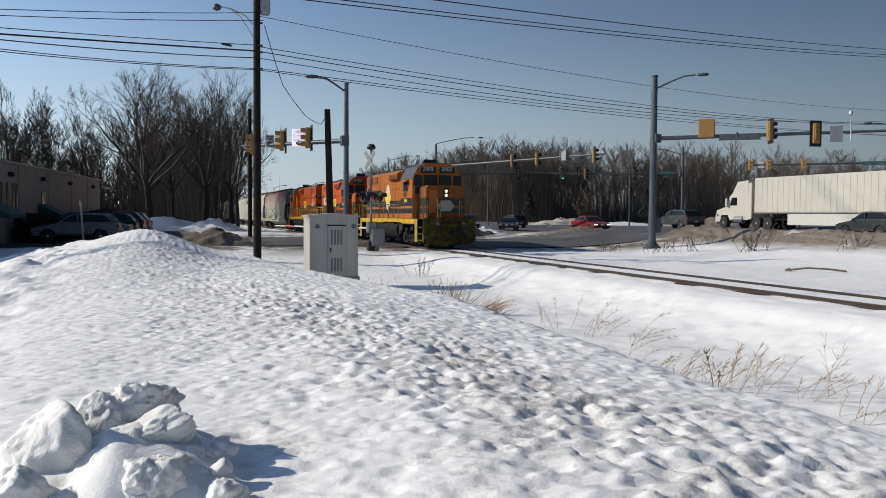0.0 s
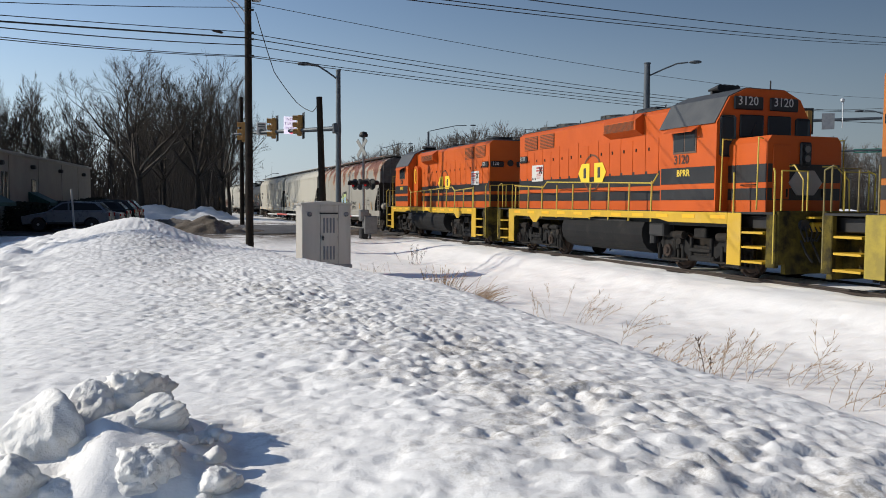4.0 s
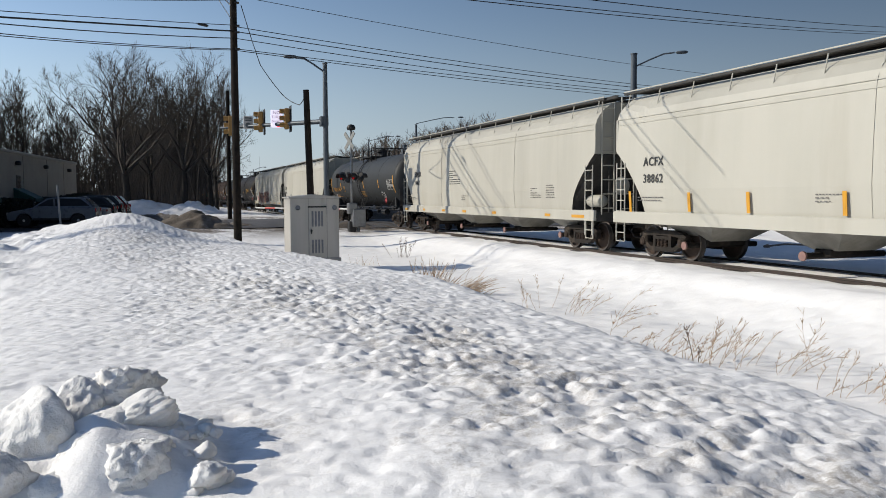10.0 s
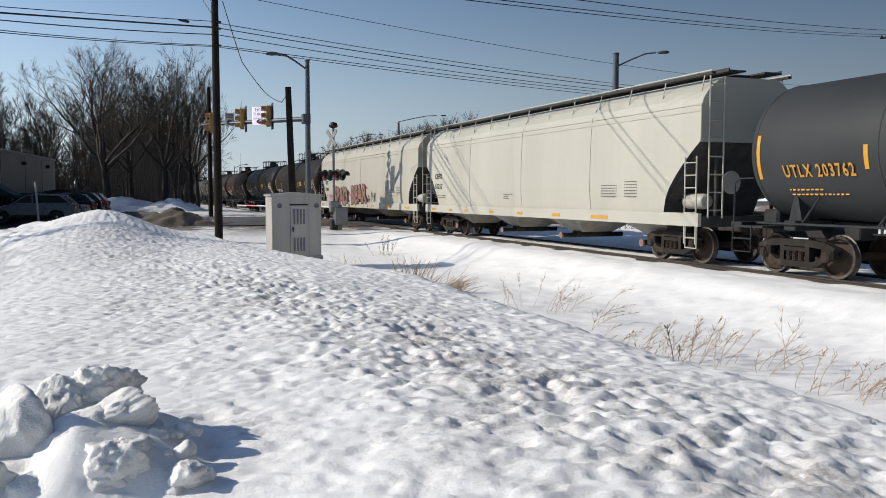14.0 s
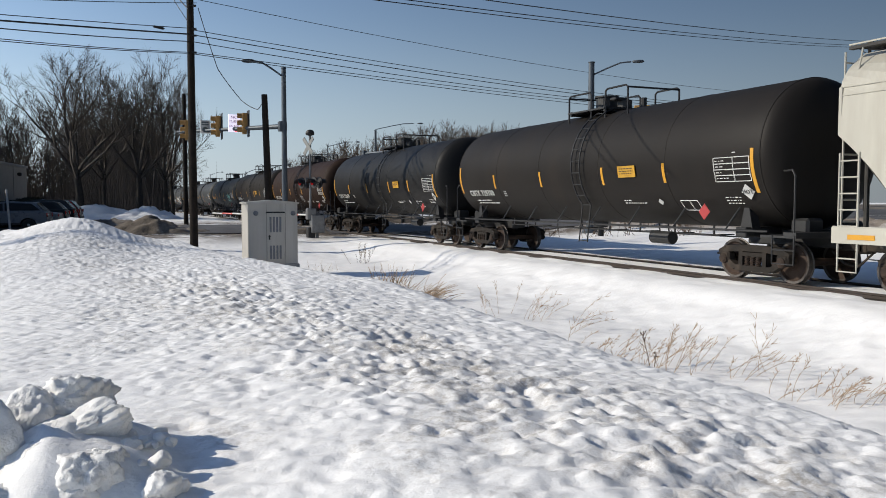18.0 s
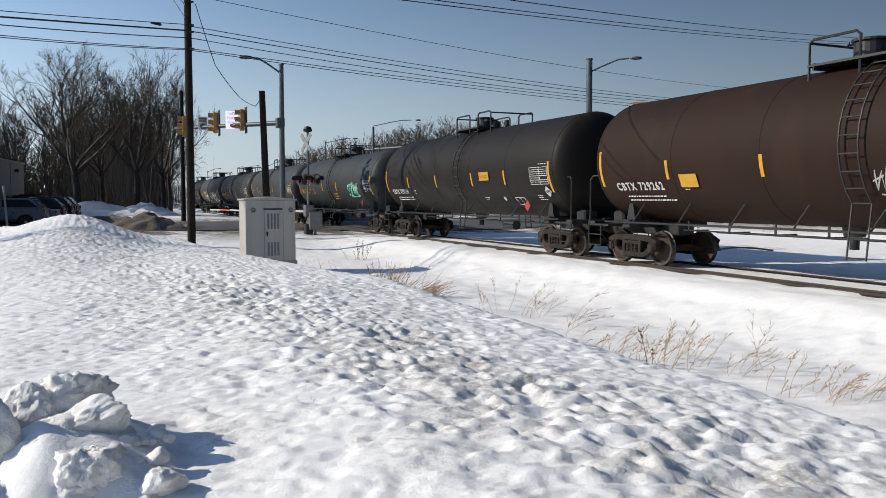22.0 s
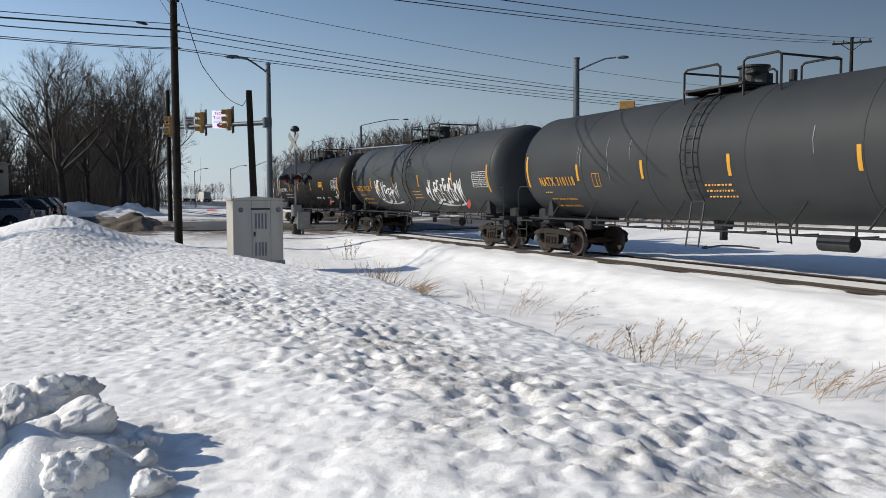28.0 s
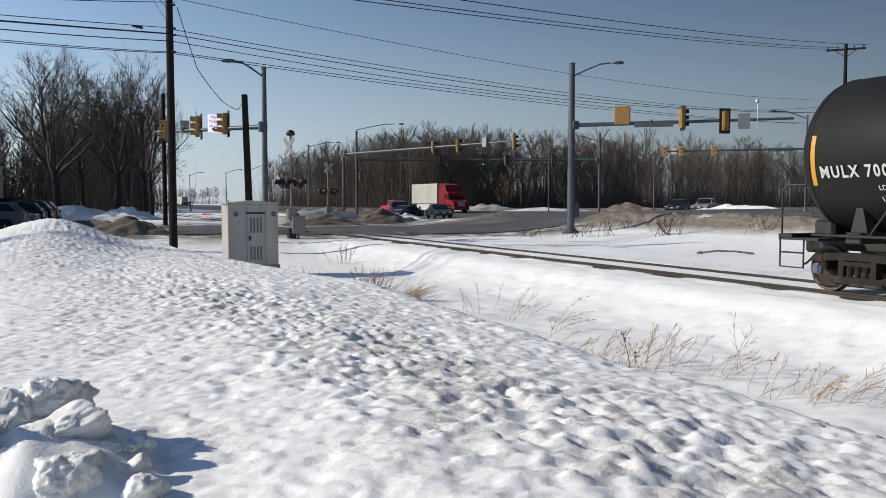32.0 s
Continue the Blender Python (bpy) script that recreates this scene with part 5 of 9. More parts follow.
    if number == "120":        # round-topped housing between cab and hood doors
        for s in (-1, 1):
            pr = [(-3.44, 1.65), (-3.44, 3.55)] + [(-3.0 - 0.44 * math.cos(math.pi * k / 8), 3.55 + 0.32 * math.sin(math.pi * k / 8)) for k in range(1, 8)] + [(-2.56, 3.55), (-2.56, 1.65)]
            part("housing", prism(B(), pr, "x", s * (HW + 0.001), s * (HW + 0.22)), orange, car)
    # horn, bell
    bm = B()
    for k in (-0.28, -0.14, 0, 0.14, 0.28):
        tube(bm, (k, -3.9, cz + 0.2), (k, -4.4, cz + 0.22), 0.03, 0.10, seg=12)
    box(bm, (0, -4.1, cz + 0.1), (0.7, 0.08, 0.12))
    part("horn", bm, BLACKM(), car)
    for y in (-4.95, 4.95):
        loco_truck(car, y)
    return car


# ---- the train ----
def s_of(t):
    return 11.37 * t + 0.0095 * (t - 16) ** 2


TRAIN = []      # (object, mid position along the train)


def place(make, c0, c1, *a, turned=False, **k):
    mid, length = (c0 + c1) / 2, c1 - c0
    m = pose(TRACK_X, mid - s_of(0), 0, 0, 0, 180 if turned else 0)
    ob = make(length, m, *a, **k)
    TRAIN.append((ob, mid, turned))
    return ob


OR1 = mat("faded_orange", (0.33, 0.098, 0.012), (0.385, 0.125, 0.018), rough=0.55, spec=0.3, scale=1.3, c3=(0.25, 0.075, 0.012), streak=True)
OR2 = mat("bright_orange", (0.50, 0.088, 0.010), (0.45, 0.078, 0.009), spec=0.3, rough=0.5, scale=1.2)
OR3 = mat("clean_orange", (0.52, 0.098, 0.011), (0.48, 0.088, 0.010), spec=0.3, rough=0.48, scale=1.0)
place(lambda L, m: locomotive("locomotive", m, "faded orange and black lead diesel locomotive with lit headlights", OR1, "2002", emblem="diamond", lifesaver=False), 43.85, 61.35)
place(lambda L, m: locomotive("locomotive", m, "bright orange and black diesel locomotive coupled behind the leader", OR2, "3120"), 61.25, 78.7)
place(lambda L, m: locomotive("locomotive", m, "orange diesel locomotive running long hood first", OR3, "120", half=7.95), 78.5, 95.75, turned=True)
CREAM = mat("cream_paint", (0.39, 0.378, 0.325), (0.43, 0.415, 0.36), rough=0.55, scale=0.8, c3=(0.355, 0.335, 0.28), streak=True)
CREAM2 = mat("cream_paint_dusty", (0.365, 0.35, 0.30), (0.41, 0.395, 0.34), rough=0.6, scale=1.1, c3=(0.30, 0.28, 0.23), streak=True)
ENDG = mat("end_shadow_grey", (0.30, 0.29, 0.26), (0.38, 0.37, 0.34), rough=0.6, scale=2)


def rusted_paint():
    """Grey-cream hopper paint with rust burning down from the roof in ragged patches."""
    m = mat("rusted_cream", (0.245, 0.235, 0.205), (0.295, 0.285, 0.25), rough=0.65, scale=1.0, c3=(0.26, 0.225, 0.175), streak=True)
    nt = m.node_tree
    b = nt.nodes["Principled BSDF"]
    old = b.inputs["Base Color"].links[0].from_socket
    tc = nt.nodes.new("ShaderNodeTexCoord")
    sep = nt.nodes.new("ShaderNodeSeparateXYZ")
    nt.links.new(tc.outputs["Object"], sep.inputs[0])
    mp = nt.nodes.new("ShaderNodeMapping")
    mp.inputs["Scale"].default_value = (0.4, 1.0, 0.8)
    nt.links.new(tc.outputs["Object"], mp.inputs[0])
    n1 = nt.nodes.new("ShaderNodeTexNoise")
    n1.inputs["Scale"].default_value, n1.inputs["Detail"].default_value, n1.inputs["Roughness"].default_value = 1.15, 8, 0.62
    nt.links.new(mp.outputs[0], n1.inputs["Vector"])
    hz = nt.nodes.new("ShaderNodeMapRange")
    hz.inputs[1].default_value, hz.inputs[2].default_value, hz.inputs[3].default_value, hz.inputs[4].default_value = 2.3, 4.3, -0.19, 0.11
    nt.links.new(sep.outputs[2], hz.inputs[0])
    wob = nt.nodes.new("ShaderNodeMath")        # rust gathers between the hidden posts, about 1.3 m apart
    wob.operation = "MULTIPLY"
    nt.links.new(sep.outputs[1], wob.inputs[0])
    wob.inputs[1].default_value = 3.55
    sn = nt.nodes.new("ShaderNodeMath")
    sn.operation = "SINE"
    nt.links.new(wob.outputs[0], sn.inputs[0])
    ma = nt.nodes.new("ShaderNodeMath")
    ma.operation = "MULTIPLY_ADD"
    nt.links.new(sn.outputs[0], ma.inputs[0])
    ma.inputs[1].default_value = 0.10
    nt.links.new(n1.outputs[0], ma.inputs[2])
    add = nt.nodes.new("ShaderNodeMath")
    nt.links.new(ma.outputs[0], add.inputs[0])
    nt.links.new(hz.outputs[0], add.inputs[1])
    r1 = nt.nodes.new("ShaderNodeMapRange")
    r1.inputs[1].default_value, r1.inputs[2].default_value = 0.50, 0.57
    nt.links.new(add.outputs[0], r1.inputs[0])
    r2 = nt.nodes.new("ShaderNodeMapRange")
    r2.inputs[1].default_value, r2.inputs[2].default_value = 0.56, 0.62
    nt.links.new(add.outputs[0], r2.inputs[0])
    prev = old
    for fac, c in ((r1, (0.28, 0.13, 0.055)), (r2, (0.135, 0.040, 0.020))):
        mx = nt.nodes.new("ShaderNodeMix")
        mx.data_type = "RGBA"
        nt.links.new(fac.outputs[0], mx.inputs["Factor"])
        nt.links.new(prev, mx.inputs["A"])
        mx.inputs["B"].default_value = (*c, 1)
        prev = mx.outputs["Result"]
    nt.links.new(prev, b.inputs["Base Color"])
    return m


place(lambda L, m: covered_hopper("covered_hopper", L, m, "rust-streaked grey covered hopper with spray-painted letters", rusted_paint(), mat("hopper_end_grey", (0.10, 0.10, 0.095), (0.15, 0.15, 0.14), rough=0.7), zt=4.62, curved=False,
      marks=[("NAHX", 0.30, 8.2, 2.35, BLACKP()), ("580615", 0.30, 8.2, 1.95, BLACKP())], seams=(-6.2, -2.1, 2.1, 6.2), stripe_low=[(-7.7, 0.5), (6.2, 0.35), (3.0, 0.35), (-1, 0.35), (-4.5, 0.35)], tall_stripes=True), 95.75, 116.35)
place(lambda L, m: covered_hopper("covered_hopper", L, m, "cream covered hopper wagon with upright yellow marks", CREAM, ENDG, zt=4.72,
      marks=[("ACFX", 0.34, 7.7, 2.55, BLACKP()), ("38862", 0.34, 7.7, 2.08, BLACKP())], seams=(0.0,), stripe_low=[(-7.6, 1.0), (-4.6, 0.5), (-2.3, 0.5), (0.6, 0.5), (3.4, 0.5), (5.6, 0.5), (8.3, 0.6)], tall_stripes=True), 116.35, 135.9)
place(lambda L, m: covered_hopper("covered_hopper", L, m, "cream covered hopper wagon with low yellow marks", CREAM2, ENDG, zt=4.72,
      marks=[("EQUX", 0.34, 7.95, 2.72, BLACKP()), ("19411", 0.34, 7.95, 2.28, BLACKP())], seams=(-4.0, 4.0), stripe_low=[(9.2, 0.5), (6.4, 0.3), (3.6, 0.4), (1.0, 0.4), (-2.2, 0.4), (-6.8, 0.4), (-8.9, 0.8)]), 135.9, 156.8)
GREYT = mat("tank_grey_paint", (0.028, 0.031, 0.033), (0.036, 0.039, 0.041), spec=0.22, rough=0.6, scale=0.9, c3=(0.040, 0.041, 0.041), streak=True)
GREYT2 = mat("tank_grey_pale", (0.036, 0.040, 0.042), (0.045, 0.049, 0.0515), spec=0.22, rough=0.58, scale=0.8, c3=(0.053, 0.054, 0.0535), streak=True)
BLKT = mat("tank_black_paint", (0.0125, 0.0108, 0.0095), (0.017, 0.0145, 0.0125), spec=0.15, rough=0.6, scale=0.9, c3=(0.022, 0.017, 0.0135), streak=True)
BLKT2 = mat("tank_black_clean", (0.0115, 0.0112, 0.0112), (0.015, 0.0148, 0.0145), spec=0.15, rough=0.55, scale=0.9, c3=(0.018, 0.0165, 0.0155), streak=True)
BROWNT = mat("tank_brown_paint", (0.019, 0.0095, 0.0062), (0.025, 0.0125, 0.008), spec=0.15, rough=0.7, scale=0.8, c3=(0.031, 0.0165, 0.0105), streak=True)
RED = mat("placard_red_board", (0.32, 0.03, 0.03), rough=0.5, bump=0)
YBOARD = mat("yellow_board", (0.50, 0.27, 0.02), (0.45, 0.24, 0.02), rough=0.5, bump=0)


def std_strip(L, big=True):
    h = L / 2
    return [(h - 1.38, 2.14, 3.11), (h - 4.23, 2.29, 2.76), (1.62 if big else 1.9, 2.28, 2.76), (-1.87 if big else -1.2, 2.28, 2.77), (-h + 4.54, 2.29, 2.78), (-h + 1.5, 2.01, 2.98)]


def black_marks(L, letters, white=None, board=True, z0=2.06, y0=2.0, by=6.05):
    h = L / 2
    w = white or WHITEP()
    out = [(letters, 0.33, h - y0, z0 - 0.08, w), ("bars", h - 2.3, z0 - 0.34, 1.9, 0.2, 2, w), ("bars", h - 4.75, z0 - 0.06, 0.16, 0.2, 3, w), ("bars", -h + 6.6, 1.74, 0.95, 0.14, 2, w), ("bars", -h + 2.1, 2.88, 0.5, 0.07, 1, w),
           ("frame", -h + 2.7, 2.27, 1.12, 0.54, 7, w), ("frame", -h + 4.25, 1.6, 0.62, 0.24, 1, w), ("bars", -h + 2.6, 1.74, 0.5, 0.2, 3, w),
           ("panel", -h + 3.3, 1.45, 0.28, 0.28, RED, 45), ("panel", -h + 1.78, 2.04, 0.28, 0.28, w, 45), ("HOT", 0.15, -h + 1.93, 1.985, BLACKP(), 0.045), ("panel", -h + 5.0, 1.82, 0.14, 0.14, w, 45)]
    if board:
        out.append(("panel", -h + by, 2.62, 0.77, 0.31, YBOARD, 0))
        out.append(("bars", -h + by + 0.3, 2.53, 0.6, 0.2, 3, BLACKP(), 0.05))
    return out


def grey_marks(L, letters):
    h = L / 2
    o = ORANGEL()
    data = {"NATX 310118": ("LD LMT 205200 LB  93050 KG", "LT WT   80800 LB  36650 KG"), "NATX 301229": ("LD LMT 203100 LB  92000 KG", "LT WT   80900 LB  36700 KG")}.get(letters)
    low_ = [(s_, 0.11, h - 2.35, 1.72 - 0.2 * k, o, 0.0) for k, s_ in enumerate(data)] + [("bars", h - 2.2, 1.92, 1.15, 0.10, 1, o)] if data else [("bars", h - 2.1, 1.75, 1.5, 0.2, 2, o)]
    return low_ + [(letters, 0.40, h - 2.1, 2.10, o), ("frame", h - 4.95, 2.12, 0.34, 0.36, 1, o), ("frame", -h + 2.7, 2.2, 1.12, 0.54, 7, WHITEP()),
            ("panel", -h + 3.3, 1.45, 0.28, 0.28, RED, 45), ("bars", -0.3, 1.75, 0.9, 0.4, 3, o)]


def put_tank(c0, c1, paint, label, marks, **k):
    place(lambda L, m: tank_car("tank_car", L, m, label, paint, marks=marks(L), strip=std_strip(L, k.get("R", 1.6) > 1.65), **k), c0, c1)


put_tank(156.8, 175.2, GREYT, "grey tank car with orange stencilled letters", lambda L: grey_marks(L, "UTLX 203762") + [("frame", -L / 2 + 4.4, 1.75, 0.6, 0.3, 1, WHITEP())], R=1.55, zc=2.76)
place(lambda L, m: covered_hopper("covered_hopper", L, m, "pale cream covered hopper wagon with a row of low yellow marks", CREAM, ENDG, zt=4.72,
      marks=[("CEFX", 0.32, 8.5, 2.42, BLACKP()), ("51217", 0.32, 8.5, 1.98, BLACKP())], seams=(-4.6, 0.0, 4.6), stripe_low=[(8.6, 0.5), (6.6, 0.3), (4.9, 0.3), (2.4, 0.35), (0, 0.4), (-2.6, 0.5), (-5.2, 0.9)]), 175.2, 195.75)
place(lambda L, m: covered_hopper("covered_hopper", L, m, "dirty cream covered hopper wagon with brown spray-painted graffiti", CREAM2, ENDG, zt=4.72,
      marks=[("CEFX", 0.32, 8.75, 2.42, BLACKP()), ("51268", 0.32, 8.75, 1.98, BLACKP())], seams=(0.0,), stripe_low=[(9.4, 0.6), (1.0, 0.4), (-2.6, 0.5), (-5.6, 0.8), (-8.6, 0.6)]), 195.75, 217.05)
put_tank(217.05, 235.3, BLKT, "weathered black tank car with white stencilled letters", lambda L: black_marks(L, "CBTX 729700"), R=1.69, zc=2.88)
put_tank(235.3, 253.4, BLKT2, "black tank car with a yellow emergency board", lambda L: black_marks(L, "CBTX 729699"), R=1.69, zc=2.88)
put_tank(253.4, 271.4, BROWNT, "rusty brown tank car with white stencilled letters", lambda L: black_marks(L, "CBTX 729262", board=False) + [("panel", L / 2 - 5.0, 2.25, 0.62, 0.34, YBOARD, 0)], R=1.69, zc=2.88)
put_tank(271.4, 289.55, BLKT, "dull black tank car with faded lettering and a yellow board", lambda L: black_marks(L, "CBTX 729324"), R=1.69, zc=2.88)
put_tank(289.55, 307.8, GREYT, "grey tank car with turquoise graffiti near its end", lambda L: grey_marks(L, "NATX 364381"))
put_tank(307.8, 326.0, GREYT2, "pale grey tank car with white stencilling", lambda L: [("bars", L / 2 - 2.0, 2.4, 1.6, 0.26, 1, WHITEP())] + grey_marks(L, "")[2:])
put_tank(326.0, 344.2, GREYT, "grey tank car with orange letters and scuffed shell", lambda L: grey_marks(L, "NATX 310118"), blue=True)
put_tank(344.2, 362.5, GREYT2, "grey tank car with large white graffiti tags", lambda L: grey_marks(L, "NATX 301229"), blue=True)
put_tank(362.5, 379.4, BLKT2, "glossy black tank car at the tail of the train", lambda L: [mk for k, mk in enumerate(black_marks(L, "MULX 700412", z0=2.30, y0=1.55, by=4.9)) if k != 1] + [("LD LMT  207800 LB  94250 KG", 0.15, L / 2 - 2.75, 2.0, WHITEP(), 0.0), ("LT WT   78200 LB  35470 KG", 0.15, L / 2 - 2.75, 1.80, WHITEP(), 0.0)], R=1.58, zc=2.74, blue=True)

# ---- poles, signals and wires ----
def ground_z(x, y):
    return height1(x, y)


def utility_pole(name, base, top, r0, r1, label, lean=(0, 0), sink=0.6):
    x, y = base
    z = ground_z(x, y)
    p = thing(name, pose(x, y, z), label, "utility pole")
    h = top - z
    bm = tube(B(), (0, 0, -sink), (lean[0], lean[1], h), r0, r1, seg=16)
    part("shaft", bm, WOODPOLE(), p)
    return p, z


pole, pz = utility_pole("utility_pole", (4.30, 39.30), 12.6, 0.19, 0.15, "tall dark creosoted wooden utility pole carrying cables")
bm = B()
pts = [(-0.1, -0.05, 10.55), (-0.55, -0.25, 10.95), (-1.2, -0.5, 11.15), (-1.75, -0.75, 11.15)]
pipe(bm, [(a, b, c - pz) for a, b, c in pts], 0.03)
pipe(bm, [(-0.1, -0.05, 9.95 - pz), (-0.75, -0.33, 10.85 - pz), (-1.2, -0.5, 11.13 - pz)], 0.02)
part("lamp_bracket", bm, mat("white_metal", (0.6, 0.62, 0.64), (0.5, 0.52, 0.54), rough=0.5, metal=0.3), pole)
bm = B()
lathe(bm, [(0.05, 11.25), (0.14, 11.2), (0.19, 11.1), (0.17, 11.0), (0.05, 10.95)], "z", 14, (-1.85, -0.8, -pz))
part("lamp_head", bm, STEEL(), pole, smooth=True)
bm = B()
box(bm, (0.38, 0.0, 11.6 - pz), (0.45, 0.4, 0.95), 0.06)
part("transformer", bm, mat("grey_can", (0.25, 0.27, 0.3), (0.3, 0.32, 0.35), rough=0.5), pole)
for z in (11.3, 10.7, 9.66, 9.36, 8.6):
    part("insulator", box(B(), (0.14, -0.12, z - pz), (0.22, 0.1, 0.08)), BLACKM(), pole)
utility_pole("utility_pole", (6.15, 61.0), 9.4, 0.17, 0.13, "brown wooden utility pole beyond the crossing")
lp, lpz = utility_pole("utility_pole", (7.58, 37.94), 6.71, 0.18, 0.135, "short leaning weathered wooden pole with a guy cable", lean=(-0.22, 0.05))
rp, rpz = utility_pole("utility_pole", (57.78, 47.83), 14.7, 0.17, 0.13, "distant wooden power pole with a crossarm")
bm = B()
box(bm, (0, 0, 14.25 - rpz), (0.12, 2.9, 0.14))
for y in (-1.3, -0.6, 0.6, 1.3):
    box(bm, (0, y, 14.42 - rpz), (0.08, 0.08, 0.2))
pipe(bm, [(0, -0.8, 14.2 - rpz), (0, 0, 13.6 - rpz), (0, 0.8, 14.2 - rpz)], 0.03)
ob = part("crossarm", bm, WOODPOLE(), rp)
ob.rotation_euler = (0, 0, radians(40))


def cable(name, pts, r, label, sag=0.0, n=24):
    """A hanging cable through its ends, sagging by that much in the middle."""
    cu = bpy.data.curves.new(name, "CURVE")
    cu.dimensions, cu.bevel_depth, cu.bevel_resolution = "3D", r, 1
    for a, b in zip(pts, pts[1:]):
        sp = cu.splines.new("POLY")
        sp.points.add(n - 1)
        for k in range(n):
            u = k / (n - 1)
            p = Vector(a).lerp(Vector(b), u)
            p.z -= sag * 4 * u * (1 - u)
            sp.points[k].co = (*p, 1)
    ob = new(name, cu)
    cu.materials.append(BLACKM())
    me = bpy.data.meshes.new_from_object(ob.evaluated_get(bpy.context.evaluated_depsgraph_get()))
    bpy.data.objects.remove(ob)
    ob = new(name, me)
    return tagged(ob, label, "cable", "overhead cables")


def beyond(a, b, k):
    return tuple(np.array(a) + (np.array(b) - np.array(a)) * k)


P1, P2, P3, PT = (4.33, 39.26, 9.66), (4.33, 39.26, 9.36), (4.33, 39.26, 8.6), (4.6, 39.24, 10.85)
FAR = (69.75, 64.5)
for z0, z1, r, sag, lab in ((9.41, 13.22, 0.021, 1.41, "thick black communications cable"), (9.10, 14.2, 0.018, 1.85, "heavy black overhead cable span"), (8.62, 11.29, 0.017, 0.64, "thin black overhead cable"),
                            (8.55, 11.7, 0.017, 0.96, "thin black overhead cable"), (9.63, 13.09, 0.017, 1.27, "thin black overhead cable"), (11.04, 14.5, 0.014, 1.31, "single thin black power line")):
    cable("overhead_cable", [(4.33, 39.26, z0), (*beyond((4.33, 39.26), FAR, 1.3), z1)], r, lab, sag)
for z0, z1, r, sag in ((9.69, 6.95, 0.017, 0.14), (9.42, 6.6, 0.035, 0.05), (9.10, 7.35, 0.022, 0.42), (8.61, 7.4, 0.017, 0.5), (8.56, 7.28, 0.017, 0.5)):
    cable("overhead_cable", [(4.33, 39.26, z0), (*beyond((4.33, 39.26), (-5.29, 32.57), 2.2), z1)], r, "black overhead cable leading off the wooden pole", sag)
for a, b, r, sag in ((PT, (-5.28, 32.57, 9.03), 0.016, 0.3), ((4.3, 39.3, 11.2), (-5.28, 32.58, 9.25), 0.016, 0.3)):
    cable("overhead_cable", [a, beyond(a, b, 2.2)], r, "thin black power line leading off the wooden pole", sag)
for a, b in (((58.75, 46.63, 14.5), (13.4, 24.59, 8.59)), ((57.6, 48.1, 14.4), (11.18, 25.67, 8.61)), ((56.91, 48.84, 14.35), (10.6, 25.9, 8.55))):
    cable("overhead_cable", [a, beyond(a, b, 1.2)], 0.016, "thin black power line to the distant pole", 0.35)
cable("overhead_cable", [(4.64, 39.23, 10.63), (5.53, 39.62, 7.99), (6.82, 40.94, 6.75), (7.2, 38.8, 6.1), (7.4, 38.0, 6.6)], 0.018, "slack black drop cable to the short pole", 0.06, 6)
bm = B()
lathe(bm, [(0.01, -0.32), (0.05, -0.26), (0.06, 0.2), (0.01, 0.3)], "y", 10)
knot = part("cable_splice", bm, BLACKM())
knot.matrix_basis = Matrix.Translation((2.85, 38.0, 9.36)) @ pose(0, 0, 0, 0, 0, -55)
tagged(knot, "black splice case hanging on a cable", "cable splice")


def signal_head(parent, loc, turn, lit=None, n=3, plate=True, name="signal_head"):
    """A yellow three-lamp head; it faces -Y before turning."""
    bm = B()
    box(bm, (0, 0, 0), (0.36, 0.22, 0.36 * n), 0.02)
    box(bm, (0, 0.13, 0.1), (0.24, 0.05, 0.3 * n), 0.02)
    h = part(name, bm, YHEAD(), parent)
    h.matrix_basis = Matrix.Translation(loc) @ pose(0, 0, 0, 0, 0, turn)
    if plate:
        bm = B()
        box(bm, (0, -0.05, 0), (0.66, 0.02, 0.36 * n + 0.32))
        part("backplate", bm, BLACKM(), h)
    for k in range(n):
        z = 0.36 * ((n - 1) / 2 - k)
        bm = tube(B(), (0, -0.11, z), (0, -0.13, z), 0.14, seg=14)
        on = lit == k
        c = ((0.8, 0.02, 0.02), (0.8, 0.5, 0.02), (0.02, 0.6, 0.25))[min(k, 2)]
        part("lens", bm, mat(f"lens_{k}_{on}", tuple(v * 0.12 for v in c), rough=0.2, bump=0, glow=(c, 4.0) if on else None), h)
        bm = B()
        N = 10
        for j in range(N):
            a0, a1 = math.pi * (1.15 - 1.3 * j / N), math.pi * (1.15 - 1.3 * (j + 1) / N)
            vs = [bm.verts.new(p) for p in ((0.155 * math.cos(a0), -0.11, z + 0.155 * math.sin(a0)), (0.155 * math.cos(a1), -0.11, z + 0.155 * math.sin(a1)),
                                            (0.155 * math.cos(a1), -0.36, z + 0.155 * math.sin(a1)), (0.155 * math.cos(a0), -0.36, z + 0.155 * math.sin(a0)))]
            bm.faces.new(vs)
        bmesh.ops.remove_doubles(bm, verts=bm.verts[:], dist=0.001)
        bmesh.ops.solidify(bm, geom=bm.faces[:], thickness=0.008)
        part("visor", bm, YHEAD() if not plate else BLACKM(), h)
    return h


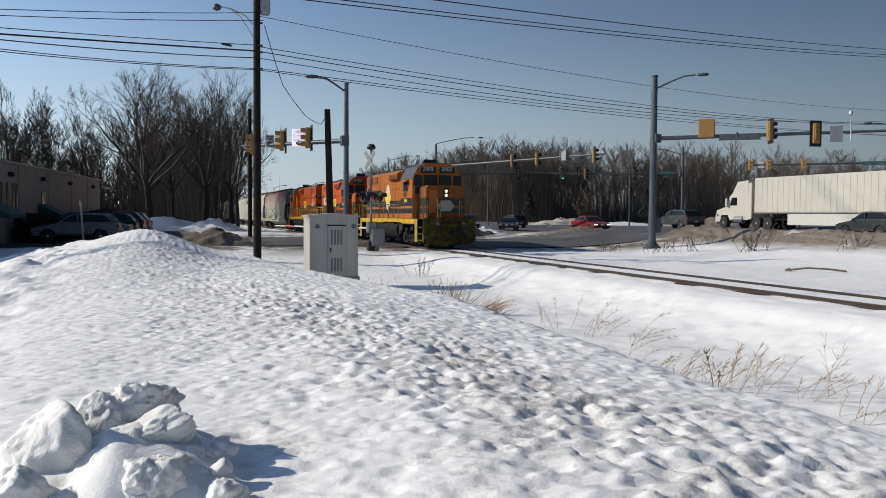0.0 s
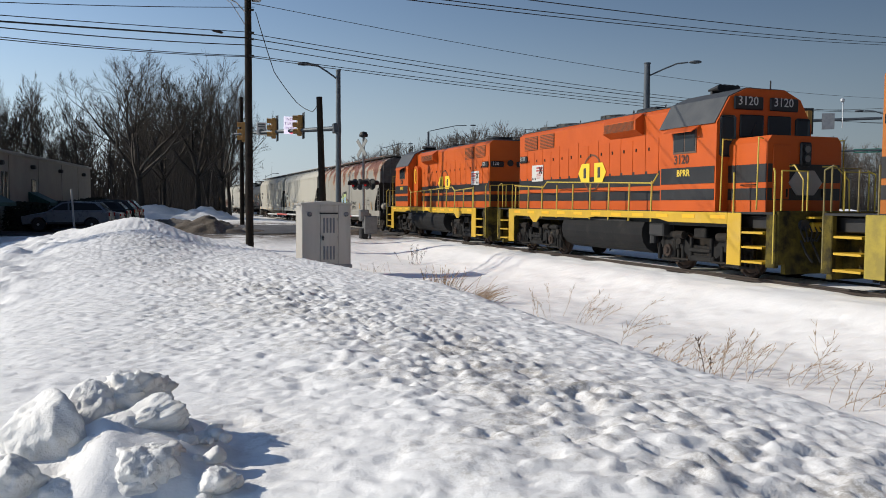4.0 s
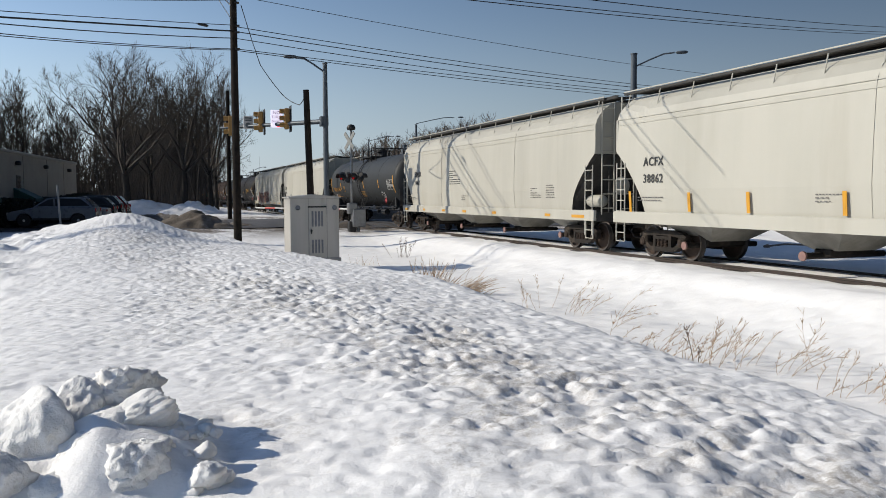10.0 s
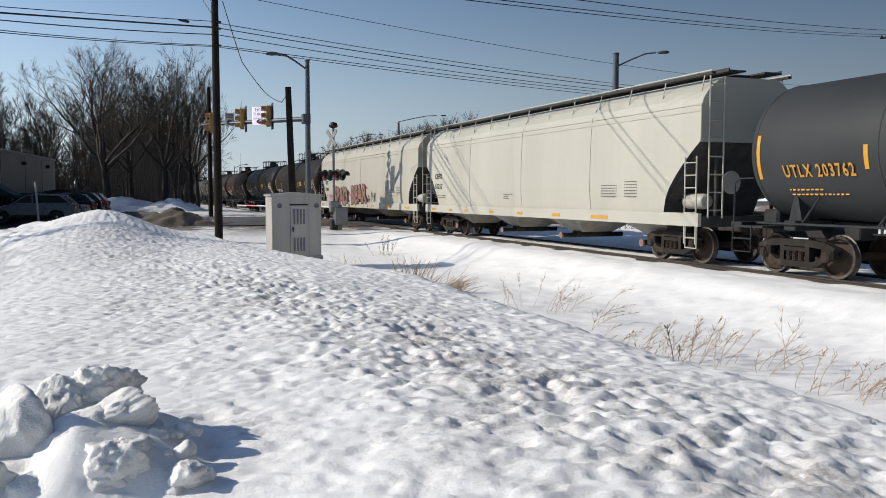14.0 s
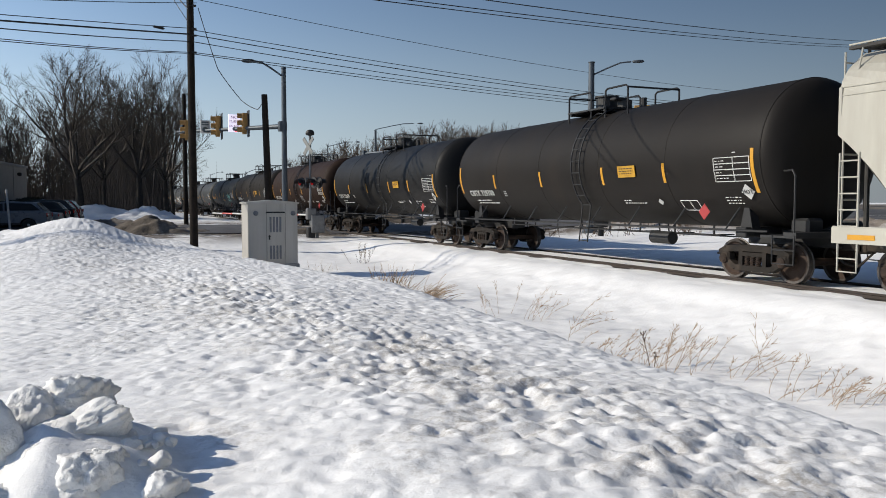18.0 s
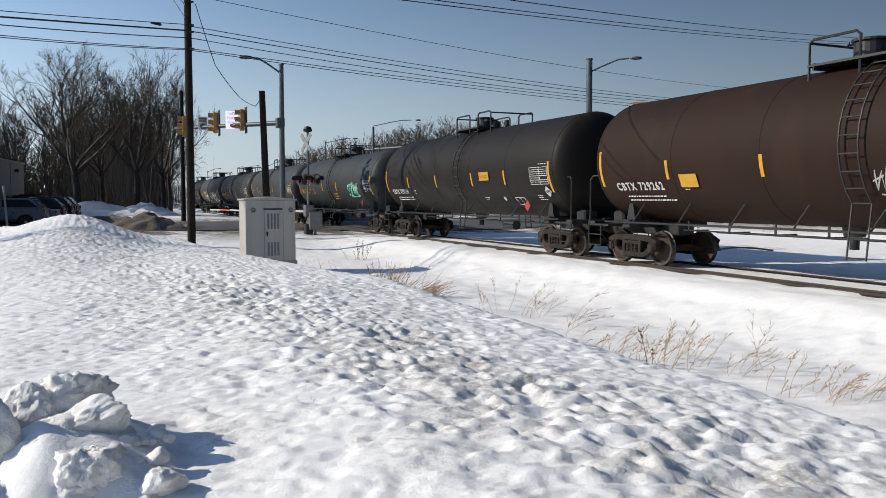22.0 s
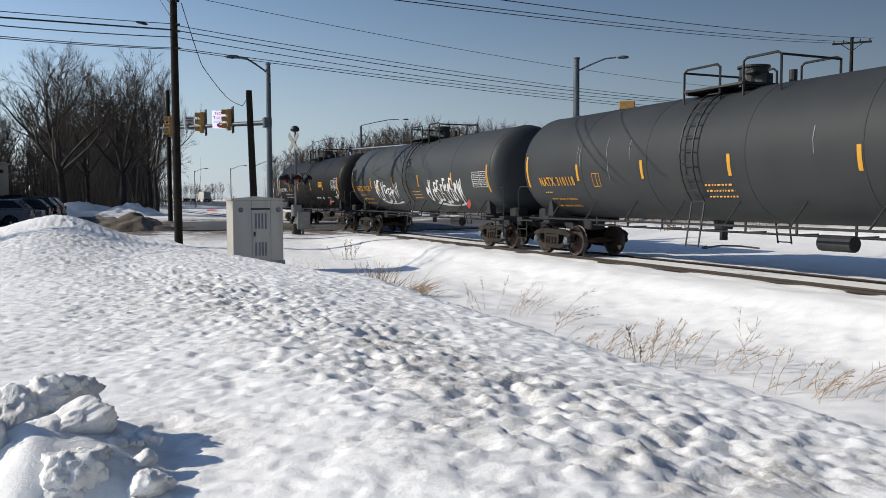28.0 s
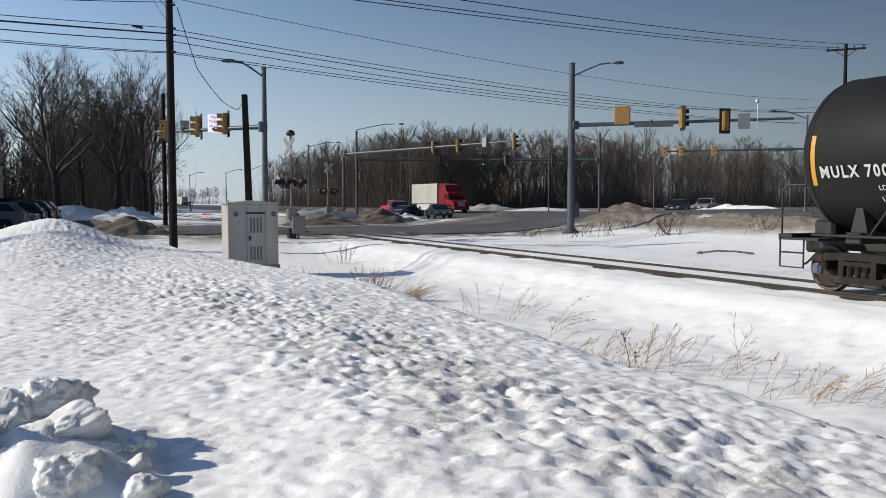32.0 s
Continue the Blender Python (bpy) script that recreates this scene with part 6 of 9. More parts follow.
def street_mast(name, base, top, label, arm=None, lamp=None, r=0.16, arm_z=6.4):
    """A tapered steel pole with an optional mast arm (end x, y) and luminaire bracket (end x, y, z)."""
    x, y = base
    z = ground_z(x, y)
    t = thing(name, pose(x, y, z), label, "traffic signal" if arm else "street lamp")
    bm = tube(B(), (0, 0, -0.4), (0, 0, top - z), r, r * 0.72, seg=16)
    tube(bm, (0, 0, top - z), (0, 0, top - z + 0.06), r * 0.85, seg=16)
    part("pole", bm, STEEL(), t)
    bm = B()
    lathe(bm, [(r * 2.0, -0.3), (r * 2.0, 0.05), (r * 1.3, 0.25), (r * 1.1, 0.3)], "z", 14)
    part("base", bm, STEEL(), t)
    if arm:
        ax, ay = arm[0] - x, arm[1] - y
        az = arm[2] - z if len(arm) > 2 else arm_z - z
        bm = tube(B(), (0, 0, arm_z - z), (ax, ay, az), 0.13, 0.07, seg=12)
        part("mast_arm", bm, STEEL(), t)
        bm = B()
        box(bm, (ax * 0.015, ay * 0.015, arm_z - z), (0.4, 0.4, 0.5), 0.03)
        part("flange", bm, STEEL(), t)
    if lamp:
        lx, ly, lz = lamp[0] - x, lamp[1] - y, lamp[2] - z
        h0 = lz - 0.75
        bm = B()
        q = [Vector((0, 0, h0)), Vector((lx * 0.35, ly * 0.35, h0 + 0.42)), Vector((lx * 0.62, ly * 0.62, lz - 0.05)), Vector((lx * 0.85, ly * 0.85, lz))]
        pipe(bm, q, 0.045, 8)
        part("lamp_bracket", bm, STEEL(), t)
        bm = B()
        lathe(bm, [(0.04, -0.36), (0.13, -0.26), (0.17, 0.0), (0.14, 0.24), (0.03, 0.34)], "y", 12)
        ob = part("lamp_head", bm, STEEL(), t, smooth=True)
        ob.matrix_basis = Matrix.Translation((lx, ly, lz)) @ pose(0, 0, 0, 0, 0, -math.degrees(math.atan2(lx, ly))) @ Matrix.Diagonal((1, 1, 0.6, 1))
    return t, z


# mast at the near side of the crossing, its arm reaching over the road away from the camera
m1, z1 = street_mast("signal_mast", (9.02, 41.51), 8.50, "galvanised steel mast with signals over the crossing road", arm=(4.37, 47.10, 5.61), lamp=(7.32, 41.85, 8.83), arm_z=5.62)
for px_, py_, pz_, t_ in ((7.38, 43.49, 5.87, -95), (6.22, 44.88, 5.80, -95), (4.82, 46.57, 5.69, -95)):
    signal_head(m1, (px_ - 9.02, py_ - 41.51, pz_ - z1), t_, plate=False)
    bm = B()
    box(bm, (px_ - 9.02 + 0.2, py_ - 41.51, pz_ - z1), (0.02, 0.66, 1.36))
    part("backplate", bm, BLACKM(), m1)
bm = B()
box(bm, (0, 0, 0), (0.62, 0.06, 0.92), 0.02)
ns = part("sign", bm, mat("lit_panel", (0.7, 0.68, 0.75), bump=0, glow=((0.86, 0.80, 1.0), 0.75)), m1, "lit white no turn on red sign with a red disc")
ns.matrix_basis = Matrix.Translation((6.94 - 9.02, 44.01 - 41.51, 5.91 - z1))
for s_, zz, size in (("NO", 0.20, 0.22), ("TURN", -0.02, 0.2), ("ON RED", -0.22, 0.14)):
    me_w = {"NO": 0.36, "TURN": 0.56, "ON RED": 0.56}[s_]
    lettering("lettering", s_, size, Matrix.Translation((-me_w / 2, -0.036, zz)) @ pose(0, 0, 0, 90, 0, 0), mat("sign_purple", (0.18, 0.04, 0.16), rough=0.5, bump=0), ns)
bm = tube(B(), (0.08, -0.03, -0.33), (0.08, -0.05, -0.33), 0.11, seg=16)
part("disc", bm, mat("lit_red", (0.8, 0.03, 0.05), bump=0, glow=((1.0, 0.05, 0.08), 1.2)), ns)
bm = B()
box(bm, (0, 0, 0), (0.5, 0.05, 0.7), 0.02)
s2 = part("sign", bm, mat("crossbuck_white", (0.62, 0.62, 0.6), (0.5, 0.5, 0.49), rough=0.6), m1, "white lane sign with a dark signal symbol")
s2.matrix_basis = Matrix.Translation((5.65 - 9.02, 45.57 - 41.51, 5.81 - z1))
bm = B()
for zz in (0.24, 0.12):
    box(bm, (0, -0.03, zz), (0.36, 0.01, 0.07))
tube(bm, (0, -0.025, -0.15), (0, -0.04, -0.15), 0.15, seg=14)
part("symbol", bm, mat("sign_grey", (0.12, 0.14, 0.14), rough=0.5, bump=0), s2)

# big mast beyond the track, arm along the highway towards the camera's right
m2, z2 = street_mast("signal_mast", (27.47, 41.78), 10.05, "tall grey steel mast with yellow signals on its arm", arm=(36.9, 33.8, 6.5), lamp=(29.7, 40.25, 10.05), r=0.24, arm_z=6.42)
for px_, py_, pz_, t_, pl in ((31.9, 37.19, 6.6, 75, True), (33.37, 35.35, 6.35, 165, True)):
    signal_head(m2, (px_ - 27.47, py_ - 41.78, pz_ - z2), t_, plate=pl)
bm = B()
box(bm, (29.67 - 27.47, 39.62 - 41.78 + 0.15, 6.9 - z2), (0.9, 0.5, 1.05), 0.03, rot=pose(0, 0, 0, 0, 0, -40))
part("signal_box", bm, YHEAD(), m2)
bm = B()
box(bm, (34.07 - 27.47, 34.65 - 41.78, 6.3 - z2), (0.62, 0.05, 0.85), rot=pose(0, 0, 0, 0, 0, -40))
part("sign", bm, mat("sign_back", (0.2, 0.21, 0.23), (0.26, 0.27, 0.28), rough=0.5, metal=0.5), m2, "grey back of a sign plate")
bm = B()
tube(bm, (34.49 - 27.47, 34.1 - 41.78, 5.9 - z2), (34.49 - 27.47, 34.1 - 41.78, 7.3 - z2), 0.025)
lathe(bm, [(0.03, 7.25), (0.1, 7.3), (0.1, 7.42), (0.03, 7.48)], "z", 10, (34.4 - 27.47, 34.05 - 41.78, -z2))
part("camera_post", bm, mat("white_metal", (0.6, 0.62, 0.64)), m2)
bm = B()
box(bm, (30.6 - 27.47, 38.3 - 41.78, 6.43 - z2), (0.10, 0.08, 0.3))
box(bm, (0.5 * (30.3 + 31.6) - 27.47, 0.5 * (39.2 + 37.8) - 41.78, 6.36 - z2), (2.2, 0.06, 0.36), rot=pose(0, 0, 0, 0, 0, -40.3))
part("sign_edge", bm, STEEL(), m2)
bm = B()
box(bm, (0.3, -0.1, 1.35), (0.34, 0.3, 0.9), 0.03)
part("control_box", bm, mat("dark_box", (0.05, 0.06, 0.07), rough=0.5), m2)

# far side of the junction
m3, z3 = street_mast("signal_mast", (25.66, 81.0), 7.0, "grey signal mast with a long arm over the junction", arm=(34.0, 58.5, 6.9), arm_z=6.75, r=0.17)
for k, (u, t_) in enumerate(((0.55, 80), (0.68, 80), (0.95, 80))):
    signal_head(m3, (8.34 * u, -22.5 * u, 6.85 - z3), t_)
bm = B()
box(bm, (8.34 * 0.82, -22.5 * 0.82, 6.95 - z3), (0.5, 0.5, 0.8), rot=pose(0, 0, 0, 0, 0, 20))
part("sign", bm, mat("sign_back", (0.2, 0.21, 0.23)), m3)
m4, z4 = street_mast("signal_mast", (31.7, 94.85), 10.4, "grey street lamp and signal mast beyond the junction", arm=(52.5, 88.0, 7.2), lamp=(36.8, 93.0, 11.3), arm_z=6.9, r=0.18)
signal_head(m4, (0.35, -0.3, 4.9 - z4), 60)
signal_head(m4, (9.5, -3.1, 7.0 - z4), 20)
signal_head(m4, (16.5, -5.5, 7.1 - z4), 20)
m5, z5 = street_mast("signal_mast", (54.83, 77.6), 9.55, "grey signal mast with a side lamp on the far kerb", arm=(42.8, 86.5, 6.8), lamp=(52.3, 79.5, 9.4), arm_z=6.6, r=0.16)
for u, t_, l_ in ((0.35, 25, None), (0.72, 65, None), (0.9, 25, 2)):
    signal_head(m5, (-12.0 * u, 8.9 * u, 6.7 - z5), t_, lit=l_)
bm = B()
box(bm, (-12.0 * 0.12, 8.9 * 0.12, 6.75 - z5), (1.3, 0.04, 0.3), rot=pose(0, 0, 0, 0, 0, -36))
part("street_sign", bm, mat("sign_green", (0.01, 0.16, 0.12), rough=0.4, bump=0), m5)
m6, z6 = street_mast("signal_mast", (72.5, 54.5), 8.6, "signal mast arm with three heads and a green street sign", arm=(57.0, 69.6, 7.2), arm_z=7.15, r=0.18)
for u, t_, l_ in ((0.99, 30, None), (0.91, 30, None), (0.76, 30, None)):
    signal_head(m6, (-15.5 * u, 15.1 * u, 7.15 - z6), t_, plate=False, lit=l_)
bm = B()
box(bm, (-15.5 * 0.46, 15.1 * 0.46, 7.15 - z6), (2.4, 0.05, 0.38), rot=pose(0, 0, 0, 0, 0, -44))
gs = part("street_sign", bm, mat("sign_green", (0.01, 0.16, 0.12)), m6, "green street name sign")
bm = B()
for k in range(2):
    box(bm, (-15.5 * 0.46 - 0.45 + k * 0.8 - 0.03, 15.1 * 0.46 + 0.40 - k * 0.78 - 0.03, 7.15 - z6), (0.95, 0.01, 0.12), rot=pose(0, 0, 0, 0, 0, -44))
part("lettering_bar", bm, WHITEP(), gs)
bm = B()
box(bm, (-15.5 * 0.94, 15.1 * 0.94, 7.2 - z6), (0.55, 0.05, 0.7), rot=pose(0, 0, 0, 0, 0, -44))
part("sign", bm, WHITEP(), m6)
for bx, by, top, lx, ly in ((34.05, 125.4, 10.7, 38.5, 124.0), (23.3, 117.7, 6.6, 26.0, 117.0), (26.9, 157.7, 7.5, 29.5, 157.0), (24.5, 190.0, 8.0, 27.0, 189.0), (56.0, 49.9, 9.0, 54.2, 51.9), (48.0, 118.0, 9.5, 45.0, 118.0), (62.0, 100.0, 9.0, 64.0, 100.0), (64.5, 80.0, 8.0, 66, 80)):
    street_mast("street_lamp", (bx, by), top, "slim galvanised street lamp with a bracket arm", lamp=(lx, ly, top + 0.5), r=0.1)


# ---- level crossing ----
def crossing_signal(base, label, face, bell=True, scale=1.0, gate=None, zx=4.75):
    x, y = base
    z = ground_z(x, y)
    t = thing("crossing_signal", pose(x, y, z), label, "railway signal", "level crossing signals")
    alu = mat("aluminium_grey", (0.17, 0.175, 0.18), (0.24, 0.245, 0.25), rough=0.45, metal=0.6, scale=4)
    top = (5.35 if bell else 5.5) - z
    bm = tube(B(), (0, 0, 0), (0, 0, top), 0.065, seg=12)
    part("mast", bm, alu, t)
    bm = B()
    box(bm, (0, 0, 0.25), (0.42, 0.42, 0.6), 0.05)
    part("base", bm, BLACKM(), t)
    if bell:
        bm = B()
        lathe(bm, [(0.05, top - 0.05), (0.22, top), (0.24, top + 0.1), (0.17, top + 0.24), (0.03, top + 0.28)], "z", 16)
        part("bell", bm, BLACKM(), t)
    rot = pose(0, 0, 0, 0, 0, face)
    for a in (45, -45):
        bm = B()
        box(bm, (0, 0, 0), (1.22, 0.03, 0.22))
        ob = part("crossbuck", bm, mat("crossbuck_white", (0.62, 0.62, 0.6), (0.5, 0.5, 0.49), rough=0.6) if not bell else mat("crossbuck_back", (0.16, 0.17, 0.17), (0.24, 0.25, 0.25), rough=0.6, metal=0.4), t)
        ob.matrix_basis = Matrix.Translation((0, 0, zx - z)) @ rot @ pose(0, -0.1 - (0.02 if a > 0 else 0), 0, 0, a, 0)
    bm = B()
    tube(bm, (-0.75, 0, 0), (0.75, 0, 0), 0.035)
    ob = part("crossarm", bm, BLACKM(), t)
    zl = 2.82 - z
    ob.matrix_basis = Matrix.Translation((0, 0, zl)) @ rot
    for s in (-1, 1):
        for f in (-1, 1):
            bm = B()
            tube(bm, (0, 0, 0), (0, -0.05 * f, 0), 0.30, seg=20)
            tube(bm, (0, -0.02 * f, 0), (0, -0.14 * f, 0), 0.14, seg=14)
            lamp = part("flasher", bm, BLACKM(), t)
            lamp.matrix_basis = Matrix.Translation((0, 0, zl)) @ rot @ Matrix.Translation((0.58 * s, -0.14 * f, 0))
            bm = B()
            N = 12
            for j in range(N):
                a0, a1 = math.pi * (1.05 - 1.1 * j / N), math.pi * (1.05 - 1.1 * (j + 1) / N)
                bm.faces.new([bm.verts.new(p) for p in ((0.2 * math.cos(a0), -0.05 * f, 0.2 * math.sin(a0)), (0.2 * math.cos(a1), -0.05 * f, 0.2 * math.sin(a1)), (0.2 * math.cos(a1), -0.36 * f, 0.2 * math.sin(a1)), (0.2 * math.cos(a0), -0.36 * f, 0.2 * math.sin(a0)))])
            bmesh.ops.remove_doubles(bm, verts=bm.verts[:], dist=0.001)
            bmesh.ops.solidify(bm, geom=bm.faces[:], thickness=0.01)
            part("hood", bm, BLACKM(), lamp)
            bm = tube(B(), (0, -0.14 * f, 0), (0, -0.16 * f, 0), 0.13, seg=14)
            part("lens", bm, mat("red_lens", (0.25, 0.01, 0.012), rough=0.15, bump=0, glow=((0.9, 0.03, 0.03), 0.06)), lamp)
    bm = B()
    box(bm, (0.02, 0.0, 1.25), (0.5, 0.42, 0.6), 0.04)
    box(bm, (0.3, 0.0, 1.2), (0.2, 0.3, 0.3), 0.03)
    g = part("gate_mechanism", bm, alu, t)
    if gate:
        gx, gy = gate
        n = 9
        for k in range(n):
            a, b = k / n, (k + 1) / n
            bm = B()
            tube(bm, (gx * a, gy * a, 1.2), (gx * b, gy * b, 1.22), 0.05, seg=8)
            part("gate_arm", bm, mat("gate_red", (0.55, 0.03, 0.02), rough=0.5) if k % 2 else mat("crossbuck_white", (0.62, 0.62, 0.6)), t)
    return t


crossing_signal((10.70, 42.95), "crossing signal mast with bell, crossbuck and hooded red flashers", -70, gate=(-4.0, 8.0))
crossing_signal((21.3, 71.9), "far crossing signal with crossbuck and red flashers", 20, bell=False, gate=(8.0, 2.0), zx=4.9)
bm = B()
box(bm, (0, 0, 0.75), (0.7, 0.5, 0.95), 0.03)
tube(bm, (0, 0, -0.2), (0, 0, 0.3), 0.08)
jb = part("junction_box", bm, mat("aluminium_grey", (0.32, 0.33, 0.34)))
jb.location = (11.02, 42.81, ground_z(11.02, 42.81))
tagged(jb, "small grey metal relay box on a post", "junction box")


# ---- equipment cabinet ----
def equipment_cabinet():
    x, y = 5.61, 28.35
    z = -0.32
    t = thing("equipment_cabinet", pose(x, y, z), "pale aluminium railway equipment cabinet standing in the snow", "cabinet")
    alu = mat("cabinet_alu", (0.42, 0.40, 0.36), (0.48, 0.46, 0.42), rough=0.5, metal=0.1, scale=2.5, fine=90, bump=0.05, c3=(0.36, 0.335, 0.29), streak=True)
    W, D, H = 1.68, 1.25, 2.06
    bm = box(B(), (0, 0, H / 2), (W, D, H), 0.012)
    part("body", bm, alu, t)
    bm = B()
    prism(bm, [(-W / 2 - 0.05, H), (-W / 2 - 0.05, H + 0.05), (0, H + 0.13), (W / 2 + 0.05, H + 0.05), (W / 2 + 0.05, H)], "y", -D / 2 - 0.06, D / 2 + 0.06)
    part("roof", bm, alu, t)
    bm = box(B(), (0.08, -D / 2 - 0.012, 0.93), (0.58, 0.024, 1.62), 0.006)
    d = part("door", bm, alu, t)
    bm = box(B(), (0.08, -D / 2 - 0.006, H - 0.29), (0.64, 0.02, 0.05))
    part("lintel", bm, BLACKM(), t)
    for zz, h in ((1.36, 0.52), (0.42, 0.46)):
        for k in range(4):
            bm = box(B(), (0.08 - 0.165 + 0.11 * k, -D / 2 - 0.028, zz), (0.065, 0.02, h), 0.006)
            part("louvre", bm, mat("louvre_grey", (0.14, 0.15, 0.17), (0.2, 0.21, 0.23), rough=0.5, metal=0.4), d)
    bm = B()
    box(bm, (-0.13, -D / 2 - 0.05, 0.93), (0.04, 0.05, 0.16), 0.008)
    tube(bm, (-0.13, -D / 2 - 0.03, 0.96), (-0.13, -D / 2 - 0.08, 0.96), 0.035)
    part("handle", bm, BLACKM(), d)
    for zz in (0.35, 0.95, 1.55):
        bm = tube(B(), (0.385, -D / 2 - 0.025, zz - 0.05), (0.385, -D / 2 - 0.025, zz + 0.05), 0.018)
        part("hinge", bm, alu, d)
    for xx in (-0.58, 0.68):
        bm = B()
        lathe(bm, [(0.02, -0.04), (0.085, -0.03), (0.085, 0.0)], "y", 12, (xx, -D / 2 - 0.01, H - 0.32))
        v = part("vent_hood", bm, mat("louvre_grey", (0.14, 0.15, 0.17)), t)
        bm = box(B(), (xx, -D / 2 - 0.02, H - 0.36), (0.11, 0.05, 0.06), 0.01)
        part("vent_slot", bm, BLACKM(), v)
    for xx in (-0.22, 0.42):
        bm = box(B(), (xx, -D / 2 - 0.003, H / 2), (0.012, 0.008, H))
        part("seam", bm, mat("seam_grey", (0.2, 0.2, 0.19), rough=0.5), t)
    bm = box(B(), (0, 0, -0.08), (W + 0.1, D + 0.1, 0.2), 0.02)
    part("plinth", bm, mat("concrete", (0.28, 0.27, 0.25), (0.36, 0.35, 0.33), rough=0.9, scale=4, bump=0.4), t)
    for a, b in (((-W / 2, -D / 2), 0.1), ((W / 2, -D / 2), 0.1)):
        bm = tube(B(), (a[0] * 0.95, a[1] * 0.95, H + 0.04), (a[0] * 0.95, a[1] * 0.95, H + 0.14), 0.02)
        part("lifting_eye", bm, alu, t)


equipment_cabinet()

# ---- trees and brush ----
def tubes_mesh(name, segs, sides, material):
    """Many tapered tubes at once: segs is an array of x0 y0 z0 x1 y1 z1 r0 r1."""
    s = np.asarray(segs, dtype=np.float64)
    p0, p1, r0, r1 = s[:, 0:3], s[:, 3:6], s[:, 6], s[:, 7]
    d = p1 - p0
    d /= np.linalg.norm(d, axis=1, keepdims=True) + 1e-9
    ref = np.where(np.abs(d[:, 2:3]) > 0.9, np.array([[1.0, 0, 0]]), np.array([[0, 0, 1.0]]))
    u = np.cross(d, ref)
    u /= np.linalg.norm(u, axis=1, keepdims=True) + 1e-9
    v = np.cross(d, u)
    n = len(s)
    co = np.zeros((n, 2 * sides, 3))
    for k in range(sides):
        a = 2 * math.pi * k / sides
        o = u * math.cos(a) + v * math.sin(a)
        co[:, k] = p0 + o * r0[:, None]
        co[:, sides + k] = p1 + o * r1[:, None]
    base = (np.arange(n) * 2 * sides)[:, None]
    f = np.zeros((n, sides, 4), dtype=np.int32)
    for k in range(sides):
        f[:, k] = base + np.array([[k, (k + 1) % sides, sides + (k + 1) % sides, sides + k]])
    f = f.reshape(-1, 4)
    me = bpy.data.meshes.new(name)
    me.vertices.add(n * 2 * sides)
    me.vertices.foreach_set("co", co.reshape(-1).astype(np.float32))
    me.loops.add(f.size)
    me.loops.foreach_set("vertex_index", f.ravel())
    me.polygons.add(len(f))
    me.polygons.foreach_set("loop_start", np.arange(0, f.size, 4, dtype=np.int32))
    me.update(calc_edges=True)
    me.materials.append(material)
    return me


def field_tree(seed, h, w, trunk_r, main=7, fork=0.30):
    """A field-grown bare tree: a stout trunk that parts into long bowed limbs, each dividing four times down to twigs."""
    rs = random.Random(seed)
    trunk, limbs = [], []

    def bough(p, d, length, r, level):
        n = (5, 6, 4, 3, 2)[level]
        kids = (0, rs.randint(6, 8), rs.randint(5, 6), rs.randint(5, 6), 0)[level]
        at = sorted(rs.uniform(0.38, 1.0) for _ in range(kids))
        step, r0 = length / n, r
        for k in range(n):
            r1 = r * (1 - (0.72 if level else 0.35) * (k + 1) / n)
            wob = (0.05, 0.13, 0.17, 0.20, 0.25)[level]
            d = (d + Vector((rs.gauss(0, wob), rs.gauss(0, wob), rs.gauss(0.06 if level < 3 else 0.10, wob * 0.6)))).normalized()
            q = p + d * step
            (trunk if level == 0 else limbs).append((*p, *q, r0, r1))
            while at and at[0] <= (k + 1) / n:
                u = at.pop(0) * n - k
                side = d.cross(Vector((rs.gauss(0, 1), rs.gauss(0, 1), rs.gauss(0, 1)))).normalized()
                open_ = rs.uniform(0.45, 0.95)
                d2 = (d * math.cos(open_) + side * math.sin(open_) + Vector((0, 0, 0.12))).normalized()
                left = 1 - (k + u) / n
                bough(p.lerp(q, max(0.0, min(1.0, u))), d2, length * (0.42 + 0.22 * left) * rs.uniform(0.75, 1.15), max(0.015, r0 * rs.uniform(0.42, 0.62)), level + 1)
            p, r0 = q, r1
        if 0 < level < 4:
            for _ in range(2):
                d2 = (d + Vector((rs.gauss(0, 0.35), rs.gauss(0, 0.35), rs.gauss(0.1, 0.25)))).normalized()
                bough(p, d2, length * rs.uniform(0.35, 0.5), max(0.015, r0 * 0.8), level + 1)
        return p, d

    top, d0 = bough(Vector((0, 0, -0.3)), Vector((rs.gauss(0, 0.03), rs.gauss(0, 0.03), 1)).normalized(), h * fork + 0.3, trunk_r, 0)
    a0 = rs.uniform(0, 6.28)
    for k in range(main):
        a = a0 + 2 * math.pi * k * 0.382 + rs.gauss(0, 0.2)
        lean = 0.12 + 1.0 * (k / (main - 1)) ** 0.8
        out = Vector((math.cos(a) * math.sin(lean), math.sin(a) * math.sin(lean), math.cos(lean)))
        low = Vector(trunk[-1][0:3]).lerp(top, 1 - 0.9 * k / main)
        bough(low, out, (h * (1 - fork) * 0.74) * (1 - 0.30 * k / main) * rs.uniform(0.9, 1.05), trunk_r * (0.62 - 0.25 * k / main), 1)
    L = np.array(limbs)
    ends = L[:, 3:6]
    kz = (0.93 * h - h * fork) / (np.percentile(ends[:, 2], 96) - h * fork)
    kw = w / np.percentile(np.hypot(ends[:, 0], ends[:, 1]), 94)
    for o in (0, 3):
        L[:, o:o + 2] *= kw
        L[:, o + 2] = np.where(L[:, o + 2] > h * fork * 0.8, h * fork * 0.8 + (L[:, o + 2] - h * fork * 0.8) * kz, L[:, o + 2])
    return trunk, L


